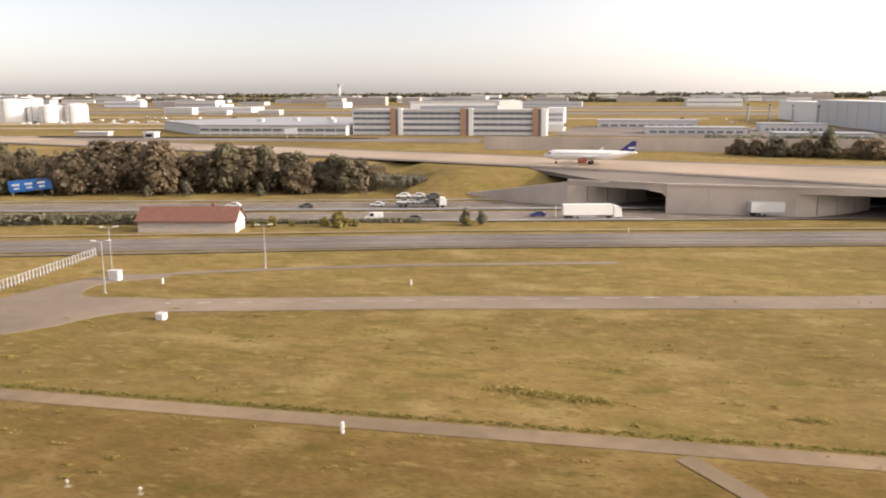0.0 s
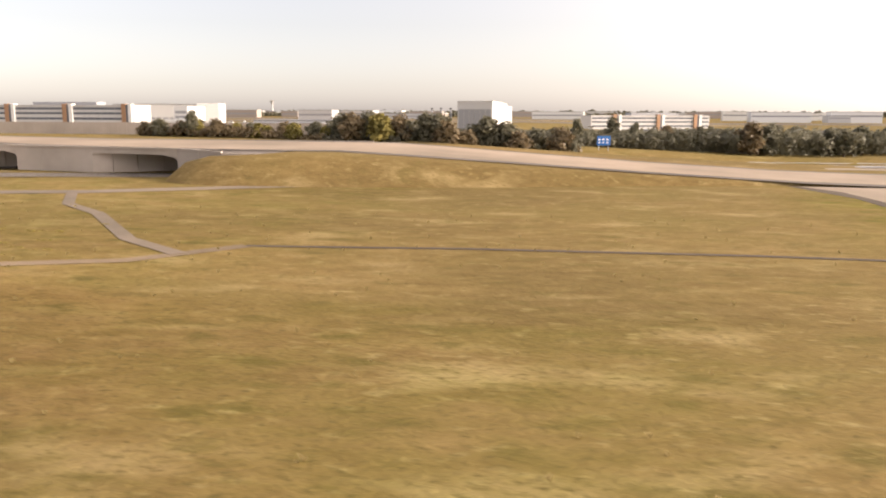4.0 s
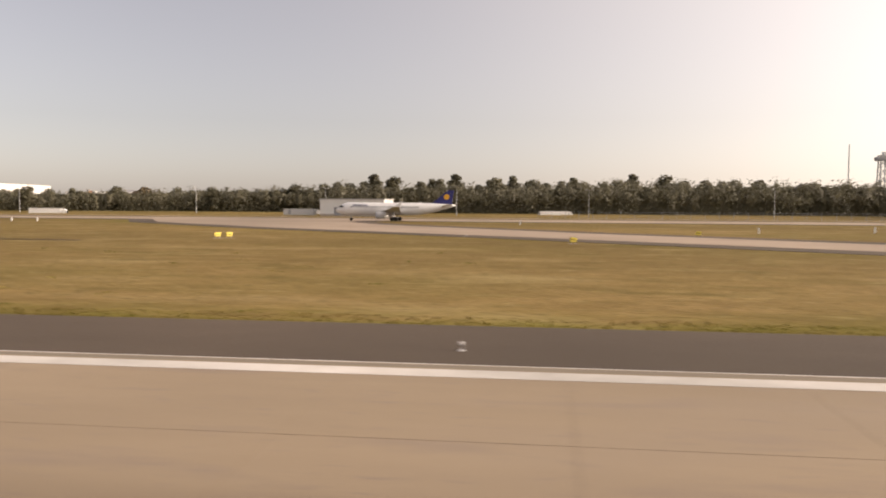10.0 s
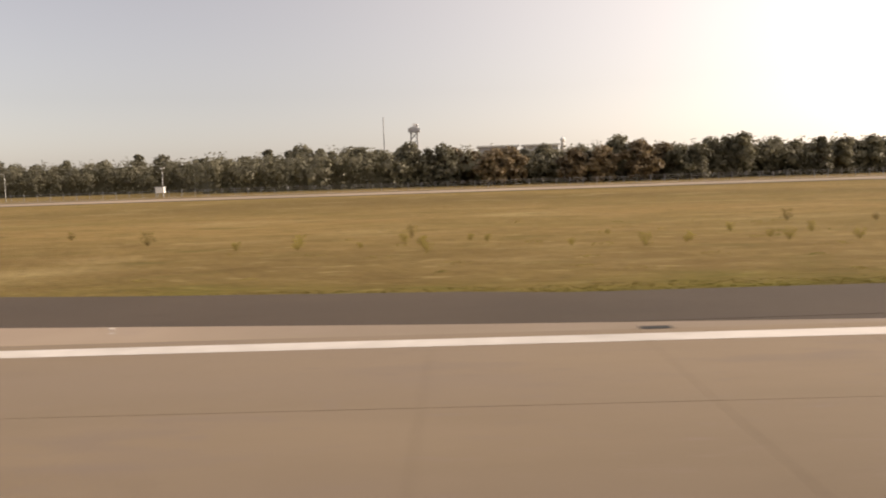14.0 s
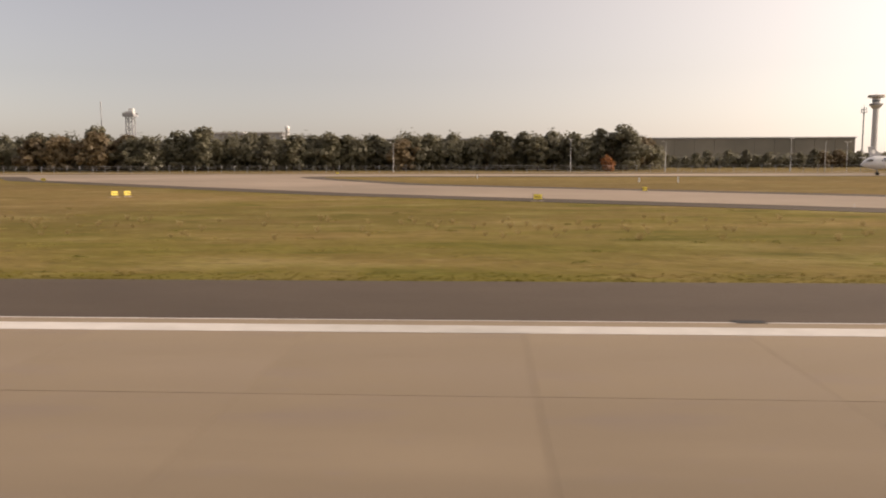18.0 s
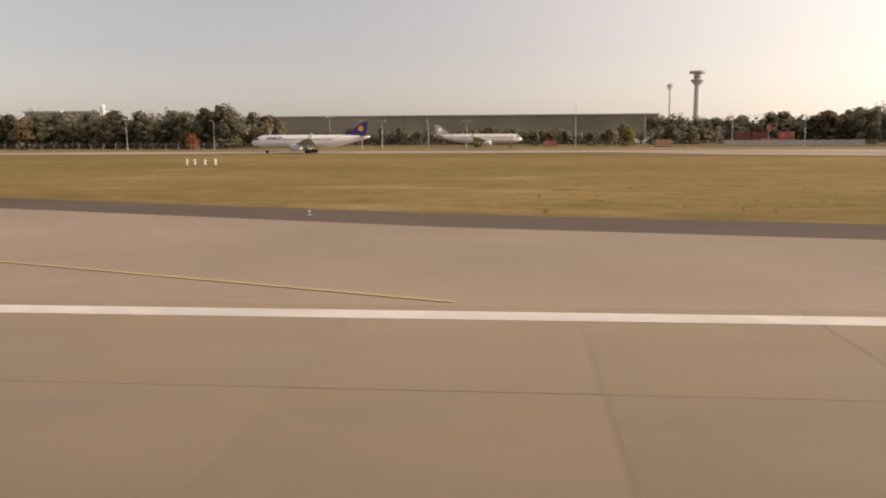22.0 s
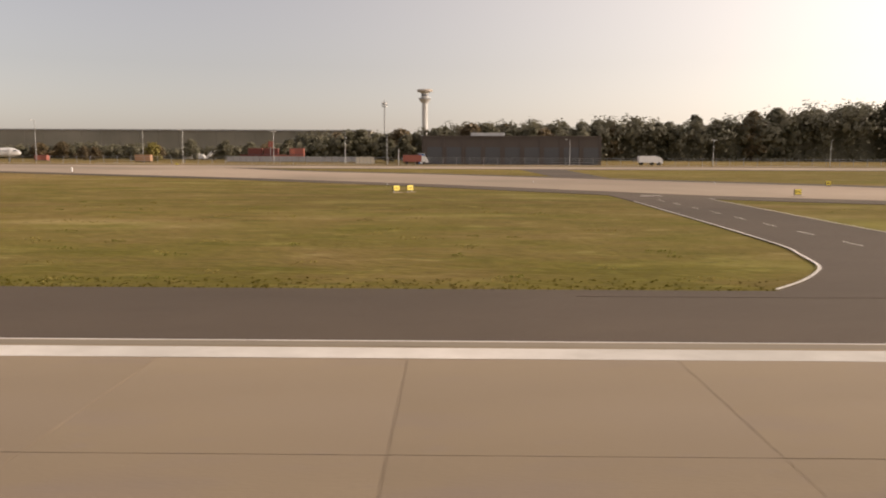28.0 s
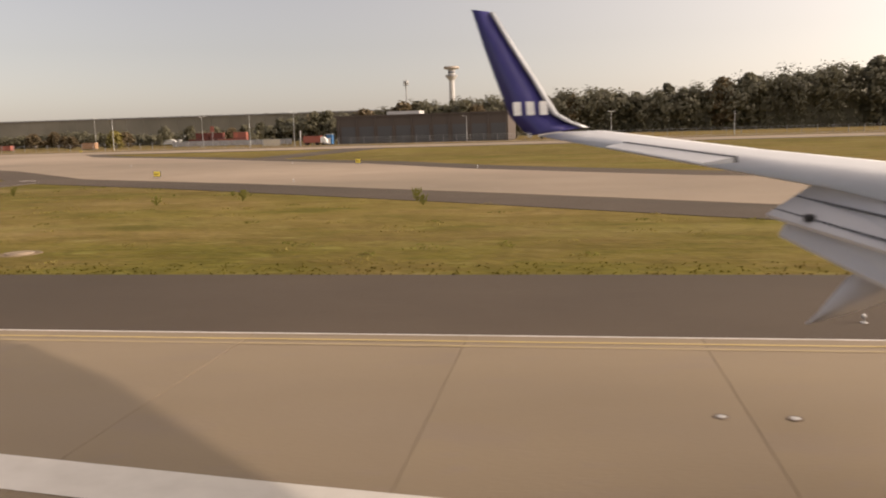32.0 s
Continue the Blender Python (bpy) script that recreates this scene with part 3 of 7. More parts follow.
VERGES = [([(404, 28.2), (860, 28.2), (1340, 28.2), (1490, 28.2)], 5), ([(1490, 28.2), (1950, 28.2)], 22), ([(x - 5, y + 4) for x, y in EXIT_NEAR], 12), ([(x + 4, y + 2) for x, y in EXIT_FAR[:8]], 10), ([(x - 5, y + 4) for x, y in EXIT2_NEAR], 16),
          ([(x, y - 4) for x, y in EXIT2_FAR], 10), ([(336, 31), (337, 80), (338, 131), (334, 191)], 20), ([(434, 28), (404, 46), (389, 75), (380, 141), (384, 190)], 9), ([(330, 216), (800, 216), (1900, 216)], 10)]
ground()


def dark_band(rows, label, name="dark_marks", z=0.066):
    """Rows of (x, y0, y1, strength): a soft dark band across the slabs."""
    bm = bmesh.new()
    lay = bm.verts.layers.float.new("fade")
    grid = []
    for i, (x, y0, y1, s) in enumerate(rows):
        row = []
        for k in range(9):
            v = bm.verts.new((x, y0 + (y1 - y0) * k / 8, z))
            v[lay] = s * math.sin(math.pi * k / 8) ** 1.3 * (0 if i in (0, len(rows) - 1) else 1)
            row.append(v)
        grid.append(row)
    for a, b in zip(grid, grid[1:]):
        for k in range(8):
            bm.faces.new((a[k], b[k], b[k + 1], a[k + 1]))
    return obj(name, bm, RUBBER_SHADE, label=label, category="tyre marks", kind="structure")


dark_band([(796, 42, 52, 0), (809, 36, 46.5, 0.5), (822, 31.5, 41.5, 0.8), (836, 26.5, 36.5, 1.15), (851, 20.5, 32, 1.3), (866, 15, 28, 1.2), (884, 10, 24, 0.9), (905, 6, 21, 0.6), (925, 3, 16, 0.4), (955, 0, 10, 0)], "dark band of tyre marks leading onto the exit", z=0.0612)
# tyre marks, deepened with the aircraft's own shadow painted in
dark_band([(842, -4, 20, 0), (862, -6, 24, 0.9), (880, -8, 26, 1.5), (905, -10, 25, 1.7), (930, -8, 23, 1.3), (948, -6, 17, 0.5), (970, -4, 11, 0)], "broad dark tyre marks with painted aircraft shade across the runway slabs", z=0.0602)
dark_band([(560, 2, 12, 0), (620, 1, 13.5, 0.25), (700, 0, 13, 0.3), (800, 0, 12, 0.3), (860, 0, 10, 0)], "dark touchdown rubber on the runway slabs", z=0.0592)
dark_band([(935, -2, 12, 0), (955, -2, 12, 0.22), (990, -2, 11, 0.22), (1060, 0, 11, 0.12), (1120, 0, 10, 0)], "faint tyre marks on the runway slabs", z=0.0592)
# slightly darkens the middle of the runway from x 1150 to 1760
dark_band([(1150, -14, 20, 0), (1200, -14, 20, 0.15), (1300, -14, 20, 0.17), (1420, -14, 20, 0.17), (1560, -14, 20, 0.19), (1640, -14, 19, 0.24), (1700, -14, 18, 0.2), (1760, -14, 18, 0)], "faint darker film along the middle of the runway", z=0.0592)
# skid streaks together with the engine's shadow bands, painted as one patch
dark_band([(1000, 8.5, 13.4, 0), (1006, 8.5, 13.2, 0.5), (1012, 8.5, 13.2, 0.8), (1030, 8.5, 13, 0.7), (1050, 8, 12.6, 0.3), (1070, 8, 12, 0)], "dark skid marks and painted aircraft shade across the slabs", z=0.0597)
for x0, x1, y in ((1127.6, 1130.6, 11.75), (1132.6, 1135, 11.4), (1124, 1128.6, 10.45), (1130.8, 1134.5, 9.95), (1137, 1141, 11.3)):
    dark_band([(x0, y - 0.22, y + 0.22, 0), (x0 + 0.3, y - 0.22, y + 0.22, 1.5), (x1 - 0.8, y - 0.2, y + 0.2, 1.1), (x1, y - 0.2, y + 0.2, 0)], "short dark skid streak on the slabs", z=0.0604)
# drain notches in the concrete edge
for x in (979, 1166, 1222):
    obj("edge_drain", box(x, x + 0.8, 20.95, 21.35, 0.02, 0.064), RUB, label="dark drain inlet at the concrete edge", category="drain", group="edge drains")
for xa, xb in ((430, 815), (1480, 1596)):
    marking("weathered_edge", [(xa, 20.72), (xb, 20.72)], 0.2, 0.0603, EDGEC, "weathered grey strip along the concrete edge")
marking("edge_seam", [(430, 21.02), (815, 21.02)], 0.05, 0.0605, WHITE, "thin pale seam along the concrete edge")
marking("edge_seam", [(1010, 21.02), (1320, 21.02)], 0.05, 0.0605, WHITE, "thin pale seam along the concrete edge")
marking("edge_seam", [(1480, 21.02), (1800, 21.02)], 0.05, 0.0605, WHITE, "thin pale seam along the concrete edge")
for x, y in ((1648.2, 16.6), (1649.2, 16.6)):
    c = empty("inset_light", pose(x, y, 0.057), "small flush light set in the concrete", "runway light", "inset lights")
    part("ring", tube((0, 0, -0.05), (0, 0, 0.01), 0.12, 0.115, 16), JOINT, c)
    part("lens", tube((0, 0, 0.01), (0, 0, 0.018), 0.07, 0.05, 12), LGREY, c)


# ---- runway slabs: three rows beside the edge, about 5.3 m long; those along the roll-out singly ----
ROWS = [(14.22, 21.05), (6.8, 14.195), (-0.7, 6.76)]
WIDE = [(6.8, 21.05), (-0.7, 6.76)]  # past the crossing the first two lanes have no joint between them
# transverse joints: runs of equal slabs (start, length of one, how many)
RUNS = [(100.0, 5.34, 125), (767.5, 5.283, 95), (1269.4, 5.276, 43), (1496.27, 5.084, 14), (1567.45, 5.463, 4), (1589.3, 4.65, 2), (1598.6, 5.267, 6), (1630.2, 4.6, 4), (1648.6, 5.3, 47)]


def slabs():
    road = tagged(new("runway"), "tan concrete runway laid in large slabs", "runway", kind="structure")
    bm = bmesh.new()
    for first, step, many in RUNS:
        near = {}
        for y0, y1 in ROWS[:2] + WIDE[:1]:
            me = bpy.data.meshes.new("slab")
            b = box(0.006, step - 0.006, y0, y1, -0.12, 0.0)
            b.to_mesh(me)
            b.free()
            me.materials.append(CONC)
            near[y0, y1] = me
        for k in range(many):
            x0, x1 = first + k * step, first + (k + 1) * step
            for r, (y0, y1) in enumerate((ROWS if x0 < 1613 else WIDE) + [(-21, -0.74)]):
                if (y0, y1) in near and 1200 < x0 < 1700:
                    ob = new("slab", near[y0, y1])
                    ob.parent = road
                    ob.location = (x0, 0, 0.055 + 0.002 * math.sin(k * 2.3 + r))
                    continue
                z = 0.055 + 0.001 * math.sin(k * 1.7 + r)
                vs = [bm.verts.new(v) for v in ((x0 + 0.006, y0, z), (x1 - 0.006, y0, z), (x1 - 0.006, y1, z), (x0 + 0.006, y1, z), (x0 + 0.006, y0, z - 0.02), (x1 - 0.006, y0, z - 0.02), (x1 - 0.006, y1, z - 0.02), (x0 + 0.006, y1, z - 0.02))]
                for q in ((0, 1, 2, 3), (0, 4, 5, 1), (1, 5, 6, 2), (2, 6, 7, 3), (3, 7, 4, 0)):
                    bm.faces.new([vs[i] for i in q])
    rest = obj("runway_slabs", bm, CONC, road, "further runway slabs")
    rest["kind"] = "stuff"
    # tyre rubber greys the braking stretch
    film = rest.data.attributes.new("rubber", "FLOAT", "POINT")
    for i, v in enumerate(rest.data.vertices):
        film.data[i].value = sstep(900, 950, v.co.x) * sstep(1197, 1178, v.co.x)


slabs()


# ---- kinds of things ----


def tree(kind, seed, h, spread, leaf_mat, clumps, per, leaf, conic=False):
    """A tapered trunk with limbs and a crown of many small leaf sprays."""
    r = random.Random(seed)
    t = empty("tree", Matrix(), kind, "tree")
    bm = tube((0, 0, -0.5), (0.1, 0, h * 0.45), h * 0.022, h * 0.014)
    tube((0.1, 0, h * 0.45), (0, 0.1, h * 0.93), h * 0.014, h * 0.003, bm=bm)
    cs = []
    for i in range(clumps):
        f = (i + 0.5) / clumps
        if conic:
            z, rad = h * (0.12 + 0.86 * f), spread * (1.02 - f) * 0.9
        else:
            z, rad = h * (0.14 + 0.8 * f + r.uniform(-0.04, 0.05)), spread * math.sin(math.pi * (0.2 + 0.74 * f)) * r.uniform(0.6, 1.05)
        a = i * 2.4 + r.random()
        d = rad * (0.35 + 0.6 * r.random())
        c = Vector((math.cos(a) * d, math.sin(a) * d, z))
        cs.append((c, (0.55 + 0.5 * r.random()) * (spread * 0.42 if not conic else max(0.4, rad * 0.6))))
        if i % 2 == 0 and not conic:
            tube((0, 0, z * 0.62), c, h * 0.009, h * 0.002, 5, bm)
    part("trunk", bm, BARK, t)
    verts, faces = [], []
    for c, cr in cs:
        for _ in range(per):
            u = Vector((r.gauss(0, 1), r.gauss(0, 1), r.gauss(0, 0.75)))
            u = u.normalized() * cr * (0.55 + 0.55 * r.random()) if u.length else u
            p = c + u
            s = leaf * (0.6 + 0.8 * r.random())
            nrm = (u.normalized() + Vector((r.uniform(-1, 1), r.uniform(-1, 1), r.uniform(0.1, 1.4)))).normalized()
            a = nrm.orthogonal().normalized()
            b = nrm.cross(a)
            k = len(verts)
            for da, db in ((-1, -0.6), (0.2, -1), (1, 0.3), (-0.1, 1)):
                verts.append(tuple(p + a * da * s + b * db * s))
            faces.append((k, k + 1, k + 2, k + 3))
    me = bpy.data.meshes.new("crown")
    me.from_pydata(verts, [], faces)
    me.materials.append(leaf_mat)
    c = new("crown", me)
    c.parent = t
    return t


def scatter_trees(protos, spots, group, broad=1.0):
    """The first copies take the prototypes' own places, the rest are copies."""
    own = {}
    for x, y, z, s, i, a in spots:
        p = protos[i % len(protos)]
        m = pose(x, y, z, 0, 0, a) @ Matrix.Diagonal((s * broad, s * broad, s * (0.92 + 0.16 * ((x * 7.3) % 1)), 1))
        if i % len(protos) not in own:
            own[i % len(protos)] = m
        else:
            tagged(copy_thing(p, m), group=group)
    for i, m in own.items():
        protos[i].matrix_basis = m
        protos[i]["group"] = group


def airliner(m, length, label, tail, disc, body=WHITEP, fin_mat=None, group="", engine=None, title=None):
    """A narrow-body twin jet; nose towards -x, wheels at z = 0, nose tip at x = 0."""
    L = length
    R = L * 0.053
    zc = R + L * 0.045
    t = empty("airliner", m, label, "airliner", group)
    rings = []
    for f, r, dz in ((0, 0.05, -0.28), (0.012, 0.34, -0.2), (0.035, 0.6, -0.12), (0.07, 0.85, -0.03), (0.11, 1, 0), (0.3, 1, 0), (0.55, 1, 0), (0.68, 0.98, 0.02), (0.8, 0.75, 0.2), (0.9, 0.45, 0.42), (0.97, 0.2, 0.55), (1.0, 0.06, 0.6)):
        rings.append([(L * f, math.cos(a) * R * r, zc + dz * R + math.sin(a) * R * r) for a in [i * math.tau / 18 for i in range(18)]])
    smooth(part("fuselage", loft(rings), body, t))
    for sgn in (1, -1):
        w = [(0.36, 0.56), (0.5, 0.57), (0.6, 0.625)]
        sec = []
        for (x0, x1), y, th, dz in (((0.355, 0.56), 0.03, 0.018, -0.03), ((0.455, 0.575), 0.2, 0.011, -0.01), ((0.575, 0.625), 0.47, 0.005, 0.018)):
            z = zc + L * dz
            sec.append([(L * x0, sgn * L * y, z), (L * (x0 * 0.7 + x1 * 0.3), sgn * L * y, z + L * th * 0.6), (L * x1, sgn * L * y, z), (L * (x0 * 0.7 + x1 * 0.3), sgn * L * y, z - L * th * 0.4)])
        part("wing", loft(sec), LGREY, t, "pale grey wing")
        part("winglet", prism([(L * 0.58, zc + L * 0.018), (L * 0.625, zc + L * 0.018), (L * 0.64, zc + L * 0.06), (L * 0.625, zc + L * 0.06)], sgn * L * 0.468, sgn * L * 0.473), body, t)
        sec = [[(L * 0.88, sgn * L * 0.015, zc + R * 0.5), (L * 0.91, sgn * L * 0.015, zc + R * 0.5 + L * 0.006), (L * 0.96, sgn * L * 0.015, zc + R * 0.5), (L * 0.91, sgn * L * 0.015, zc + R * 0.5 - L * 0.004)],
               [(L * 0.95, sgn * L * 0.165, zc + R * 0.75), (L * 0.96, sgn * L * 0.165, zc + R * 0.75 + L * 0.002), (L * 0.985, sgn * L * 0.165, zc + R * 0.75), (L * 0.96, sgn * L * 0.165, zc + R * 0.75 - L * 0.002)]]
        part("tailplane", loft(sec), body, t)
        er = []
        for f, r in ((0, 0.86), (0.02, 1), (0.35, 1.04), (0.7, 0.9), (1, 0.62)):
            er.append([(L * (0.37 + 0.1 * f), sgn * L * 0.155 + math.cos(a) * L * 0.029 * r, zc - L * 0.05 + math.sin(a) * L * 0.029 * r) for a in [i * math.tau / 14 for i in range(14)]])
        e = smooth(part("engine", loft(er), engine or LGREY, t, "grey engine nacelle under the wing"))
        part("intake", tube((L * 0.3695, sgn * L * 0.155, zc - L * 0.05), (L * 0.372, sgn * L * 0.155, zc - L * 0.05), L * 0.022, seg=14), BLACK, e)
        for dx in (-0.008, 0.018):
            part("wheel", tube((L * (0.5 + dx), sgn * L * 0.096, L * 0.0165), (L * (0.5 + dx), sgn * L * 0.109, L * 0.0165), L * 0.0165, seg=12), RUB, t, "black main wheel")
        part("gear_leg", tube((L * 0.505, sgn * L * 0.1, L * 0.02), (L * 0.505, sgn * L * 0.09, zc - R * 0.4), L * 0.005), STEEL, t)
    for dy in (-0.007, 0.007):
        part("wheel", tube((L * 0.13, L * dy - 0.1, L * 0.012), (L * 0.13, L * dy + 0.1, L * 0.012), L * 0.012, seg=12), RUB, t, "black nose wheel")
    part("gear_leg", tube((L * 0.13, 0, L * 0.012), (L * 0.125, 0, zc - R * 0.6), L * 0.005), STEEL, t)
    fin = part("fin", prism([(L * 0.8, zc + R * 0.85), (L * 0.935, zc + R * 2.9), (L * 0.985, zc + R * 2.9), (L * 0.965, zc + R * 0.75)], -L * 0.005, L * 0.005), fin_mat or BLUE, t, tail)
    if title is not None:
        for sgn in (1, -1):
            for k in range(3):
                part("title_bar", box(L * (0.155 + 0.042 * k), L * (0.19 + 0.042 * k), min(sgn * R * 0.9, sgn * R * 0.97), max(sgn * R * 0.9, sgn * R * 0.97), zc + R * 0.5, zc + R * 0.66), title, t, "dark bar of writing")
    if disc == "bars":
        for sgn in (1, -1):
            for k in range(3):
                part("emblem_bar", box(L * (0.9 + 0.025 * k), L * (0.917 + 0.025 * k), min(sgn * L * 0.004, sgn * L * 0.007), max(sgn * L * 0.004, sgn * L * 0.007), zc + R * 1.3, zc + R * 1.75), WHITEP, fin, "white bar")
    elif disc is not None:
        for sgn in (1, -1):
            part("emblem", tube((L * 0.925, sgn * L * 0.0045, zc + R * 1.9), (L * 0.925, sgn * L * 0.007, zc + R * 1.9), R * 0.42, seg=20), disc, fin)
    part("windscreen", prism([(L * 0.028, zc + R * 0.28), (L * 0.05, zc + R * 0.5), (L * 0.075, zc + R * 0.48), (L * 0.07, zc + R * 0.25)], -R * 0.87, R * 0.87), GLASS, t, "dark cockpit windows")
    win = bmesh.new()
    for i in range(30):
        x = L * (0.14 + 0.019 * i)
        for sgn in (1, -1):
            box(x, x + L * 0.007, min(sgn * R * 0.93, sgn * R * 0.985), max(sgn * R * 0.93, sgn * R * 0.985), zc + R * 0.2, zc + R * 0.4, win)
    part("cabin_windows", win, GLASS, t, "row of small dark cabin windows")["kind"] = "stuff"
    for f in (0.105, 0.76):
        part("door", box(L * f, L * f + L * 0.023, R * 0.9, R * 1.01, zc - R * 0.3, zc + R * 0.62), LGREY, t, "cabin door outline")
    return t


def car(m, colour, label, van=False):
    t = empty("van" if van else "car", m, label, "van" if van else "car", "vehicles on the motorway")
    h = 2.0 if van else 1.42
    prof = [(0, 0.45), (0.05, 0.85), (0.9, 1.0), (1.4, h), (4.7, h), (4.9, 0.5)] if van else [(0, 0.35), (0.05, 0.72), (1.1, 0.9), (1.75, h), (3.2, h), (3.9, 0.95), (4.3, 0.9), (4.35, 0.35)]
    part("body", prism(prof, -0.85, 0.85), colour, t)
    g = [(1.3, 1.05), (1.55, h - 0.1), (2.4, h - 0.1), (2.4, 1.05)] if van else [(1.4, 0.95), (1.85, h - 0.08), (3.1, h - 0.08), (3.6, 0.98)]
    part("side_window", prism(g, -0.87, 0.87), GLASS, t, "dark side windows")
    for x in (0.8, 3.9 if van else 3.5):
        for y in (-0.75, 0.75):
            part("wheel", tube((x, y - 0.1, 0.32), (x, y + 0.12, 0.32), 0.32, seg=10), RUB, t)
    return t


def truck(m, box_mat, cab_mat, label):
    """An articulated lorry, cab towards +x."""
    t = empty("truck", m, label, "truck", "vehicles on the motorway")
    part("trailer", box(0, 13.4, -1.27, 1.27, 1.15, 4.0, bevel=0.06), box_mat, t)
    cab = part("cab", prism([(13.7, 0.6), (13.7, 3.7), (14.6, 3.75), (15.6, 3.0), (15.9, 1.8), (15.9, 0.6)], -1.22, 1.22), cab_mat, t)
    part("windscreen", prism([(15.35, 3.0), (15.68, 2.95), (15.93, 1.95), (15.6, 1.95)], -1.05, 1.05), GLASS, cab)
    part("side_skirt", box(2.5, 9, -1.2, 1.2, 0.5, 1.1), GREYP, t)
    part("chassis", box(0.3, 14.5, -0.5, 0.5, 0.8, 1.15), DGREY, t)
    for x in (1.2, 2.5, 3.8, 12.6, 15.0):
        for y in (-1.0, 1.0):
            part("wheel", tube((x, y - 0.2, 0.5), (x, y + 0.2, 0.5), 0.5, seg=10), RUB, t)
    return t


def yellow_sign(m, w, h, label, words=None, rim=None):
    """An airfield guidance sign on two short legs, facing -y."""
    t = empty("guidance_sign", m, label, "sign", "airfield signs")
    part("panel", box(-w / 2, w / 2, -0.09, 0.09, 0.25, 0.25 + h, bevel=0.02), SIGNY, t)
    part("frame", box(-w / 2 - 0.03, w / 2 + 0.03, -0.06, 0.06, 0.21, 0.27 + h, bevel=0.01), rim or BLACK, t)
    part("base", box(-w / 2 - 0.25, w / 2 + 0.25, -0.35, 0.35, -0.05, 0.06), CONC, t, "low concrete base")
    for x in (-w * 0.35, w * 0.35):
        part("leg", tube((x, 0, 0), (x, 0, 0.26), 0.04), STEEL, t)
    if words:
        cu = bpy.data.curves.new("words", "FONT")
        cu.body, cu.size, cu.align_x, cu.align_y, cu.extrude = words, h * 0.85, "CENTER", "CENTER", 0.004
        tmp = bpy.data.objects.new("words", cu)
        scene.collection.objects.link(tmp)
        me = bpy.data.meshes.new_from_object(tmp.evaluated_get(bpy.context.evaluated_depsgraph_get()))
        scene.collection.objects.unlink(tmp)
        me.materials.append(BLACK)
        ob = new("lettering", me)
        ob.parent = t
        ob.matrix_basis = pose(0, -0.1, 0.25 + h / 2, 90) @ Matrix.Diagonal((1.55, 1, 1, 1))
    else:
        for k in range(3):
            part("mark", box(-w * 0.32 + k * w * 0.24, -w * 0.32 + k * w * 0.24 + w * 0.13, -0.1, -0.088, 0.25 + h * 0.32, 0.25 + h * 0.62), BLACK, t, "black bar")
    return t


def edge_light(m, lamp_mat, label, s=1.0):
    t = empty("edge_light", m, label, "runway light", "runway edge lights")
    part("base", tube((0, 0, 0), (0, 0, 0.05 * s), 0.17 * s, 0.14 * s, 14), LGREY, t, "pale round base plate")
    part("stem", tube((0, 0, 0.05 * s), (0, 0, 0.27 * s), 0.035 * s), STEEL, t)
    part("collar", tube((0, 0, 0.25 * s), (0, 0, 0.3 * s), 0.1 * s, 0.11 * s, 12), STEEL, t)
    part("lamp", ball((0, 0, 0.36 * s), 0.11 * s, scale=(1, 1, 0.75)), lamp_mat, t)
    return t


def light_mast(m, h, label, heads=2):
    t = empty("lamp_post", m, label, "lamp post", "lamp posts")
    part("pole", tube((0, 0, -0.3), (0, 0, h), 0.16, 0.07, 8), STEEL, t)
    for k in range(heads):
        s = 1 if k % 2 else -1
        part("arm", tube((0, 0, h - 0.1), (s * 1.1, 0, h + 0.15), 0.05, 0.04, 6), STEEL, t)
        part("lamp_head", box(min(s * 0.8, s * 1.7), max(s * 0.8, s * 1.7), -0.2, 0.2, h + 0.1, h + 0.27, bevel=0.04), LGREY, t)
    part("footing", box(-0.35, 0.35, -0.35, 0.35, -0.4, 0.12), CONC, t)
    return t


def marker_post(m, h, material, label, group="marker posts"):
    t = empty("marker_post", m, label, "post", group)
    part("post", box(-0.14, 0.14, -0.14, 0.14, -0.2, h, bevel=0.02), material, t)
    part("cap", prism([(-0.16, h), (0.16, h), (0.0, h + 0.12)], -0.16, 0.16), material, t)
    return t


def window_row(parent, x0, x1, k, y, z0, z1, gap=0.3, material=None, axis="x"):
    w = (x1 - x0) / k
    for i in range(k):
        a, b = x0 + w * i + gap / 2, x0 + w * (i + 1) - gap / 2
        part("window", box(a, b, y - 0.06, y + 0.06, z0, z1) if axis == "x" else box(y - 0.06, y + 0.06, a, b, z0, z1), material or GLASS, parent)


# ---- field before the threshold ----
ribbon("field_path", dense([(-200, 79), (-60, 79.3), (58, 79.3), (99, 80.4), (127, 80.7), (169, 83.6), (205, 87), (222, 94), (232, 108)], 6), 1.5, 0, PATH, "narrow dusty brown field path", follow=True, lift=0.05)
ribbon("field_path_end", dense([(232, 108), (262, 111.3), (301, 112), (338, 110.8)], 6), 0.7, 0, ASPH, "dark narrow end of the field path", follow=True, lift=0.058)
ribbon("field_path_branch", dense([(15.2, 77.2), (20, 71), (30, 54), (42, 30)], 5), 1.1, 0, PATH, "brown branch of the field path", follow=True, lift=0.07)
ribbon("perimeter_road", dense([(-70, 116.6), (-61, 118.6), (-18, 128.5), (44, 140), (110, 157), (161, 172.5), (202, 198), (235, 222)], 6), 4.0, 0, DUSTY, "dusty asphalt perimeter road", follow=True, lift=0.066)
ribbon("track_to_road", dense([(160, 168), (173, 149), (189, 136), (212, 110), (226, 100)], 5), 1.2, 0, DUSTY, "worn track between path and perimeter road", follow=True, lift=0.078)
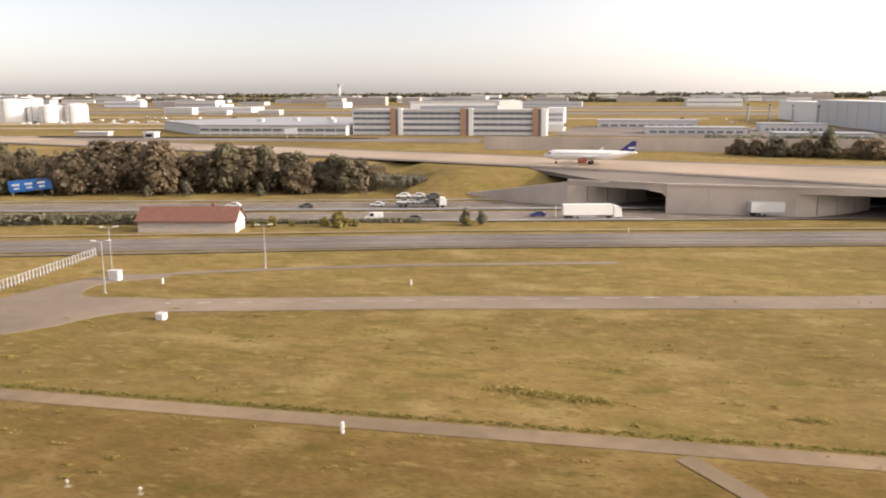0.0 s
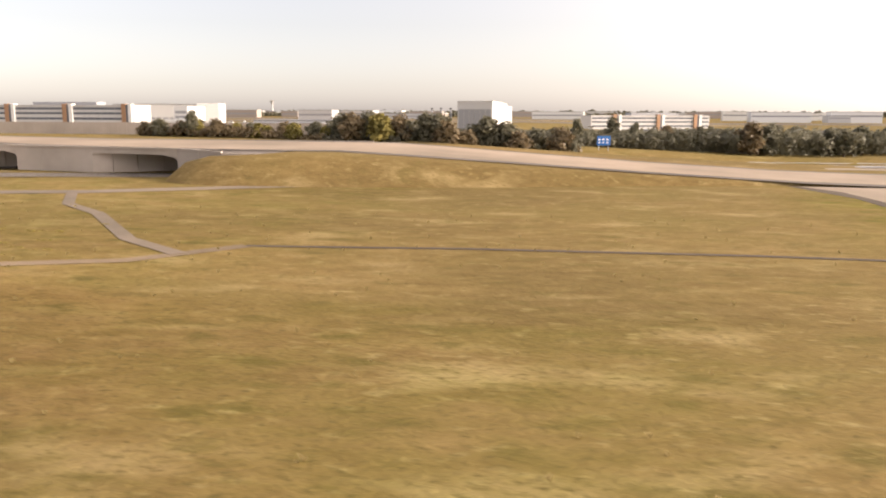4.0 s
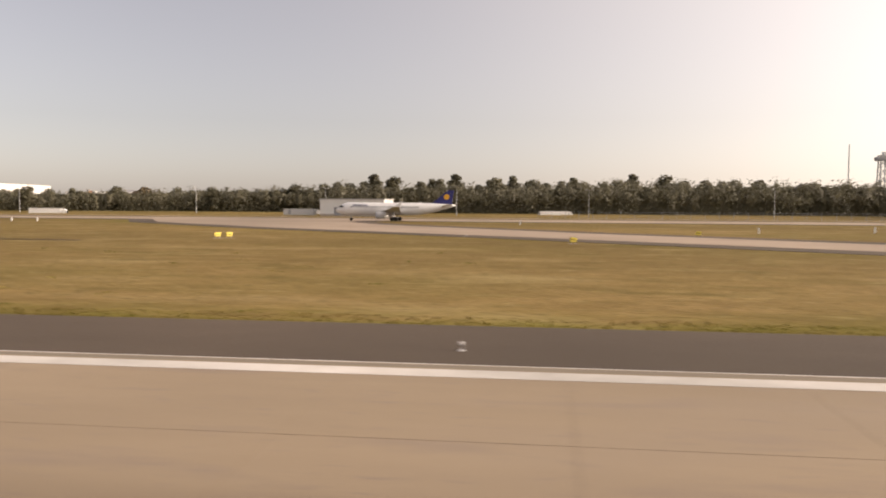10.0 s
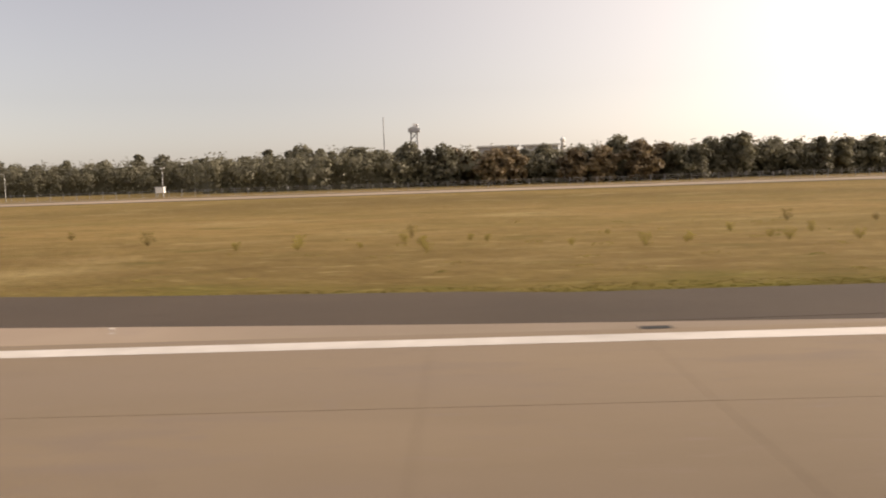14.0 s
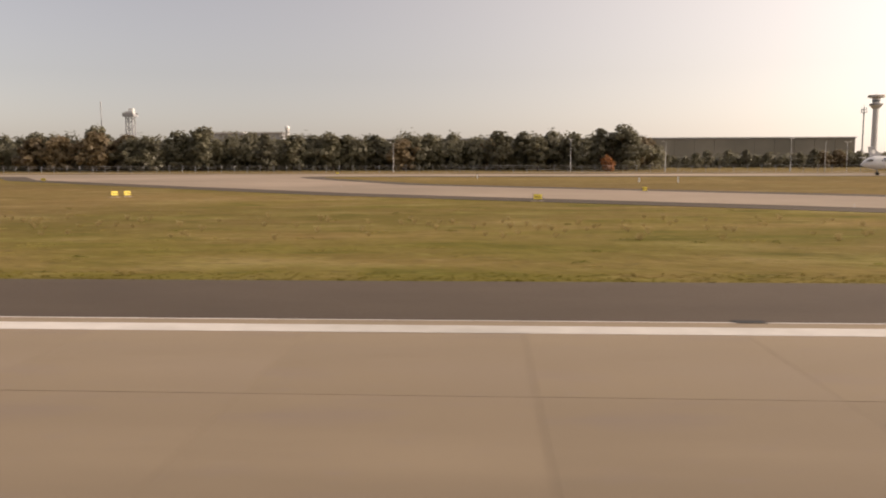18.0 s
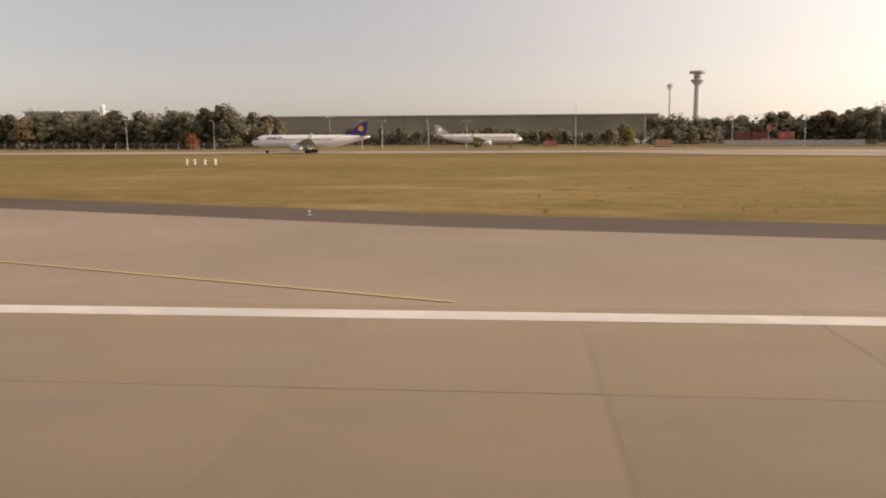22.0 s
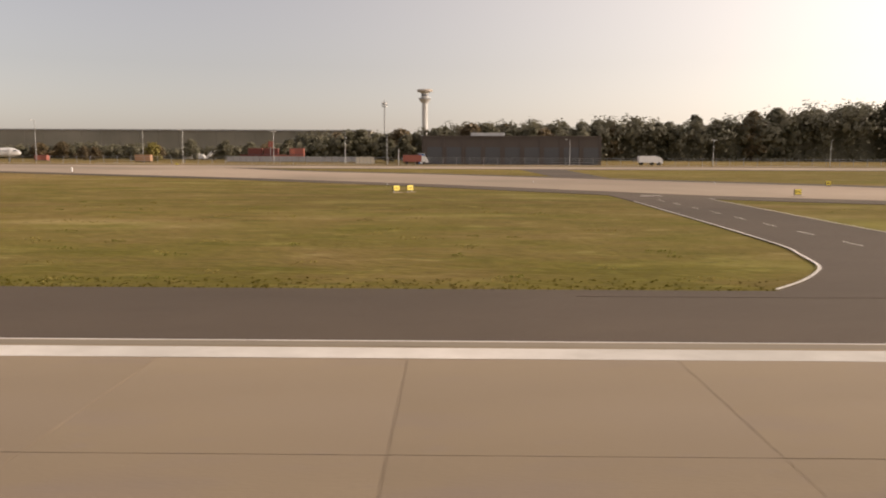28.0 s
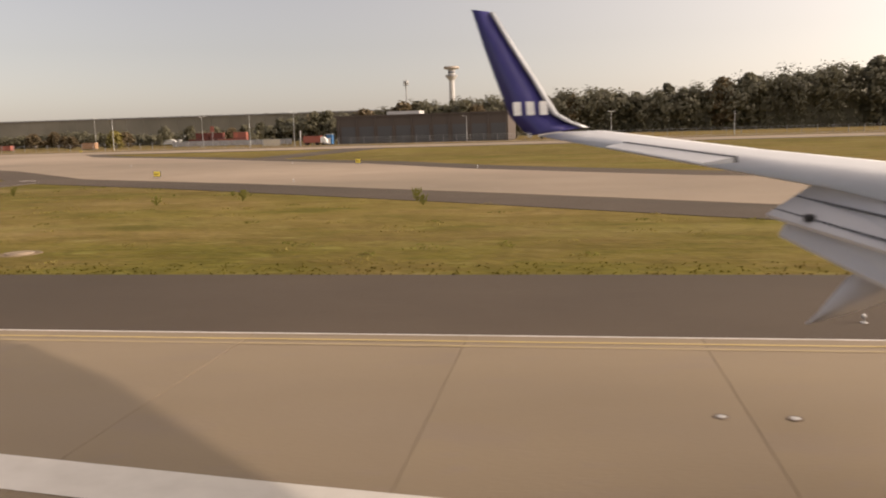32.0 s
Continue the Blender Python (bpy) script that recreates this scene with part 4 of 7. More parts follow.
sheet("forecourt", [(-170, 72), (-76.3, 99.3), (-71.6, 104.6), (-68.6, 110.4), (-66, 113), (-62.7, 114.4), (-62.2, 121.9), (-67.8, 122.3), (-75.2, 120.9), (-77, 120.9), (-78.6, 121.6), (-80, 123.2), (-80.9, 125.6), (-80.9, 128.6), (-79.7, 131), (-77.1, 132.9), (-71.3, 136.6), (-72.5, 139.6), (-82.4, 137), (-85.3, 133.9), (-88.1, 127.4), (-91.1, 117.2), (-100, 108), (-170, 95)], -0.61, DUSTY, "asphalt forecourt by the fence with a rounded grass island")
ribbon("side_track", dense([(-74, 138), (-69.5, 141.3), (-50, 148.8), (-28, 156), (10, 165)], 6), 1.1, 0, DUSTY, "narrow asphalt track beside the railway", follow=True, lift=0.06)
for i in range(14):
    x = -64 + i * 6.5
    y = 122.4 + 0.235 * (x + 64) - 3.2
    ribbon("road_dash", [(x, y), (x + 2.4, y + 0.56)], 0.09, 0, FADEW, "worn white centre dash of the perimeter road", "marking", follow=True, lift=0.072)
ribbon("rail_track_bed", dense([(-500, 81), (-124, 157), (-29, 183), (70, 205), (150, 221), (175, 227)], 8), 7.5, 0, ROAD, "brown-grey ballast of the railway line", follow=True, lift=0.12)
for o in (-4.2, -2.7, 1.2, 2.7):
    ribbon("rail", dense([(-500, 81 + o), (-124, 157 + o), (-29, 183 + o), (70, 205 + o), (150, 221 + o)], 10), 0.09, 0, STEEL, "steel rail of the railway", "rail", follow=True, lift=0.3)
ribbon("rail_edge", dense([(-500, 71), (-117, 147.5), (-27, 173.6), (67, 194), (120, 206)], 8), 0.6, 0, ROAD, "pale cable duct along the railway", follow=True, lift=0.25)
ribbon("barrier_strip", dense([(-500, 93), (-131, 168), (-31, 194.5), (76, 217.5), (100, 222)], 8), 0.5, 0, CONC, "pale concrete strip between railway and motorway", follow=True, lift=0.35)
ribbon("drainage_furrow", dense([(384, 100.5), (406, 101), (453, 92), (492, 95), (550, 90.6), (597, 91), (650, 87)], 8), 0.5, 0, ASPH, "dark drainage furrow in the grass", follow=True)
ribbon("drain_kerb", dense([(337.5, 107.4), (386, 100.1)], 3), 0.42, 0.042, CONC2, "pale concrete kerb of the slotted drain")
DRAIN = empty("drain_channel", Matrix(), "dark slotted drain across the pale connector", "drain", kind="structure")
for i in range(38):
    x = 340 + i * 1.2
    y = 107 - (x - 340) * 0.15
    part("grate", box(x, x + 0.8, y - 0.22, y + 0.22, 0.03, 0.048), DGREY, DRAIN)

# motorway: two carriageways with markings and guard rails, passing under the taxiway bridges
for off in (-11, 11):
    line = [(x, mway(x) + off) for x in list(range(-2600, -300, 100)) + list(range(-300, 1000, 20))]
    bm = bmesh.new()
    def strip(name, o0, o1, dz, material, label):
        bm = bmesh.new()
        rows = []
        for x, y in line:
            z = -0.95 - 0.8 * sstep(260, 400, x)
            rows.append([bm.verts.new((x, y + o, z + dz)) for o in (o0, o1)])
        for a, b in zip(rows, rows[1:]):
            bm.faces.new((a[0], b[0], b[1], a[1]))
        return obj(name, bm, material, label=label, category="road", kind="structure")
    strip("motorway", -8.8, 8.8, 0, ROAD, "grey asphalt motorway carriageway")
    strip("motorway_line", -8.2, -7.9, 0.02, WHITE, "white motorway edge line")
    strip("motorway_line", 7.9, 8.2, 0.02, WHITE, "white motorway edge line")
    for i in range(-24, 4):
        x = i * 12.0
        y = mway(x) + off
        for o in (-2.6, 2.6):
            marking("lane_dash", [(x, y + o), (x + 5, y + o + 1.1)], 0.1, -0.92, WHITE, "white lane dash")
barrier = empty("guard_rail", Matrix(), "grey steel guard rail along the motorway", "guard rail", kind="structure")
for off in (-21, -1.0, 1.0, 21):
    bm = bmesh.new()
    for i in range(-16, 34):
        x0, x1 = i * 20, i * 20 + 20
        if off == -21 and 20 < x1 < 300:
            continue
        z = 0.55 - 0.95 - 0.8 * sstep(260, 400, x0)
        tube((x0, mway(x0) + off, z), (x1, mway(x1) + off, z), 0.16, seg=4, bm=bm)
        tube((x0, mway(x0) + off, z - 1.0), (x0, mway(x0) + off, z), 0.06, seg=4, bm=bm)
    part("rail", bm, STEEL, barrier)

# taxiway bridges: front wall in bays with deep openings, deck, parapet
BR_TOP = 6.9
FRONT = [(-38, 259), (8, 243.5), (24, 238), (72, 235), (93, 232), (138, 225), (156, 222), (178, 207)]
bridge = empty("taxiway_bridge", Matrix(), "long concrete taxiway bridge over the motorway with tunnel openings", "bridge", kind="structure")
part("deck", prism([(8, 244), (24, 238.6), (72, 235.6), (93, 232.6), (138, 225.6), (156, 222.6), (178, 208), (190, 208), (190, 312), (-20, 312), (-20, 285)], 5.6, BR_TOP - 0.1, "z"), ROAD, bridge)


def panel(p, q, z0, z1, name, d=0.8, material=None):
    (x0, y0), (x1, y1) = p, q
    bm = bmesh.new()
    if not isinstance(z1, tuple):
        z1 = (z1, z1)
    vs = [bm.verts.new(v) for v in ((x0, y0, z0), (x1, y1, z0), (x1, y1, z1[1]), (x0, y0, z1[0]), (x0, y0 + d, z0), (x1, y1 + d, z0), (x1, y1 + d, z1[1]), (x0, y0 + d, z1[0]))]
    for f in ((0, 1, 2, 3), (5, 4, 7, 6), (4, 0, 3, 7), (1, 5, 6, 2), (3, 2, 6, 7), (4, 5, 1, 0)):
        bm.faces.new([vs[i] for i in f])
    return part(name, bm, material or WALLC, bridge)


def bays(p, q, k, z0, z1a, z1b, name):
    for i in range(k):
        f0, f1 = i / k + 0.0008, (i + 1) / k - 0.0008
        a = (p[0] + (q[0] - p[0]) * f0, p[1] + (q[1] - p[1]) * f0)
        b = (p[0] + (q[0] - p[0]) * f1, p[1] + (q[1] - p[1]) * f1)
        panel(a, b, z0, (z1a + (z1b - z1a) * f0, z1a + (z1b - z1a) * f1), name)


bays(FRONT[0], (-4, 247.5), 4, -2, 0.6, 6.2, "wing_wall_panel")
bays(FRONT[2], (58, 235.9), 3, -2, BR_TOP, BR_TOP, "wall_panel")
bays(FRONT[4], (124, 227.2), 3, -2, BR_TOP, BR_TOP, "wall_panel")
bays(FRONT[6], FRONT[7], 2, -2, BR_TOP, BR_TOP, "wall_panel")
bays(FRONT[7], (190, 206), 1, -2, BR_TOP, BR_TOP, "wing_wall_panel")
MOUTHS = [((-4, 247.5), (24, 238)), ((58, 235.9), (93, 232)), ((124, 227.2), (156, 222))]
for (x0, y0), (x1, y1) in MOUTHS:
    # the near wall bends inwards beside the carriageway; the far jamb is square with a haunch
    for k in range(4):
        f0, f1 = k / 4, (k + 1) / 4 - 0.01
        panel((x0 + 24 * f0, y0 + 18 * f0 ** 1.6), (x0 + 24 * f1, y0 + 18 * f1 ** 1.6), -2, 5.6, "curved_wall_panel", 0.8)
    panel((x0, y0), (x1 - 6, y1 + (y0 - y1) * 6 / (x1 - x0)), 5.3, BR_TOP, "lintel", 1.2)
    panel((x1 - 6, y1 + (y0 - y1) * 6 / (x1 - x0)), (x1, y1), 5.3, BR_TOP, "lintel", 1.2)
    h = bmesh.new()
    prism([(x1 - 5, 5.32), (x1 - 0.02, 5.32), (x1 - 0.02, 3.4), (x1 - 1.2, 4.5)], y1 + 0.4, y1 + 1.6, "y", h)
    part("haunch", h, WALLC, bridge)
for i, j in ((1, 2), (3, 4), (5, 6)):
    for k, (x, y) in enumerate((FRONT[j],)):
        panel((x, y + 0.8), (x + 0.22 * 0 + 14 + 4, y + 60), -2, 5.6, "abutment", 1.0)
for a, b in zip(FRONT[1:], FRONT[2:]):
    panel((a[0], a[1] - 0.4), (b[0], b[1] - 0.4), BR_TOP - 0.02, BR_TOP + 0.5, "coping", 1.0, WALLC)


# embankment carrying the taxiway beyond the bridge, and the taxiway itself
def bank():
    bm = bmesh.new()
    rows = []
    for x, z, yc in ((156.5, -0.9, 221), (161, 2.0, 214), (166, 4.2, 209), (175, 6.2, 206), (190, 6.9, 206), (205, 6.9, 207), (225, 5.9, 209), (255, 4.2, 213), (290, 2.3, 218), (330, 0.6, 221), (365, -0.3, 222)):
        far = 312 if x > 190 else yc + 0.6
        rows.append([bm.verts.new((xx, y, zz)) for xx, y, zz in ((x - 2, yc - (z + 1.3) * 1.5, -1.2), (x, yc - z * 0.7 - 0.3, z * 0.72), (x, yc, z), (x, far, z if x > 190 else z - 0.3), (x, far + 10 if x > 190 else far, -1.3))])
    for a, b in zip(rows, rows[1:]):
        for i in range(4):
            bm.faces.new((a[i], b[i], b[i + 1], a[i + 1]))
    smooth(obj("embankment", bm, GRASS, label="grassy embankment carrying the raised taxiway", category="embankment", kind="structure"))


bank()
TAXI = [(-900, 560, 605, 6.95), (-118, 326, 358, 6.95), (14, 280, 316, 6.95), (88, 246, 298, 6.95), (120, 237, 296, 6.95), (160, 229.5, 292, 6.95), (190, 228, 290, 7.0), (205, 228.5, 288, 6.98), (225, 229, 284, 5.98), (255, 229, 276, 4.4), (290, 227, 270, 2.5), (330, 225, 264, 0.75), (368, 224, 263, -0.15)]


def raised(name, grow, lift, material, label):
    bm = bmesh.new()
    rows = [[bm.verts.new((x, y, z + lift)) for y in (y0 - grow, y1 + grow)] for x, y0, y1, z in TAXI]
    for a, b in zip(rows, rows[1:]):
        bm.faces.new((a[0], b[0], b[1], a[1]))
    return obj(name, bm, material, label=label, category="taxiway", kind="structure")


raised("raised_taxiway", 0, 0.1, CONC2, "pale concrete taxiway crossing the motorway")
raised("raised_taxiway_shoulder", 6, 0.05, ROAD, "greyish shoulder of the raised taxiway")
airliner(pose(-15, 300, 7.07), 33, "white twin jet with a dark blue fin taxiing on the bridge", "dark blue fin with pale bars", "bars", group="aircraft on the taxiways", engine=RED)

# vehicles on the motorway
def put(x, off):
    return pose(x, mway(x) + off, -0.93, 0, 0, 12.4)


truck(put(-4, -17), WHITEP, WHITEP, "white articulated lorry on the motorway")
truck(put(46, -14), LGREY, WHITEP, "pale grey articulated lorry near the tunnel")
for x, off, c, lab, v in ((-56, -16.5, WHITEP, "white delivery van on the motorway", True), (-45, -17.5, DGREY, "dark estate car on the motorway", False), (-82, 8, DGREY, "dark car on the motorway", False), (-62, 10, WHITEP, "white car on the motorway", False),
                       (66, -8, WHITEP, "white car before the tunnel", False), (74, -6, LGREY, "silver car at the tunnel mouth", False), (-104, 10, LGREY, "silver car on the motorway", False), (-13, -12, BLUE, "dark blue car on the motorway", False)):
    car(put(x, off), c, lab, v)
CM = put(-54, 8)
carrier = empty("car_transporter", CM, "car transporter loaded with pale cars", "truck", "vehicles on the motorway")
part("lower_deck", box(0, 12, -1.2, 1.2, 0.9, 1.1), DGREY, carrier)
part("upper_deck", box(0, 13, -1.2, 1.2, 2.7, 2.85), DGREY, carrier)
part("cab", prism([(13.2, 0.6), (13.2, 3.0), (14.6, 2.9), (15.2, 1.8), (15.2, 0.6)], -1.2, 1.2), WHITEP, carrier)
for x in (0.3, 4.2, 8.2, 12):
    for y in (-1.1, 1.1):
        part("post", box(x, x + 0.12, y - 0.06, y + 0.06, 1.0, 2.8), STEEL, carrier)
for x in (1.5, 3, 12.5, 14):
    for y in (-1, 1):
        part("wheel", tube((x, y - 0.2, 0.48), (x, y + 0.2, 0.48), 0.48, seg=10), RUB, carrier)
for i, (x, z) in enumerate(((0.1, 1.1), (4.4, 1.1), (8.4, 1.1), (0.2, 2.85), (4.6, 2.85), (8.9, 2.85))):
    car(CM @ pose(x, 0, z), [WHITEP, LGREY, DGREY][i % 3], "new car carried on the transporter")

# house with a red roof
house = empty("house", pose(-104.5, 180, height(-95, 183), 0, 0, 10), "long dull plastered house with a maroon tiled roof beside the railway", "house")
part("wall", box(0, 24, 0, 8, -1, 2.9), PLASTER, house)
for x in (0.05, 23.75):
    part("gable", prism([(0, 2.9), (8, 2.9), (4, 5.6)], x, x + 0.2, "x"), WHITEP, house)
part("gable_wall", box(24.0, 24.15, 0.05, 7.95, -1, 2.9), WHITEP, house, "white plastered gable wall")
for y0, y1 in ((-0.6, 4.0), (8.6, 4.0)):
    part("roof", prism([(y0, 2.6), (y1, 5.7), (y1, 5.95), (y0, 2.85)], -0.5, 24.5, "x"), TILE, house, "red tiled roof slope")
for i in (1, 4):
    part("window", box(2 + i * 3.6, 2.9 + i * 3.6, -0.06, 0.1, 1.0, 2.0), GREYP, house)
part("chimney", box(17, 17.8, 4.4, 5.2, 5.0, 6.6), TILE, house)

# fence, lamps and cabinets by the forecourt
fence = empty("fence", Matrix(), "grey slatted fence beside the forecourt", "fence")
for i in range(32):
    f = i / 31
    x, y = -95 - 2 * f, 120 + 32 * f
    z = height(x, y)
    part("slat", box(x - 0.04, x + 0.04, y - 0.12, y + 0.12, z, z + 1.8), GREYP, fence)
for k in (0.5, 1.6):
    part("rail", tube((-95, 120, -0.7 + k), (-97, 152, -0.7 + k), 0.05, seg=6), GREYP, fence)
for x, y, h in ((-57, 147.2, 8.5), (-85, 139.5, 8.5), (-76, 123.8, 9), (-130, 150, 9)):
    light_mast(pose(x, y, height(x, y), 0, 0, 20), h, "grey lamp post with twin heads by the forecourt")
for x, y, w, h, lab in ((-80, 133, 2.0, 1.8, "white switch cabinet at the forecourt"), (-58, 111, 1.2, 0.9, "pale concrete cabinet beside the road")):
    c = empty("switch_cabinet", pose(x, y, height(x, y)), lab, "cabinet")
    part("body", box(-w / 2, w / 2, -0.6, 0.6, -0.1, h, bevel=0.04), WHITEP, c)
    part("lid", box(-w / 2 - 0.1, w / 2 + 0.1, -0.7, 0.7, h, h + 0.1), LGREY, c)
    part("door", box(-w * 0.4, w * 0.4, -0.64, -0.6, 0.15, h - 0.15), LGREY, c)
for x, y, h in ((-26, 139, 0.9), (-70, 132, 0.9), (-18, 76.5, 1.1), (13, 201, 1.0), (112, 193, 1.9), (82, 179, 1.3), (115.5, 191.5, 1.5), (-6, 225.3, 3.2), (217, 213.6, 1.5), (219, 215, 1.5), (212, 235, 2.4)):
    marker_post(pose(x, y, height(x, y)), h, WHITEP, "white marker post in the grass")
for x in [-38, -31, 20, 28, 36, 44, 52, 60, 68, 76, 84, 90, 97.5, 105, 113, 120.5, 128, 136, 144, 152, 160, 168, 176]:
    y = 61.2
    a = empty("approach_light", pose(x, y, height(x, y)), "white approach light on a short post", "approach light", "approach lights")
    part("post", tube((0, 0, -0.2), (0, 0, 0.45), 0.05), STEEL, a)
    part("lamp", box(-0.11, 0.11, -0.1, 0.1, 0.42, 0.64, bevel=0.03), LGREY, a)
    part("plate", box(-0.25, 0.25, -0.25, 0.25, -0.05, 0.04), CONC, a)
# blue direction signs of the motorway
for x, y, w, z, lab in ((-185.5, 236.5, 14.5, -4.6, "large blue motorway direction sign on a gantry"), (275.5, 339.4, 5.4, 0.0, "blue motorway direction sign before the trees")):
    g = empty("motorway_sign", pose(x, y, z, 0, -6 if x < 0 else 0, 12), lab, "sign", "motorway signs")
    part("panel", box(0, w, -0.1, 0.1, 5.0, 8.8), SIGNBLUE, g)
    for k in range(3):
        part("lettering_bar", box(0.08 * w + k * w / 3.4, 0.08 * w + k * w / 3.4 + 0.18 * w, -0.13, -0.1, 7.0, 7.7), WHITEP, g, "white bar of writing")
        part("lettering_bar", box(0.11 * w + k * w / 3.4, 0.11 * w + k * w / 3.4 + 0.13 * w, -0.13, -0.1, 5.8, 6.4), WHITEP, g, "white bar of writing")
    for xx in (0.8, w - 0.8):
        part("post", tube((xx, 0.3, -0.3), (xx, 0.3, 8.6), 0.18), STEEL, g)
    part("beam", tube((0, 0.3, 8.4), (w, 0.3, 8.4), 0.14), STEEL, g)


# ---- buildings and towers behind the motorway ----
def terminal(m, length, towers, label):
    term = empty("terminal_building", m, label, "building")
    part("wall", box(0, length, 0, 22, -6, 14.4), FACADE, term)
    part("roof", box(-0.4, length + 0.4, -0.4, 22.4, 14.4, 15.1), LGREY, term)
    part("plant_room", box(length * 0.35, length * 0.75, 5, 16, 15.1, 17.2), GREYP, term)
    for z in (-1.5, 1.9, 5.4, 8.9, 12.0):
        xs = [0.6] + [v for t0 in towers for v in (t0 - 0.3, t0 + 7.6)] + [length - 0.6]
        for x0, x1 in zip(xs[::2], xs[1::2]):
            if x1 - x0 < 3:
                continue
            k = max(2, int((x1 - x0) / 4.5))
            w = (x1 - x0) / k
            for i in range(k):
                part("window_band", box(x0 + i * w + 0.1, x0 + (i + 1) * w - 0.1, -0.12, 0.05, z, z + 1.5), BANDGLASS, term)
    for x0 in towers:
        part("stair_tower", box(x0, x0 + 3.0, -1.2, 3, -6, 15.9), ORANGE, term, "rust orange clad stair tower")
        part("stair_glazing", box(x0 + 3.0, x0 + 4.8, -0.8, 3, -6, 15.4), BANDGLASS, term, "dark stair glazing")
        part("stair_side", box(x0 + 4.8, x0 + 7.2, -1.2, 3, -6, 15.9), WHITEP, term, "white stair tower")
    return term


terminal(pose(-146, 484, 7, 0, 0, 2), 118, (24, 67, 110), "long pale terminal building with dark window bands and orange stair towers")
terminal(pose(262, 700, 0.6, 0, 0, 25), 110, (20, 60, 95), "second pale terminal building with orange stair towers")
blk = empty("office_block", pose(-37, 545, 7), "white office block with an open deck", "building")
part("upper_block", box(5, 16, 0, 26, 2, 14.8), WHITEP, blk)
part("lower_block", box(-8, 16, -3, 26, -3, 4.5), WHITEP, blk)
window_row(blk, 6, 15, 5, -0.02, 6, 8, material=GREYP)
window_row(blk, 6, 15, 5, -0.02, 9.5, 11.5, material=GREYP)
hall2 = empty("cargo_hall", pose(-120, 655, 7, 0, 0, 16), "long light grey cargo hall with a white end", "building")
part("wall", box(-30, 42, 0, 30, -3, 17), LGREY, hall2)
part("white_end", box(42, 61, -1, 30, -3, 18), WHITEP, hall2, "white clad end block")
part("roof", box(-30.4, 42, -0.4, 30.4, 17, 17.6), GREYP, hall2)
window_row(hall2, -28, 40, 12, -0.02, 4, 6, 1.0, GREYP)
hang = empty("maintenance_hangar", Matrix(), "huge white aircraft hangar with a grey gable end", "hangar")


def hpt(u, v):
    """u along the gable to +x, v along the long side."""
    a = Vector((181.4, 527.3))
    return a + Vector((0.9976, -0.0694)) * u + Vector((-0.075, 0.997)) * v


def hbox(u0, u1, v0, v1, z0, z1):
    bm = bmesh.new()
    c = [hpt(u0, v0), hpt(u1, v0), hpt(u1, v1), hpt(u0, v1)]
    lo = [bm.verts.new((p.x, p.y, z0)) for p in c]
    hi = [bm.verts.new((p.x, p.y, z1)) for p in c]
    bm.faces.new(lo[::-1])
    bm.faces.new(hi)
    for i in range(4):
        bm.faces.new((lo[i], lo[(i + 1) % 4], hi[(i + 1) % 4], hi[i]))
    return bm


W_ = 23.0
part("main_hall", hbox(0, W_, 0, 170, 0, 24.9), LGREY, hang)
part("rear_hall", hbox(0, W_ - 1, 170, 275, 0, 23.3), WHITEP, hang)
part("white_flank", hbox(W_, W_ + 0.25, 0.2, 169.8, 0, 25.0), WHITEP, hang, "white clad long side")
part("parapet", hbox(-0.3, W_ + 0.4, -0.3, 170.3, 24.9, 25.3), WHITEP, hang)
for i in range(6):
    part("door_leaf", hbox(0.8 + i * 3.6, 4.2 + i * 3.6, -0.25, 0.02, 0.5, 20), GREYP, hang, "grey sliding door leaf")
for i in range(8):
    part("cladding_rib", hbox(-0.2, 0, 4 + i * 20, 5 + i * 20, 0, 24.5), LGREY, hang)
for x, y, r, h in ((-519, 652, 11.5, 21), (-499, 662, 10.5, 15.5), (-478, 650, 10.5, 16), (-457, 656, 9.5, 16.5), (-545, 650, 11.5, 18)):
    t_ = empty("storage_tank", pose(x, y, 5), "white cylindrical storage tank", "tank", "storage tanks")
    part("shell", tube((0, 0, -3), (0, 0, h), r, seg=32), WHITEP, t_)
    part("roof", tube((0, 0, h), (0, 0, h + 1.5), r, r * 0.3, 32), WHITEP, t_)
    for k in range(3):
        part("hoop", tube((0, 0, h * (0.3 + 0.3 * k)), (0, 0, h * (0.3 + 0.3 * k) + 0.2), r + 0.08, seg=32), LGREY, t_)
    part("ladder", box(-0.4, 0.4, -r - 0.3, -r + 0.1, -2, h + 0.5), STEEL, t_)
# low parking deck joined to the terminal
deck = empty("parking_deck", Matrix(), "long low bluish grey parking deck beside the terminal", "building")
part("wall", prism([(-240, 469), (-148, 477), (-150, 630), (-250, 630), (-300, 532)], 3, 12.2, "z"), FACADE, deck)
part("roof", prism([(-240.6, 468.4), (-147.5, 476.4), (-149.5, 630.5), (-250.5, 630.5), (-301, 532)], 12.2, 12.9, "z"), GREYP, deck, "grey flat roof")
for z in (5.6, 9.0):
    for i in range(14):
        f0, f1 = (i + 0.06) / 14, (i + 0.94) / 14
        part("deck_opening", prism([(-240 + 92 * f0, 468.85 + 8 * f0), (-240 + 92 * f1, 468.85 + 8 * f1), (-240 + 92 * f1, 469.05 + 8 * f1), (-240 + 92 * f0, 469.05 + 8 * f0)], z, z + 1.7, "z"), BANDGLASS, deck)
for i in range(5):
    part("stair_head", box(-225 + i * 17, -221 + i * 17, 520 + (i % 3) * 22, 524 + (i % 3) * 22, 12.9, 15.0), LGREY, deck)
bill = empty("billboard", pose(-172, 440, 6.5, 0, -6, 4), "white blank billboard on two posts", "billboard")
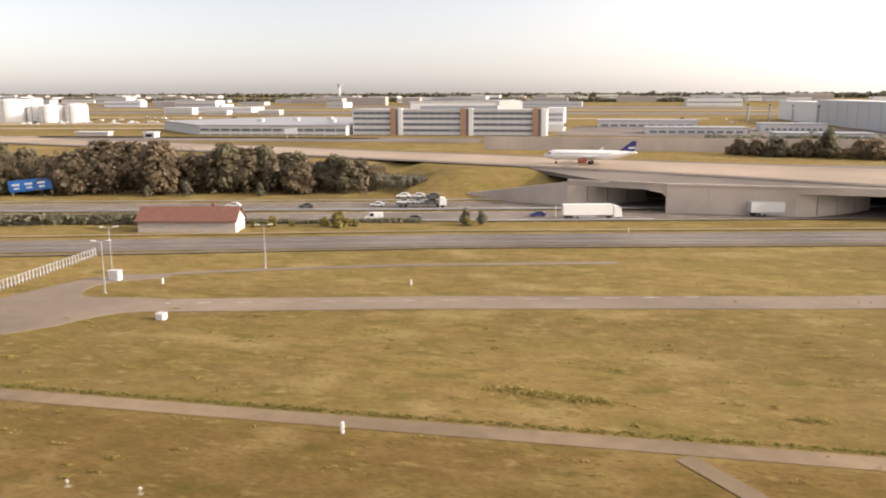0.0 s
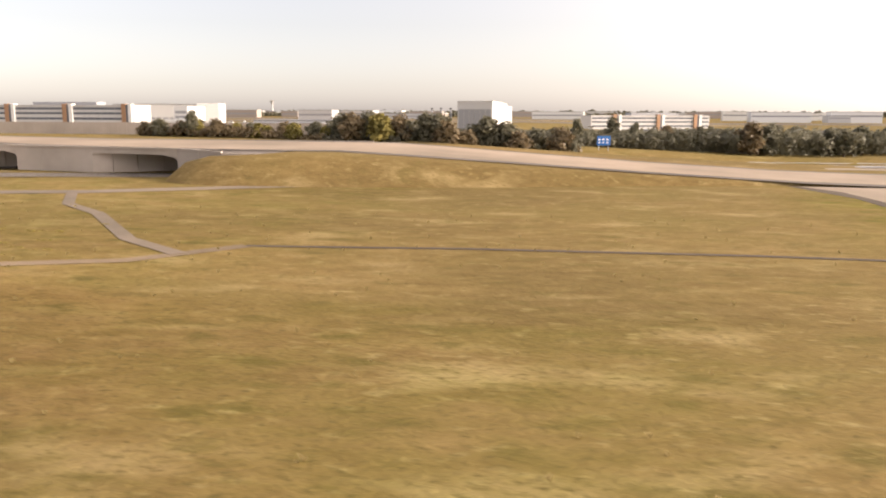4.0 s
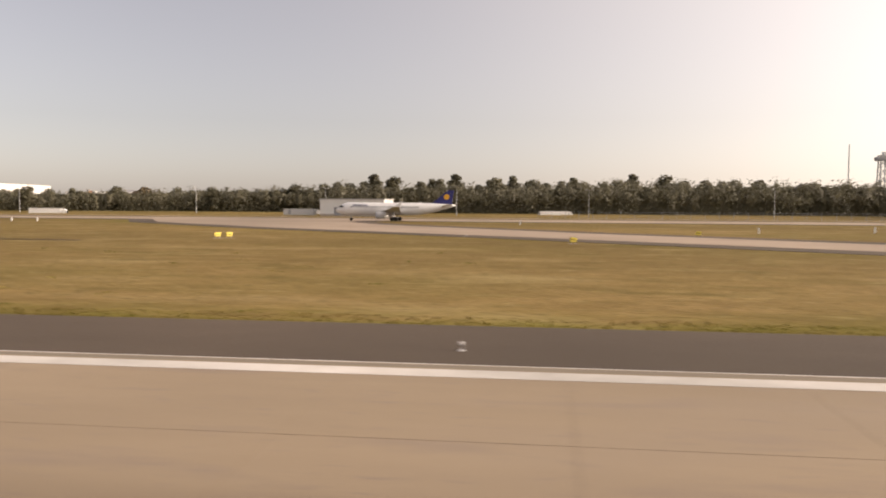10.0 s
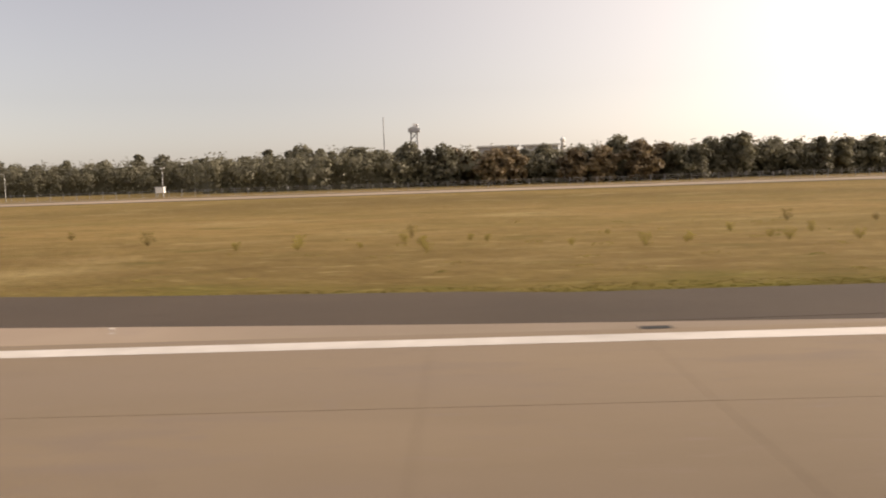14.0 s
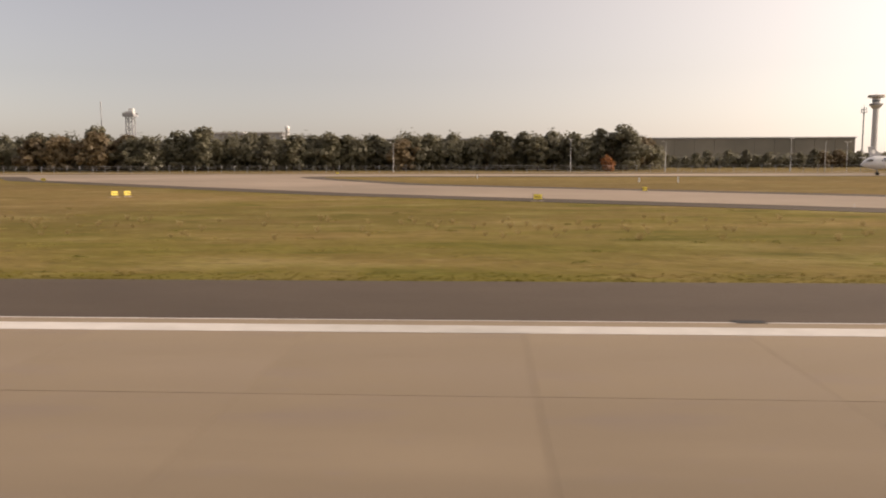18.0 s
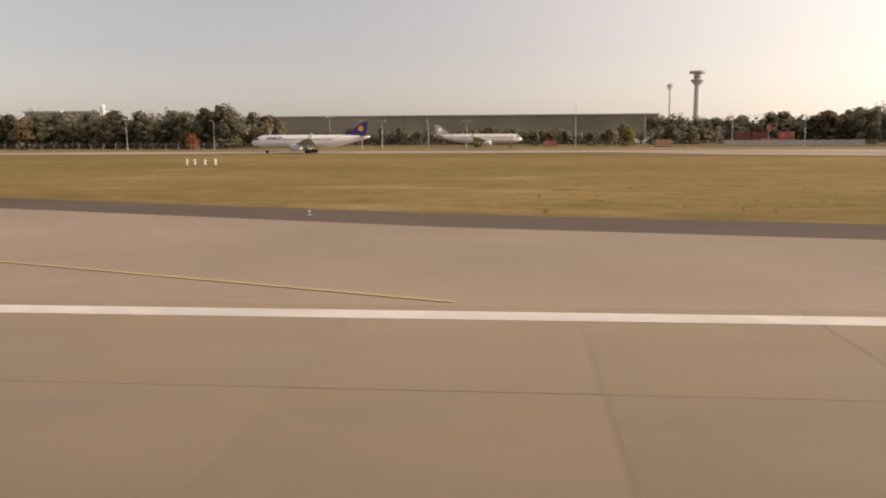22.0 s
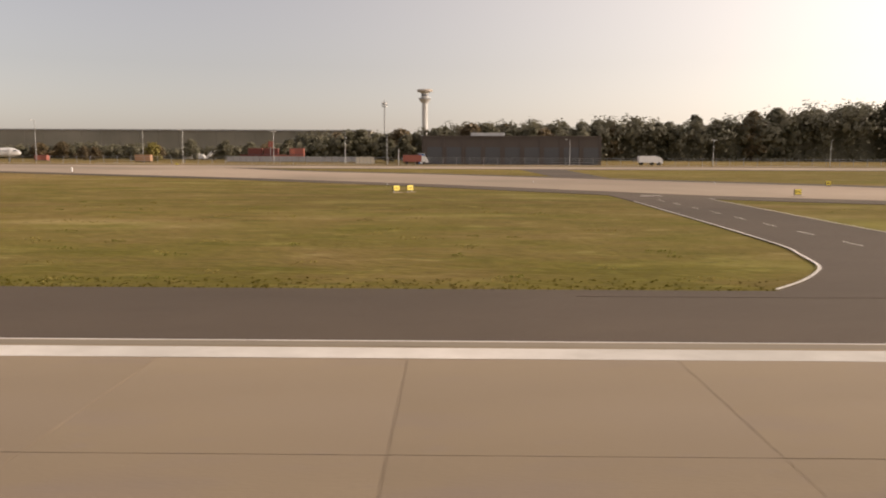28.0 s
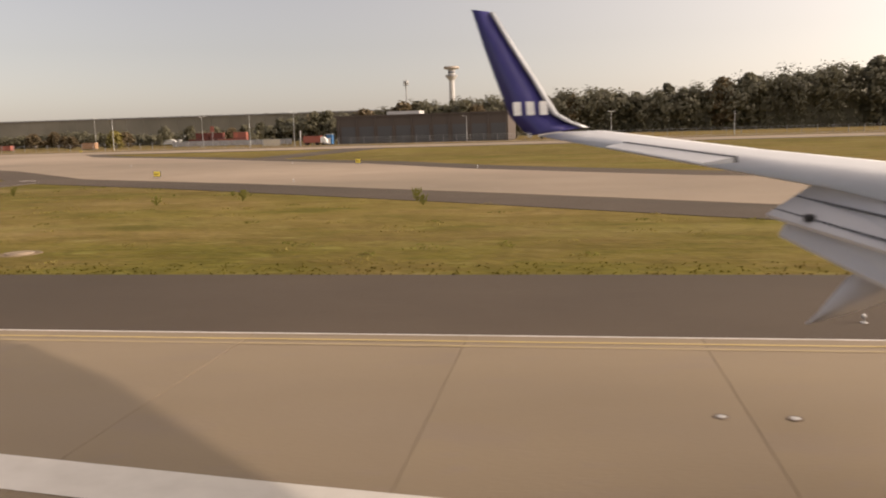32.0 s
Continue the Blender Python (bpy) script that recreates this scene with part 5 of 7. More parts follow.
part("panel", box(0, 7.5, -0.12, 0.12, 2.6, 5.7), WHITEP, bill)
for x in (1.2, 6.2):
    part("post", tube((x, 0.3, -1), (x, 0.3, 5.2), 0.16, seg=8), STEEL, bill)
# blast wall and sheds behind the raised taxiway
screen = empty("blast_fence", Matrix(), "grey concrete blast wall behind the taxiway", "wall", kind="structure")
for i in range(44):
    x = -48 + i * 5.0
    part("panel", box(x + 0.04, x + 4.96, 372, 372.5, 5.5, 12.6), WALLC, screen)
for x0, y0, w, d, h, lab in ((-259, 437, 7, 6, 3.2, "small white hut beside the parking deck"), (-316, 455, 22, 5, 2.2, "low white shed at the tank farm"), (-502, 880, 36, 14, 8, "white workshop with a flat roof"), (-450, 882, 26, 14, 5, "low white workshop with a flat roof"), (-388, 888, 26, 12, 5, "low white cargo shed"), (30, 520, 60, 20, 4, "low grey workshop behind the wall"), (104, 560, 40, 18, 5, "low grey store behind the wall"), (0, 610, 70, 20, 5, "long low grey depot behind the wall"), (96, 470, 50, 16, 3.5, "low grey garage behind the wall")):
    s_ = empty("shed", pose(x0, y0, 6.3), lab, "building")
    part("wall", box(0, w, 0, d, -2, h), LGREY, s_)
    part("roof", box(-0.5, w + 0.5, -0.5, d + 0.5, h, h + 0.5), GREYP if x0 >= 0 else WHITEP, s_)
    window_row(s_, 2, w - 2, 10, -0.02, 1, 2.4, 1.5, BANDGLASS)
for i in range(4):
    c = empty("chimney", pose(121 + i * 13, 720 - 22 * i, 5), "slim dark steel chimney", "chimney", "chimneys")
    part("shaft", tube((0, 0, -2), (0, 0, 16.5), 0.9, 0.8, 12), GREYP, c)
    part("collar", tube((0, 0, 15.5), (0, 0, 16.6), 1.1, 1.1, 12), DGREY, c)
far_r = random.Random(3)
for i in range(150):
    x = far_r.uniform(-2200, 700)
    y = far_r.uniform(950, 2800)
    w, d, h = far_r.uniform(25, 110), far_r.uniform(20, 50), far_r.uniform(5, 15)
    if x > -330 and y < 1100:
        continue
    b = empty("far_building", pose(x, y, 7), "distant low flat-roofed airport building", "building", "distant buildings")
    m1, m2 = ((LGREY, GREYP), (PLASTER, LGREY), (WHITEP, LGREY))[i % 3]
    part("wall", box(0, w, 0, d, -4, h), m1, b)
    part("roof", box(-0.4, w + 0.4, -0.4, d + 0.4, h, h + 0.6), m2, b)
    part("window_band", box(1, w - 1, -0.1, 0.05, h * 0.4, h * 0.6), GREYP, b)


def round_tower(m, h, r, label, flare):
    t = empty("control_tower", m, label, "tower")
    part("shaft", tube((0, 0, -6), (0, 0, h * 0.84), r, r * 0.86, 16), LGREY, t)
    part("collar", tube((0, 0, h * 0.80), (0, 0, h * 0.86), r * 0.9, r * flare * 0.75, 20), LGREY, t)
    part("gallery", tube((0, 0, h * 0.86), (0, 0, h * 0.88), r * flare * 0.78, r * flare * 0.78, 20), GREYP, t)
    part("neck", tube((0, 0, h * 0.88), (0, 0, h * 0.955), r * 1.1, r * 1.15, 16), LGREY, t)
    part("cab_window", tube((0, 0, h * 0.905), (0, 0, h * 0.93), r * 1.16, r * 1.17, 16), BANDGLASS, t, "dark glazed band of the cab")
    part("cap", tube((0, 0, h * 0.955), (0, 0, h * 0.97), r * 1.1, r * flare, 20), LGREY, t)
    part("roof", tube((0, 0, h * 0.97), (0, 0, h), r * flare, r * flare * 0.96, 20), WALLC, t, "wide flat top")
    part("aerial", tube((0, 0, h), (0, 0, h * 1.05), 0.12, 0.05, 6), STEEL, t)
    return t


round_tower(pose(1544.5, 716, 0), 58.8, 2.7, "tall concrete control tower with a wide flat head", 2.55)
round_tower(pose(-880, 2650, 7), 48, 4.5, "distant white control tower", 2.2)


def steel_mast(m, h, label, w=1.2):
    t = empty("radio_mast", m, label, "mast")
    part("pole", tube((0, 0, -5), (0, 0, h), w * 0.55, w * 0.38, 10), GREYP, t)
    for z in (0.9, 0.95):
        part("platform", tube((0, 0, h * z), (0, 0, h * z + 0.4), w * 1.9, w * 1.9, 12), STEEL, t)
    for k in range(6):
        a = k * math.tau / 6
        part("antenna", tube((math.cos(a) * w * 1.7, math.sin(a) * w * 1.7, h * 0.9), (math.cos(a) * w * 1.7, math.sin(a) * w * 1.7, h * 0.99), 0.22), LGREY, t)
    part("tip", tube((0, 0, h), (0, 0, h + 1.5), 0.1), STEEL, t)
    return t


steel_mast(pose(1513.4, 668, 0), 46, "slim grey radio mast with antenna rings")
slim = empty("radio_mast", pose(918, 614.5, 0), "thin tall guyed radio mast", "mast")
part("pole", tube((0, 0, -2), (0, 0, 50.5), 0.55, 0.35, 8), GREYP, slim)


def lattice(m, h, w, label):
    t = empty("radar_tower", m, label, "tower")
    for sx in (-1, 1):
        for sy in (-1, 1):
            part("leg", tube((sx * w, sy * w, -4), (sx * w * 0.75, sy * w * 0.75, h * 0.86), 0.5, 0.42, 6), GREYP, t)
    k = 7
    for i in range(k):
        z0, z1 = h * 0.86 * i / k, h * 0.86 * (i + 1) / k
        a, b = w * (1 - 0.25 * i / k), w * (1 - 0.25 * (i + 1) / k)
        for p, q in (((-a, -a), (b, -b)), ((a, -a), (-b, -b)), ((-a, a), (b, b)), ((-a, -a), (-b, b)), ((a, -a), (b, b))):
            part("brace", tube((*p, z0), (*q, z1), 0.26, seg=5), GREYP, t)
    part("platform", box(-w * 1.35, w * 1.35, -w * 1.35, w * 1.35, h * 0.86, h * 0.9), GREYP, t)
    part("cabin", box(-w * 0.9, w * 0.9, -w * 0.9, w * 0.9, h * 0.9, h * 0.95), LGREY, t)
    part("radar_head", box(-w * 0.2, w * 0.95, -w * 0.5, w * 0.5, h * 0.955, h * 1.0, bevel=0.2), WHITEP, t, "pale radar housing")
    for s in (-1, 1):
        part("railing", box(-w * 1.35, w * 1.35, s * w * 1.33 - 0.06, s * w * 1.33 + 0.06, h * 0.9, h * 0.925), STEEL, t)
    return t


lattice(pose(941, 614.2, 0), 45, 3.2, "steel lattice radar tower with a boxy pale head")
for x0, y0, w, h, lab in ((990, 640, 30, 26.5, "flat-roofed block behind the trees"), (1026, 640, 26, 26.5, "flat-roofed block behind the trees")):
    b = empty("office_block", pose(x0, y0, 0), lab, "building")
    part("wall", box(0, w, 0, 18, -2, h), GREYP, b)
    part("roof", box(-1.5, w + 1.5, -1.5, 19.5, h, h + 1.2), LGREY, b)
    window_row(b, 1, w - 1, 8, -0.02, h - 5, h - 3, 0.8, GREYP)
dome = empty("radome_tower", pose(1056, 642, 0), "white radome on a slim tower", "tower")
part("shaft", tube((0, 0, -2), (0, 0, 29), 2.0, 1.7, 12), LGREY, dome)
smooth(part("radome", ball((0, 0, 30.6), 2.1, u=16, v=10), WHITEP, dome))

# white service building by the taxiway
hut = empty("service_building", pose(612.5, 318, 0.6, 0, 0, -9), "white flat-roofed service building beside the taxiway", "building")
part("wall", box(0, 27.5, 0, 11, -1, 6.0), WHITEP, hut)
part("roof", box(-0.3, 27.8, -0.3, 11.3, 6.0, 6.4), LGREY, hut)
for x in (11.5, 15, 19, 22.5):
    part("window", box(x, x + 1.3, -0.07, 0.1, 1.6, 3.4), GLASS, hut)
part("door", box(6.2, 8.6, -0.07, 0.1, -0.3, 3.0), GREYP, hut, "grey double door")
part("door", box(27.45, 27.58, 4, 6.2, -0.3, 2.6), GREYP, hut, "grey side door")
part("plinth", box(-0.05, 27.55, -0.05, 11.05, -1.2, 0.3), WALLC, hut)
annex = empty("container", pose(596, 322, 0.6), "low pale equipment container", "container")
part("body", box(0, 13, 0, 4, -0.3, 2.2), LGREY, annex)
part("door", box(2, 3.2, -0.08, 0.05, 0, 2.0), GREYP, annex)
# long dark maintenance hall near the end of the roll
dark = empty("long_hall", pose(1557, 311, 0.5, 0, 0, -4), "long low dark hall with a flat roof", "building")
part("wall", box(0, 66, 0, 26, -1, 9.6), DBROWN, dark)
part("roof", box(-0.6, 66.6, -0.6, 26.6, 9.6, 10.2), DBROWN, dark)
for i in range(9):
    part("bay_door", box(2 + i * 7.3, 7.6 + i * 7.3, -0.12, 0.05, -0.2, 6.0), DGREY, dark)
for i in range(10):
    part("pilaster", box(i * 7.3 + 0.4, i * 7.3 + 1.1, -0.3, 0.05, -0.5, 9.6), DBROWN, dark)
part("roof_plant", box(18, 31, 8, 16, 10.2, 11.6), LGREY, dark)

# very long flat hall far behind the apron
LONGH = mat("olive_grey_cladding", (0.25, 0.235, 0.2), 0.75, dark=(0.2, 0.19, 0.16), scale=0.05, amount=0.6, big=0.02)
far_hall = empty("long_hall", pose(1100, 657, 0), "very long olive grey flat-roofed hall behind the woods", "building")
for i in range(26):
    part("wall_panel", box(i * 15.5 + 0.1, i * 15.5 + 15.4, 0, 0.6, -1, 21.3), LONGH, far_hall)
part("wall", box(0, 403, 0.6, 40, -1, 21.2), LONGH, far_hall)
part("roof", box(-0.8, 403.8, -0.9, 41, 21.3, 22.3), GREYP, far_hall, "flat grey roof with a thin eave")

# pale service aprons and parked vehicles behind the motorway
for x0, y0, x1, y1, w, lab in ((-560, 520, -250, 560, 16, "pale tan service road"), (-520, 600, -300, 640, 34, "pale concrete service yard"), (-900, 760, 100, 800, 26, "distant pale taxiway"), (-1200, 1100, 500, 1150, 40, "distant pale taxiway"), (-420, 430, -120, 452, 12, "pale airport service road"), (-1500, 1300, 800, 1350, 170, "distant grey apron"), (-800, 960, 300, 985, 110, "distant grey apron"), (-330, 425, -60, 440, 40, "grey apron before the terminal"), (-30, 395, 175, 395, 34, "grey apron behind the blast wall"), (-20, 560, 180, 540, 130, "grey yard behind the blast wall")):
    ribbon("service_pavement", dense([(x0, y0), (x1, y1)], 20), w / 2, 0, ROAD if 'grey' in lab else CONC2, lab, follow=True, lift=0.12)
lot = random.Random(8)
protos = {}
for i in range(90):
    a = lot.random()
    x, y = lot.uniform(-490, -250), 0
    y = 595 + (x + 520) * 0.18 + lot.uniform(-15, 60) if i % 3 else lot.uniform(690, 790)
    if i % 3 == 0:
        x = lot.uniform(-480, 120)
    if x > -300 and 460 < y < 640:
        continue
    k = "white" if a < 0.6 else "dark" if a < 0.8 else "silver"
    m = pose(x, y, height(x, y) + 0.15, 0, 0, lot.choice((8, 98, 188)))
    van = i % 4 == 1
    if (k, van) in protos:
        copy_thing(protos[k, van], m)
    else:
        protos[k, van] = car(m, {"white": WHITEP, "dark": DGREY, "silver": LGREY}[k], k + (" van" if van else " car") + " parked on the distant service yard", van)
        tagged(protos[k, van], group="vehicles on the service yard")


# ---- airfield things along the roll ----
LAMP = mat("lamp_glass", (0.66, 0.64, 0.6), 0.15, dark=(0.75, 0.73, 0.7), spec=0.6)
LIGHT0 = edge_light(pose(460.5, 23.36, 0.02), LAMP, "white elevated runway edge light on the asphalt shoulder", 0.62)
for x in [460.5 + 60 * k for k in range(1, 7)] + [1006.5, 1071.8, 1132.4, 1192.2, 1251.6, 1311.6, 1488.9, 1548.8]:
    copy_thing(LIGHT0, pose(x, 23.3, 0.02))
LOW0 = edge_light(pose(1597.2, 22.9, 0.02), LAMP, "low white light flush on the asphalt shoulder", 0.42)
for x in (964.3, 1596.3, 1617.6, 1652.1):
    copy_thing(LOW0, pose(x, 22.6, 0.02))
TAXIL = edge_light(pose(337.3, 38.1, 0.03), LAMP, "small pale taxiway edge light on the shoulder", 0.6)
for x, y in ((341.6, 100), (341.8, 44.9), (342, 69), (381.8, 69.3), (399.6, 43.5), (423.5, 25.8), (376, 180), (875, 42), (940, 31), (831, 56.7), (765, 76), (788.5, 73.8), (750.5, 97.7), (736, 76.5), (777, 51), (692, 112), (1341.2, 58.5), (1383.2, 44.7), (1427.1, 31.5), (1471.1, 25.2), (1287.8, 50.6), (1247.9, 73.4), (1261, 95), (1192, 130), (1621.5, 75), (1605.8, 119.6), (1560, 108), (1512, 160), (1635.9, 94.8), (1580, 120)):
    copy_thing(TAXIL, pose(x, y, 0.03))
for x, y, w, h, a, words in ((512.5, 36.7, 1.5, 0.75, 25, None), (1109, 39.5, 1.6, 0.75, 25, None), (1602.4, 35.8, 1.95, 0.68, 81, "P8→"), (1494, 36.5, 1.6, 0.85, 92, None)):
    yellow_sign(pose(x, y, height(x, y), 0, 0, a), w, h, "bright yellow airfield guidance sign with black marks on the grass", words, PALEW if x == 1494 else None)
for x, y, w, a in ((662.2, 97.0, 1.1, 50), (663.4, 97.8, 1.1, 50), (706, 93, 1.0, 10), (1171.3, 94.2, 1.1, 52), (1172.4, 95.2, 1.1, 52), (1220.8, 84.5, 1.2, 5), (1236.3, 108.5, 0.8, 5), (1562.4, 89.6, 1.15, 45), (1563.8, 90.6, 1.15, 45), (1603, 85, 0.95, 8), (1618, 111, 0.9, 0), (725, 122, 1.0, 0), (1168, 255, 1.3, 0), (1481, 261, 1.3, 0), (1120, 170, 1.3, 0)):
    yellow_sign(pose(x, y, 0, 0, 0, a), w * 0.72, 0.5, "yellow taxiway sign on the grass verge")
for x, y, h in ((411, 103.5, 0.9), (504, 107.4, 0.6), (517, 102.4, 0.9), (520, 104.8, 0.6), (581, 182, 0.8), (511, 154.7, 1.3), (1252, 158, 0.9), (1340, 131.2, 0.9), (1341.4, 131, 0.9), (1343.2, 130.9, 0.9), (1345, 130.8, 0.9), (1490, 170, 0.9), (575, 181, 0.8), (760, 150, 0.9), (738, 140, 0.8), (697, 190, 0.9), (1245, 160, 0.8), (1213, 200, 0.8)):
    marker_post(pose(x, y, 0), h, WHITEP, "small white marker post in the grass")
for x, y in ((210.5, 209.5), (212.5, 210.1), (189.5, 247)):
    marker_post(pose(x, y, height(x, y)), 1.9, WHITEP, "tall white marker post in the field")
# red and white banded mast
rw = empty("banded_mast", pose(534.8, 80, 0) @ Matrix.Diagonal((0.72, 0.72, 1.06, 1)), "red and white banded lattice mast in the grass", "mast")
for i in range(8):
    part("band", tube((-0.25, 0, i * 0.43), (-0.25, 0, i * 0.43 + 0.43), 0.14, seg=8), REDW if i % 2 else WHITEP, rw)
for i in range(5):
    part("band", box(0.05, 0.42, -0.18, 0.18, 0.6 + i * 0.42, 1.02 + i * 0.42, bevel=0.02), WHITEP if i % 2 else REDW, rw)
part("arm", tube((-0.25, 0, 2.7), (0.3, 0, 2.7), 0.06), REDW, rw)
part("panel", box(-0.5, 0.1, -0.16, 0.16, 2.75, 3.2, bevel=0.03), REDW, rw)
part("brace", tube((0.25, 0, 0.1), (0.25, 0, 0.65), 0.08), STEEL, rw)
part("footing", box(-0.6, 0.6, -0.5, 0.5, -0.1, 0.1), CONC, rw)
# inspection covers in the grass
for x, y in ((330, 67.7), (330, 33.3), (336, 32.4), (1290, 30), (417, 101), (413, 100)):
    c = empty("inspection_cover", pose(x, y, 0.01), "pale concrete inspection cover set in the grass", "cover", "inspection covers")
    for a, b, d, e in ((-0.85, 0.85, -0.75, -0.6), (-0.85, 0.85, 0.6, 0.75), (-0.85, -0.68, -0.6, 0.6), (0.68, 0.85, -0.6, 0.6)):
        part("frame", box(a, b, d, e, -0.1, 0.07), CONC, c)
    for k in range(2):
        part("lid", box(-0.67 + k * 0.68, -0.01 + k * 0.68, -0.59, 0.59, -0.1, 0.045), ROAD, c, "grey cover plate")

# round manhole in a ring of bare earth
hole = empty("manhole", pose(1625.3, 32.7, 0.0), "round concrete manhole in a ring of bare earth", "manhole")
part("earth", tube((0, 0, -0.1), (0, 0, 0.02), 0.95, 0.8, 24), PATH, hole, "ring of bare brown earth")
part("rim", tube((0, 0, -0.1), (0, 0, 0.06), 0.56, 0.52, 24), CONC2, hole)
part("lid", tube((0, 0, -0.1), (0, 0, 0.075), 0.4, 0.39, 24), CONC, hole, "pale round lid")

# aircraft
LUFT = plain("ochre_disc", (0.7, 0.36, 0.03), 0.4)
airliner(pose(644.5, 222, 0.06), 33.8, "white twin jet with a dark blue fin on the parallel taxiway", "dark blue fin with an ochre disc", LUFT, group="aircraft on the taxiways", title=BLUE)
airliner(pose(1318, 230, 0.06), 34.5, "white twin jet with a dark blue fin taxiing behind the grass", "dark blue fin with an ochre disc", LUFT, group="aircraft on the taxiways", title=BLUE)
airliner(pose(1395.8, 328, 0.3, 0, 0, 190), 35.5, "parked grey twin jet with a pale fin", "pale grey fin with a white disc", WHITEP, LGREY, GREYP, group="aircraft on the taxiways")
# apron equipment
for x, y, z, s, c, lab in ((1479.2, 345, 0.3, 1.08, MAROON, "dull maroon equipment container on the apron"), (1486, 345, 0.3, 1.08, MAROON, "dull maroon equipment container on the apron"), (1492.8, 345, 0.3, 1.08, RED, "red equipment container stacked on the apron"), (1499.6, 345, 0.3, 1.08, RED, "red equipment container stacked on the apron"),
                        (1482.5, 345.1, 3.22, 1.0, MAROON, "dull maroon container on top of the stack"), (1489.2, 345.1, 3.22, 1.0, MAROON, "dull maroon container on top of the stack"), (1500, 345.1, 3.22, 1.0, RED, "red equipment container on top of the stack"),
                        (1446, 316, 0.4, 1.0, ORANGE, "orange equipment container on the apron"), (1404, 322, 0.6, 0.8, RED, "red equipment container on the apron")):
    e = empty("equipment_container", pose(x, y, z), lab, "container", "apron equipment")
    part("body", box(0, 6 * s, 0, 2.5, 0.2, 2.7 * s, bevel=0.05), c, e)
    part("skid", box(0.1, 6 * s - 0.1, 0.1, 2.4, 0, 0.2), DGREY, e)
    part("door", box(0.6, 2.2, -0.05, 0.02, 0.4, 2.3 * s), REDW if c is RED else c, e)
    for k in range(6):
        part("rib", box(2.5 + k * 0.55 * s, 2.58 + k * 0.55 * s, -0.04, 0.02, 0.3, 2.55 * s), c, e)
# low grey barrier before the containers and pale barrier panels beside it
for i in range(20):
    b = empty("barrier_panel", pose(1476 + i * 2.7, 336, 0.3), "low grey metal barrier panel before the containers", "barrier", "grey barrier")
    part("panel", box(0.04, 2.62, -0.06, 0.06, 0.15, 2.3), GREYP, b)
    for k in range(3):
        part("rib", box(0.5 + k * 0.8, 0.6 + k * 0.8, -0.11, -0.05, 0.2, 2.25), LGREY, b)
    part("foot", box(0.2, 2.4, -0.5, 0.5, -0.2, 0.15, bevel=0.03), CONC, b)
for i in range(5):
    b = empty("barrier_panel", pose(1534.2 + i * 1.3, 292.5, 0.2), "pale beige barrier panel beside the service road", "barrier", "pale barrier")
    part("panel", box(0.06, 1.2, -0.05, 0.05, 0.2, 2.5 + 0.15 * (i % 2)), PALEW, b)
    part("post", box(-0.05, 0.05, -0.07, 0.07, -0.3, 2.7), STEEL, b)
marker_post(pose(1549.6, 289.5, 0.2), 5.2, WHITEP, "tall slim white post beside the fire truck", "service road posts")
kiosk = empty("kiosk", pose(1557.2, 301, 0.3), "small blue kiosk beside the dark hall", "kiosk")
part("body", box(-1.1, 1.1, -1.0, 1.0, 0, 3.6, bevel=0.04), KBLUE, kiosk)
part("roof", box(-1.3, 1.3, -1.2, 1.2, 3.6, 3.8), LGREY, kiosk)
part("door", box(-0.45, 0.45, -1.05, -0.98, 0.1, 2.2), WHITEP, kiosk, "white door")
stair = empty("boarding_stair", pose(1451.8, 388, 0.3), "white mobile boarding stairs", "stairs", "apron equipment")
part("chassis", box(-0.4, 4.6, -0.9, 0.9, 0.5, 0.8), LGREY, stair)
for k in range(9):
    part("step", box(k * 0.42, k * 0.42 + 0.5, -0.7, 0.7, 0.8 + k * 0.36, 1.06 + k * 0.36), WHITEP, stair)
for y in (-0.8, 0.8):
    part("side_panel", prism([(0, 0.8), (0, 1.9), (3.8, 5.2), (4.5, 5.2), (4.5, 3.9)], y - 0.05, y + 0.05), WHITEP, stair)
    for x in (0.4, 3.8):
        part("wheel", tube((x, y - 0.1, 0.4), (x, y + 0.1, 0.4), 0.4, seg=10), RUB, stair)
board = empty("signal_board", pose(1493.7, 338, 0.3), "red square board on a slim pole", "sign")
part("pole", tube((0, 0, -0.2), (0, 0, 7.6), 0.09), STEEL, board)
part("board", box(-0.9, 0.9, -0.08, 0.08, 6.0, 8.4, bevel=0.02), RED, board)
part("base", box(-0.4, 0.4, -0.4, 0.4, -0.3, 0.1), CONC, board)
for x, y, c, lab in ((1551.2, 288.5, RED, "red fire truck with a white cab"), (1442, 390, WHITEP, "white box van on the apron"), (1635, 296, WHITEP, "white tank truck on the service road")):
    t = empty("service_truck", pose(x, y, 0.3), lab, "truck", "apron equipment")
    part("body", box(0, 6.5, -1.2, 1.2, 0.8, 3.2, bevel=0.08), c, t)
    part("cab", prism([(6.5, 0.6), (6.5, 2.9), (7.6, 2.9), (8.6, 1.9), (8.8, 0.6)], -1.15, 1.15), WHITEP, t, "white cab")
    part("windscreen", prism([(7.7, 2.8), (8.5, 1.95), (8.35, 1.9), (7.55, 2.75)], -1.0, 1.0), GLASS, t)
    for xx in (1.2, 5.0, 7.4):
        for yy in (-1.05, 1.05):
            part("wheel", tube((xx, yy - 0.15, 0.5), (xx, yy + 0.15, 0.5), 0.5, seg=10), RUB, t)
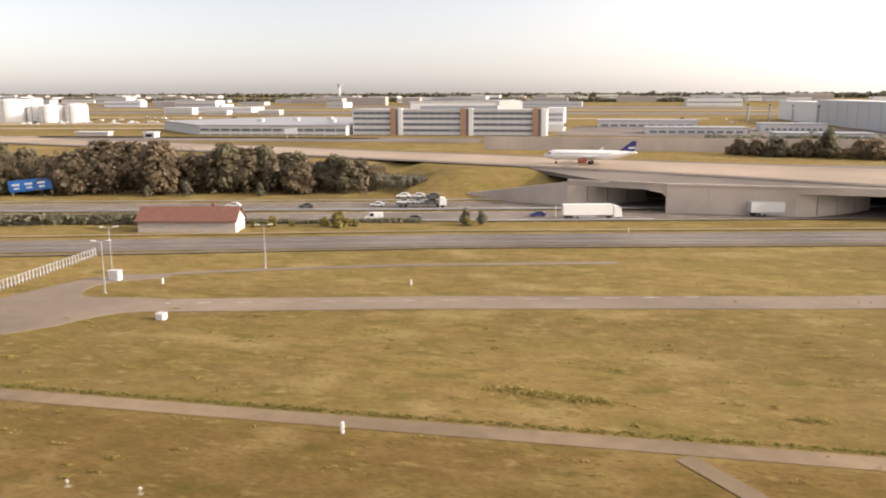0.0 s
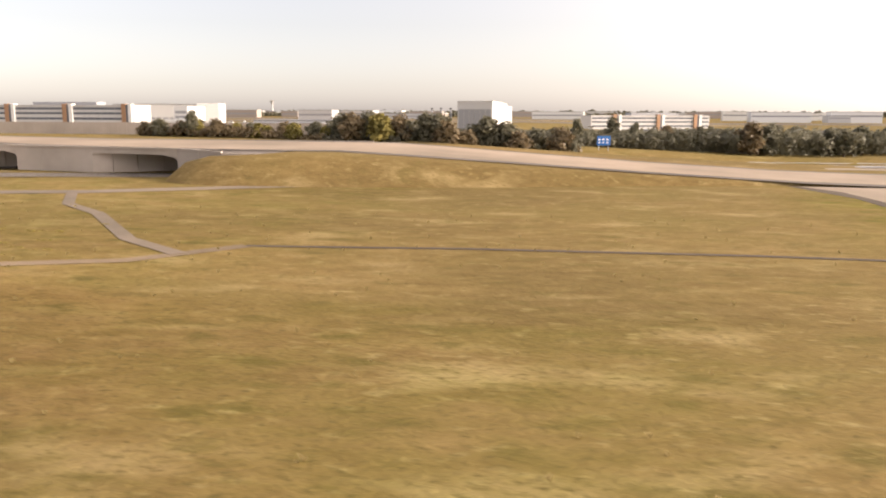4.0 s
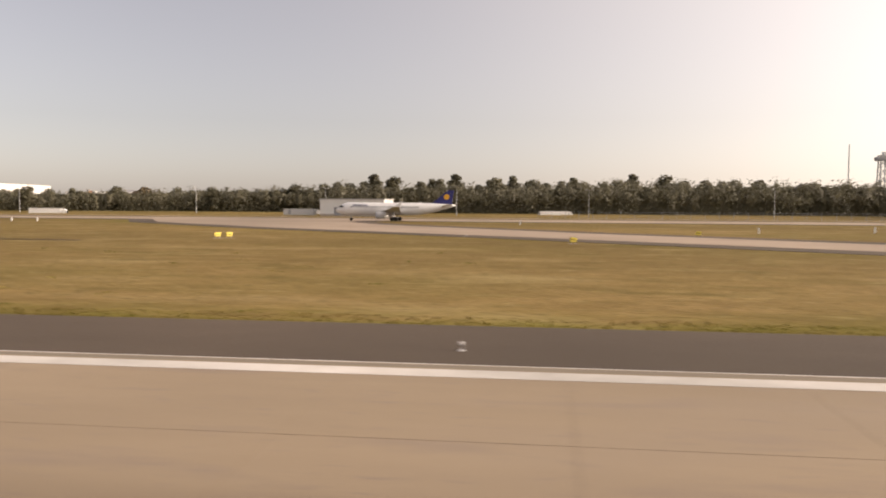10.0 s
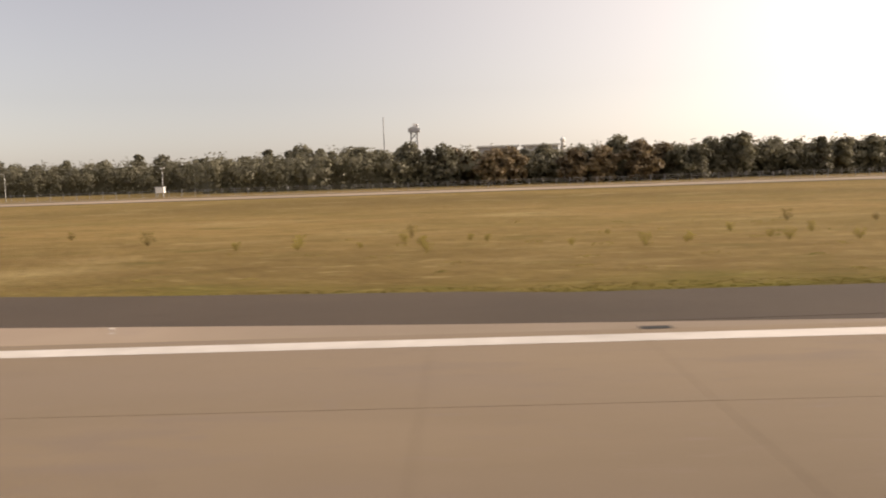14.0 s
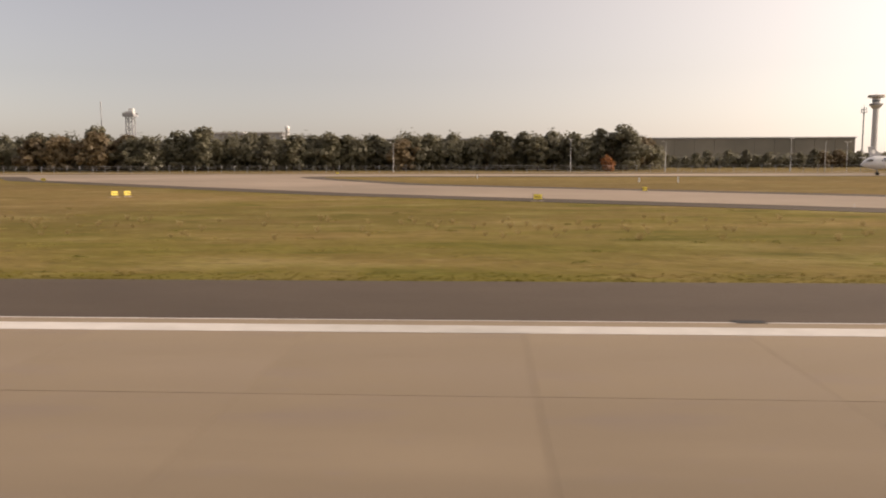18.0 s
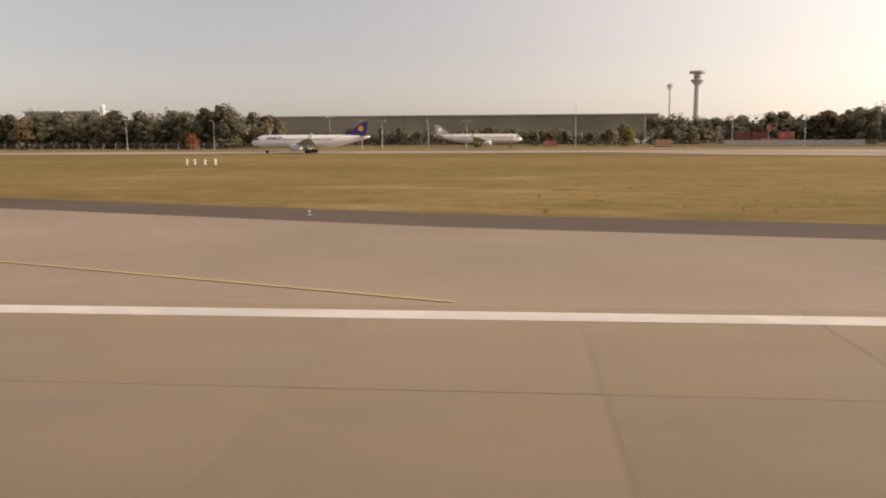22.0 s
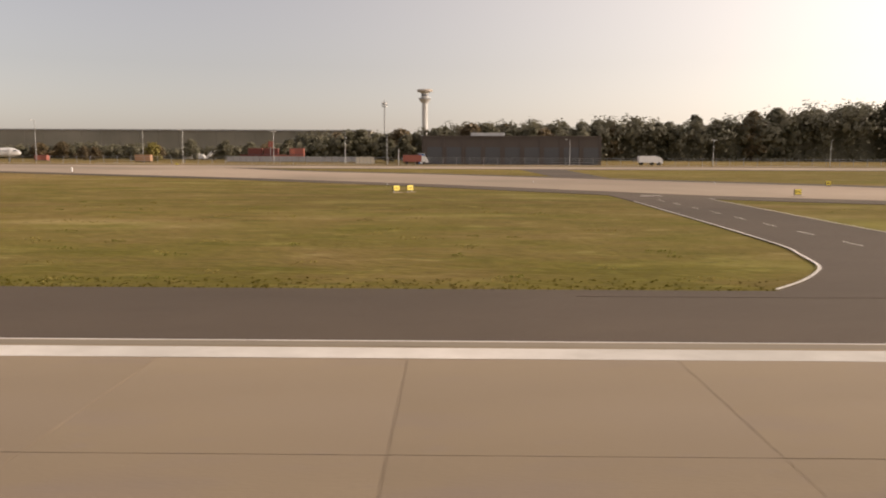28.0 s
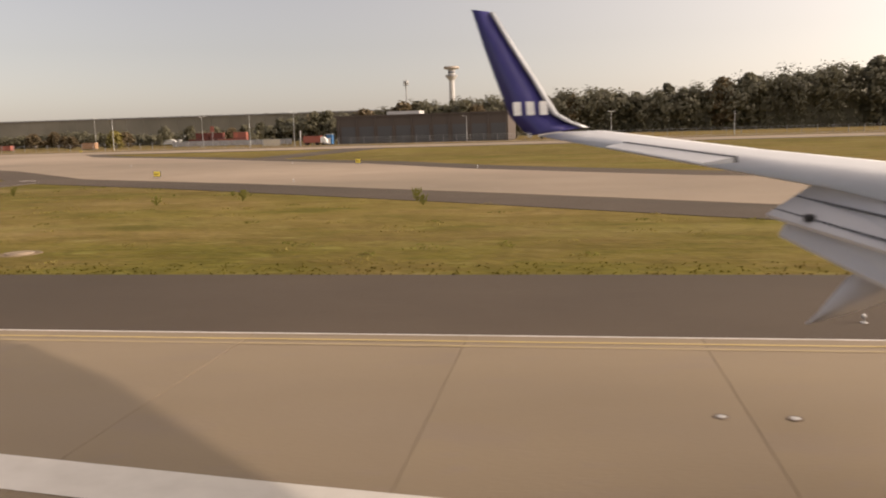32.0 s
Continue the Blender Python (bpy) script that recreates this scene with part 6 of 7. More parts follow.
for i, (x, y, h) in enumerate(((419, 290, 11), (470, 335, 12), (545, 352, 12), (600, 372, 12), (665, 345, 12), (720, 330, 11), (790, 325, 11), (860, 310, 11), (1180, 305, 11), (1245.7, 300, 11.8), (1280, 300, 11), (1324.5, 300, 11.8), (1336.6, 300, 10.6), (1344.2, 300, 10.5), (1361.3, 300, 10.3), (1375.5, 300, 10.1), (1415, 302, 15.5), (1444, 330, 13), (1470, 300, 12), (1500, 315, 12), (1531, 288, 12), (1545, 296, 12), (1610, 292, 9), (1660, 290, 9), (1700, 288, 9), (1750, 288, 9), (1800, 288, 9))):
    light_mast(pose(x, y, height(x, y), 0, 0, (i * 37) % 90), h, "slim grey lamp post by the service road", 1 + i % 2)
# trucks on the motorway beyond the taxiway
for x, c in ((478, WHITEP), (598, LGREY), (700, WHITEP)):
    truck(pose(x, mway(x) - 14, -1.73, 0, 0, 12.4), c, WHITEP, "pale articulated lorry on the motorway behind the taxiway")
small = empty("equipment_cabin", pose(856, 318, 0.4), "small white cabin on a frame at the fence", "cabin")
part("cabin", box(-1.6, 1.6, -1.2, 1.2, 1.2, 3.4, bevel=0.05), WHITEP, small)
part("roof", box(-1.9, 1.9, -1.5, 1.5, 3.4, 3.7), LGREY, small)
for sx in (-1.3, 1.3):
    for sy in (-0.9, 0.9):
        part("leg", tube((sx, sy, -0.3), (sx, sy, 1.2), 0.1), STEEL, small)
# perimeter fence in sections
F0 = empty("fence_section", pose(700, 302, 0.1), "grey steel mesh fence section with concrete posts", "fence", "perimeter fence")
for i in range(8):
    part("post", box(i * 5 - 0.07, i * 5 + 0.07, -0.07, 0.07, -0.3, 2.6), GREYP, F0)
for z in (0.15, 0.9, 1.7, 2.4):
    part("wire", tube((0, 0, z), (40, 0, z), 0.035, seg=4), STEEL, F0)
for k in range(1, 28):
    copy_thing(F0, pose(700 + k * 40, 302, 0.1))


# ---- the aircraft's own left wing, where it comes to rest at the end of the roll ----
WINGP = plain("pale_grey_wing_paint", (0.62, 0.61, 0.61), 0.35, 0.0, 0.8)
WSTEEL = plain("polished_leading_edge", (0.62, 0.62, 0.63), 0.3, 0.5)
FLAPP = plain("pale_grey_flap_paint", (0.56, 0.55, 0.56), 0.4, 0.0, 0.8)
FINBLUE = plain("deep_blue_winglet_paint", (0.055, 0.05, 0.2), 0.32)
wing = empty("aircraft_wing", pose(1647.3, 20, 0), "pale grey aircraft wing with lowered flaps and dark blue winglet", "wing")


def wing_rows(lo, hi, pts):
    """Aerofoil rings from trailing and leading edge points, between the chord fractions lo and hi."""
    rings = []
    for (tx, ty, tz), (lx, ly, lz) in pts:
        c = math.hypot(lx - tx, ly - ty)
        ring = []
        for f, up in ((lo, 0), (lo + (hi - lo) * 0.35, 1), (lo + (hi - lo) * 0.75, 1), (hi, 0), (lo + (hi - lo) * 0.75, -1), (lo + (hi - lo) * 0.35, -1)):
            z = tz + (lz - tz) * f + 0.0
            bulge = math.sin(math.pi * min(1, max(0, f)) ** 0.7) * c
            z += bulge * (0.03 if up > 0 else -0.065 if up < 0 else 0.0)
            ring.append((tx + (lx - tx) * f, ty + (ly - ty) * f, z))
        rings.append(ring)
    return loft(rings)


W_SEC = [((3.6, -13.8, 2.85), (11.6, -13.8, 2.8)), ((1.45, -5.96, 3.52), (5.15, -5.96, 3.4)), ((0.39, -3.96, 3.7), (3.39, -3.96, 3.6)), ((-0.7, -1.96, 3.88), (1.7, -1.96, 3.8)), ((-1.82, 0.34, 4.07), (-0.6, 0.34, 4.14))]
smooth(part("wing_panel", wing_rows(0.0, 1.0, W_SEC), WINGP, wing))
# aileron with its gap, laid along the outer trailing edge
part("aileron", loft([[(-0.67, -2.0, 3.905), (-0.4, -2.0, 3.955), (-0.4, -2.0, 3.87), (-0.69, -2.0, 3.89)], [(0.47, -4.1, 3.71), (0.85, -4.1, 3.775), (0.85, -4.1, 3.65), (0.45, -4.1, 3.695)]]), WINGP, wing, "pale grey aileron")
part("aileron_gap", loft([[(-0.4, -2.0, 3.965), (-0.36, -2.0, 3.968), (-0.36, -2.0, 3.9), (-0.4, -2.0, 3.9)], [(0.85, -4.1, 3.785), (0.9, -4.1, 3.79), (0.9, -4.1, 3.7), (0.85, -4.1, 3.7)]]), DGREY, wing)
# winglet: blended root, swept blade, pale leading edge
def blade(pts, t, material, name, label=""):
    rings = [[(x0, y - t, z0), ((x0 + x1) / 2, y - t * 1.6, (z0 + z1) / 2), (x1, y - t * 0.6, z1), ((x0 + x1) / 2, y + t, (z0 + z1) / 2)] for x0, z0, x1, z1, y in pts]
    return smooth(part(name, loft(rings), material, wing, label))


fin_blade = blade([(-1.95, 4.08, -0.92, 4.2, 0.5), (-2.1, 4.16, -1.2, 4.3, 0.68), (-2.36, 4.45, -1.5, 4.46, 0.8), (-2.62, 5.1, -1.87, 5.1, 1.06), (-2.9, 5.85, -2.35, 5.85, 1.36), (-3.15, 6.59, -2.74, 6.52, 1.64)], 0.03, FINBLUE, "winglet", "dark blue winglet")
blade([(-0.98, 4.19, -0.86, 4.2, 0.48), (-1.26, 4.29, -1.14, 4.31, 0.66), (-1.56, 4.46, -1.44, 4.48, 0.78), (-1.93, 5.1, -1.82, 5.11, 1.04), (-2.4, 5.85, -2.3, 5.86, 1.34), (-2.79, 6.51, -2.7, 6.52, 1.62)], 0.045, WSTEEL, "leading_edge", "pale polished leading edge")
for k in range(3):
    x, y = -2.28 + k * 0.25, 0.745 - 0.02 * k
    part("emblem_bar", loft([[(x, y, 4.46), (x + 0.15, y, 4.46), (x + 0.15, y + 0.012, 4.46), (x, y + 0.012, 4.46)], [(x - 0.02, y + 0.1, 4.72), (x + 0.13, y + 0.1, 4.72), (x + 0.13, y + 0.112, 4.72), (x - 0.02, y + 0.112, 4.72)]]), WHITEP, fin_blade, "white bar")
part("tail_light", ball((-1.97, 0.56, 4.08), 0.05), LAMP, wing, "small lamp at the wing tip")
# lowered flaps in two overlapping panels, and the pointed fairings of their tracks
part("flap", loft([[(1.45, -5.36, 3.5), (0.98, -5.36, 3.18), (1.0, -5.36, 3.14), (1.5, -5.36, 3.38)], [(2.05, -8.2, 3.42), (1.72, -8.2, 3.02), (1.74, -8.2, 2.98), (2.1, -8.2, 3.3)], [(3.7, -13.6, 2.85), (3.2, -13.6, 2.4), (3.22, -13.6, 2.36), (3.75, -13.6, 2.75)]]), FLAPP, wing, "grey fore flap")
part("flap", loft([[(1.25, -5.44, 3.24), (1.1, -5.44, 2.96), (1.12, -5.44, 2.92), (1.32, -5.44, 3.1)], [(1.78, -8.2, 3.02), (1.68, -8.2, 2.68), (1.7, -8.2, 2.64), (1.85, -8.2, 2.9)], [(3.3, -13.6, 2.42), (3.15, -13.6, 2.05), (3.17, -13.6, 2.01), (3.36, -13.6, 2.3)]]), FLAPP, wing, "grey aft flap")
part("flap_joint", loft([[(1.24, -5.45, 3.25), (1.21, -5.45, 3.2), (1.3, -5.45, 3.18)], [(1.77, -8.2, 3.035), (1.74, -8.2, 2.99), (1.82, -8.2, 2.97)]]), DGREY, wing)
part("actuator", box(1.19, 1.29, -6.15, -6.03, 3.17, 3.25, bevel=0.02), BLACK, wing, "black flap fitting")
for f in (0.35, 0.8):
    a, b = (1.45 - 0.47 * f, -5.37, 3.505 - 0.32 * f), (2.05 - 0.33 * f, -8.2, 3.425 - 0.4 * f)
    part("panel_seam", loft([[(p[0], p[1], p[2]), (p[0] - 0.008, p[1], p[2] - 0.014), (p[0] + 0.02, p[1], p[2] - 0.03)] for p in (a, b)]), DGREY, wing, "thin dark seam")
for y in (-6.62, -10.5):
    o = (-6.62 - y) * 0.3
    smooth(part("track_fairing", loft([[(1.1 + o, y, 2.2 - o * 0.3), (1.12 + o, y - 0.03, 2.22 - o * 0.3), (1.14 + o, y, 2.24 - o * 0.3), (1.12 + o, y + 0.03, 2.22 - o * 0.3)], [(1.45 + o, y, 2.3 - o * 0.3), (1.46 + o, y - 0.14, 2.5 - o * 0.3), (1.47 + o, y, 2.68 - o * 0.3), (1.46 + o, y + 0.14, 2.5 - o * 0.3)], [(2.3 + o, y, 2.6 - o * 0.3), (2.3 + o, y - 0.2, 2.9 - o * 0.3), (2.3 + o, y, 3.3 - o * 0.3), (2.3 + o, y + 0.2, 2.9 - o * 0.3)], [(3.4 + o, y, 3.15 - o * 0.3), (3.4 + o, y - 0.06, 3.2 - o * 0.3), (3.4 + o, y, 3.4 - o * 0.3), (3.4 + o, y + 0.06, 3.2 - o * 0.3)]]), FLAPP, wing, "pointed grey flap-track fairing"))
part("gear_leg", tube((6.2, -12.9, 0.5), (6.2, -12.9, 2.9), 0.12), STEEL, wing)
for y in (-13.3, -12.5):
    part("wheel", tube((6.2, y - 0.17, 0.61), (6.2, y + 0.17, 0.61), 0.55, seg=20), RUB, wing, "black main wheel")


# ---- trees ----
ROUND = [tree("broad-leaved tree with a loose dark green crown", 11, 14, 5.0, LEAF, 22, 100, 0.46), tree("broad-leaved tree with an uneven dark crown", 12, 15, 4.6, LEAF, 20, 100, 0.46), tree("broad-leaved tree with brownish autumn leaves", 13, 13, 5.2, AUTUMN, 22, 100, 0.46)]
TALL = [tree("tall dark pine at the wood's edge", 21, 16, 4.0, PINE, 24, 80, 0.46), tree("tall pine with a ragged dark crown", 22, 18, 3.8, PINE, 22, 90, 0.46), tree("slender tree with a dark crown", 23, 16, 3.4, LEAF, 20, 90, 0.44)]
GRAND = [tree("tall forest tree with a broad dark crown", 31, 26, 6.5, LEAF, 34, 130, 0.6), tree("tall forest tree with a ragged crown", 32, 27, 5.6, PINE, 32, 130, 0.6), tree("tall forest tree with brownish leaves", 33, 25, 6.2, AUTUMN, 34, 130, 0.6)]
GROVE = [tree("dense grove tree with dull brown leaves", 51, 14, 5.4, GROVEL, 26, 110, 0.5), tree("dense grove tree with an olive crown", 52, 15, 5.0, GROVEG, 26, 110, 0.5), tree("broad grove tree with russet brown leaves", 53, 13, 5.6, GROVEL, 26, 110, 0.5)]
BELT, EDGE_ROUND = [copy_thing(p, Matrix()) for p in ROUND], [copy_thing(p, Matrix()) for p in ROUND]
sp = random.Random(5)
spots = []
# grove beyond the motorway
for i in range(64):
    x = sp.uniform(-300, -72)
    y = mway(x) + sp.uniform(41, 60)
    spots.append((x, y, height(x, y) - 0.4, sp.uniform(0.88, 1.2) * (1 - 0.3 * sstep(-115, -75, x)), sp.choice((0, 1, 2, 2)), sp.uniform(0, 360)))
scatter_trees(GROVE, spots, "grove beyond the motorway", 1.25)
spots = []
# bushes by the motorway and trees before the blast wall
for x, y, s in ((-128, 247, 0.35), (-104, 251, 0.3), (-140, 243, 0.3), (-62, 203, 0.22), (-28, 207, 0.3), (-24, 208, 0.26)):
    spots.append((x, y, height(x, y) - 0.3, s, 0, sp.uniform(0, 360)))
hedgerow = []
for i in range(30):
    x = 60 + i * 6.9 + sp.uniform(-3, 3)
    y = max(319, 354 - 0.33 * (x - 60)) + sp.uniform(0, 10)
    h = sp.uniform(5.5, 8.5) if x < 165 else sp.uniform(8.5, 11)
    hedgerow.append((x, y, height(x, y) - 0.3, h / 8, sp.choice((0, 1, 2)), sp.uniform(0, 360)))
spots.append((92, 346, height(92, 346), 0.8, 0, 10))
for i in range(12):
    x = 268 + i * 12 + sp.uniform(-3, 3)
    y = 356 + sp.uniform(-8, 14) + 0.14 * (x - 150)
    spots.append((x, y, height(x, y) - 0.3, sp.uniform(0.65, 0.9), sp.choice((0, 1, 2)), sp.uniform(0, 360)))
scatter_trees(ROUND, spots, "trees along the motorway")
HEDGEROW = [tree("broad round bush with brownish autumn leaves", 61, 8, 4.6, AUTUMN, 24, 70, 0.42), tree("broad olive bush of the hedgerow", 62, 8, 4.8, LEAF, 24, 70, 0.42), tree("broad yellow-green bush of the hedgerow", 63, 7.4, 4.4, YBUSH, 24, 70, 0.42)]
scatter_trees(HEDGEROW, hedgerow, "hedgerow behind the taxiway", 1.2)
BUSH = tree("yellow-green bush beside the railway", 41, 4.2, 2.2, YBUSH, 12, 90, 0.3)
scatter_trees([BUSH], [(x, y, height(x, y) - 0.9 * s, s, 0, 70 * x) for x, y, s in ((-58.5, 197, 1.05), (-63, 198, 0.7), (-76, 195, 0.8), (-80, 193, 0.5), (-84, 191, 0.5), (-71, 196, 0.4), (-55, 199, 0.5), (-27, 205, 0.6))], "bushes beside the railway")
GLOW = [tree("low orange autumn bush before the woods", 71, 6, 3.6, mat("orange_leaves", (0.42, 0.17, 0.05), 0.5, dark=(0.3, 0.13, 0.05), scale=0.2, amount=0.6, rnd=0.18, spec=0.4, trans=0.45), 18, 70, 0.36)]
scatter_trees(GLOW, [(1262, 322, 0, 0.95, 0, 20)], "autumn bushes")
scatter_trees([tree("yellow-leaved bush behind the apron", 72, 8, 4.4, YBUSH, 22, 70, 0.42)], [(1440, 352, 0, 1.05, 0, 70)], "autumn bushes")
spots = []
TALLNESS = (14, 15, 13, 16, 18, 16, 26, 27, 25)


def plant(x, y, lo, hi, kinds):
    k = sp.choice(kinds)
    spots.append((x, y, height(x, y) - 0.3, sp.uniform(lo, hi) * (1.1 if sp.random() < 0.18 else 1.0) / (1.05 * TALLNESS[k]), k, sp.uniform(0, 360)))


# belt behind the motorway
for i in range(72):
    x = 330 + i * 8.0 + sp.uniform(-3, 3)
    f = sstep(540, 640, x)
    plant(x, mway(x) + 45 + 60 * sstep(560, 700, x) + sp.uniform(0, 40), 10.5 + 8 * f, 13.5 + 9.5 * f, (0, 1, 3, 4, 5) if f > 0.5 else (0, 1, 2, 5))
for i in range(54):
    x = 885 + i * 7.5 + sp.uniform(-3, 3)
    plant(x, 335 + sp.uniform(0, 25) + 50 * (1 - sstep(900, 1000, x)), 15 + 3 * (1 - sstep(900, 1040, x)), 17.6 + 3.4 * (1 - sstep(900, 1000, x)), (0, 1, 2, 3, 5))
plant(1272, 336, 16.6, 17, (0,))
for i in range(22):
    plant(1300 + i * 9 + sp.uniform(-3, 3), 365 + sp.uniform(0, 30), 6, 10, (0, 1, 2, 5))
scatter_trees(TALL + BELT, [(x, y, z, s, {0: 3, 1: 4, 2: 5, 3: 0, 4: 1, 5: 2}[i], a) for x, y, z, s, i, a in spots], "belt of trees behind the airfield", 1.35)
spots = []
FOREST = [(1470, 10), (1487, 12.4), (1509, 14.5), (1528, 15.5), (1556, 17), (1583, 18.5), (1606, 20), (1645, 21), (1658, 22.5), (1675, 20.5), (1690, 21.5), (1710, 22.5), (1735, 26.5), (1762, 30), (1790, 31), (2400, 34)]
for i in range(60):
    x = 1478 + i * 7.4 + sp.uniform(-3, 3)
    h = along(FOREST, x)
    plant(x, 408 + sp.uniform(0, 24), h * 0.9, h * 1.02, (6, 7, 8, 6, 7) if x > 1550 else (0, 1, 2))
for x, y, h in ((1576, 346, 15.2), (1583.5, 348, 17.5), (1593, 348, 14.5), (1601, 347, 17), (1607, 349, 16.3), (1615, 347, 14), (1624, 348, 15), (1548, 352, 11.5), (1541, 356, 10), (1560, 350, 11)):
    plant(x, y, h, h, (0, 1, 2))
F_PROTO = EDGE_ROUND + GRAND
scatter_trees(F_PROTO, [(x, y, z, s, i - 3 if i > 5 else i, a) for x, y, z, s, i, a in spots], "forest edge", 1.3)


def leaf_quads(p, nrm, size):
    """Four-cornered leaf sprays at the points p, across the directions nrm."""
    nrm = nrm / np.linalg.norm(nrm, axis=1)[:, None]
    a = np.cross(nrm, np.array((0.31, 0.17, 0.93)))
    a /= np.linalg.norm(a, axis=1)[:, None]
    b = np.cross(nrm, a)
    out = np.empty((len(p), 4, 3))
    for k, (da, db) in enumerate(((-1, -0.6), (0.2, -1), (1, 0.3), (-0.1, 1))):
        out[:, k] = p + a * (da * size)[:, None] + b * (db * size)[:, None]
    return out.reshape(-1, 3)


def woods(name, x0, x1, y, depth, z0, top, wob, material, label, n, leaf, slope=0.0, ragged=0.24):
    """Far woods: crown beside crown, each a cluster of leaf sprays, over a low dark core."""
    r = np.random.RandomState(int(abs(x0) + abs(y)))
    def crest(x):
        return (along(top, x) if isinstance(top, list) else top) + wob * noise.noise(Vector((x * 0.03, y * 0.1, 0))) + 0.5 * wob * noise.noise(Vector((x * 0.11, 3, 0)))
    mean = max(2.0, crest((x0 + x1) / 2) - z0)
    gap = max(mean * 0.3, (x1 - x0) / 260)
    crowns = []
    for row in range(3):
        x = x0 + r.uniform(0, gap)
        while x < x1:
            h = (crest(x) - z0) * (1 - ragged * r.random_sample() ** 1.4 * (1.2 - 0.2 * row))
            yy = y + slope * (x - x0) + depth * (0.1 + 0.33 * row + r.uniform(0, 0.2))
            crowns.append((x, yy, h, h * r.uniform(0.22, 0.4), r.random_sample() < 0.2))
            x += gap * r.uniform(0.5, 1.5)
    per = max(24, n // len(crowns))
    pts, dirs = [], []
    for x, yy, h, wide, spire in crowns:
        u = r.normal(size=(12, 3))
        u /= np.linalg.norm(u, axis=1)[:, None]
        tall = h * (0.42 if spire else 0.33)
        lump = u * np.array((wide, wide, tall)) * r.uniform(0.45, 0.95, (12, 1))
        if spire:
            lump[:, :2] *= np.clip(0.75 - lump[:, 2:] / tall * 0.7, 0.05, 1.3)
        k = r.randint(0, 12, per)
        d = r.normal(size=(per, 3))
        d = np.clip(d, -1.3, 1.3)
        q = lump[k] + d * wide * (0.18 if spire else 0.22)
        low = r.random_sample(per) < 0.22
        q[low, 2] = -r.uniform(0, 1, low.sum()) * (h - tall)
        pts.append(q + np.array((x, yy, z0 + h - tall)))
        dirs.append(u[k] * 0.9 + d * 0.55 + r.uniform(-0.4, 0.4, (per, 3)) + np.array((0, -0.3, 0.75)))
    pts, dirs = np.concatenate(pts), np.concatenate(dirs)
    pts[:, 2] = np.maximum(pts[:, 2], z0 + 0.2)
    verts = leaf_quads(pts, dirs, leaf * r.uniform(0.55, 1.35, len(pts))).tolist()
    base = len(verts)
    faces = [(i, i + 1, i + 2, i + 3) for i in range(0, base, 4)]
    # an uneven dense core, so that no sky shows low down between the leaves
    k = max(8, int((x1 - x0) / (mean * 0.2)))
    for q in range(k + 1):
        x = x0 + (x1 - x0) * q / k
        zc = z0 + (crest(x) - z0) * (0.76 + 0.14 * noise.noise(Vector((x * 0.2, y, 1))))
        yy = y + slope * (x - x0) + depth * (0.62 + 0.1 * noise.noise(Vector((x * 0.15, y, 2))))
        verts += [(x, yy, z0 - 0.5), (x, yy, zc), (x, yy + depth * 0.25, zc), (x, yy + depth * 0.25, z0 - 0.5)]
    for q in range(k):
        a, b = base + q * 4, base + q * 4 + 4
        faces += [(a, b, b + 1, a + 1), (a + 1, b + 1, b + 2, a + 2), (a + 2, b + 2, b + 3, a + 3)]
    me = bpy.data.meshes.new(name)
    me.from_pydata(verts, [], faces)
    me.materials.append(material)
    return tagged(new(name, me), label, "woods", kind="stuff")


woods("far_woods", 540, 960, 480, 40, 0, [(540, 11), (606, 15), (640, 17), (720, 19), (850, 20), (960, 19)], 3.0, PINE, "dark woods behind the belt of trees", 12000, 0.9)
woods("far_woods", 530, 905, 398, 26, 0, [(530, 13.6), (560, 15), (600, 17), (640, 17.5), (706, 17.5), (760, 18.5), (803, 19.5), (850, 19.5), (905, 18)], 1.6, LEAF, "leafy undergrowth of the belt of trees", 36000, 0.52)
woods("far_woods", 860, 1290, 342, 26, 0, [(860, 18), (985, 18.5), (1040, 17.6), (1076, 17), (1134, 18.5), (1196, 17), (1278, 17), (1290, 10)], 1.6, LEAF, "dim leafy mass between the trees", 48000, 0.58)
woods("far_woods", 1472, 1522, 500, 16, 0, 17.6, 1.5, LEAF, "distant trees beside the control tower", 5000, 0.8)
woods("far_woods", 1284, 1490, 395, 14, 0, 8.0, 2.5, LEAF, "low hazy shrubs behind the apron", 9000, 0.7)
woods("far_woods", 1478, 2300, 406, 26, 0, [(x, h * 0.92) for x, h in FOREST], 2.0, LEAF, "dim forest interior behind the edge trees", 30000, 0.9)
woods("far_woods", 1556, 1920, 401, 16, 0, [(x, h * 1.1) for x, h in FOREST], 1.2, PINE, "dense leafy edge of the forest", 46000, 0.62, ragged=0.15)
woods("far_woods", 60, 600, 440, 40, 0, 11.0, 2.0, LEAF, "woods between motorway and hangar", 12000, 0.9)
woods("hedge", 56, 168, 354, 10, 5.5, 11.8, 3.2, AUTUMN, "mixed brownish hedge behind the taxiway", 4000, 0.45, -0.33)
woods("hedge", 165, 268, 319, 12, 1.0, [(165, 13), (255, 12.5), (268, 8)], 2.5, LEAF, "mixed brownish hedge behind the taxiway", 18000, 0.45, 0.05)
woods("far_woods", 330, 620, mway(330) + 40, 34, 0.3, [(330, 13), (393, 12.6), (461, 12.2), (507, 13), (535, 14), (620, 16)], 1.4, LEAF, "low woods behind the motorway", 36000, 0.45, 0.22)
woods("far_woods", 264, 345, 352, 16, 0, [(264, 10), (275, 12), (321, 12.6), (345, 13)], 1.2, LEAF, "leafy thicket behind the blue sign", 9000, 0.42, 0.2)
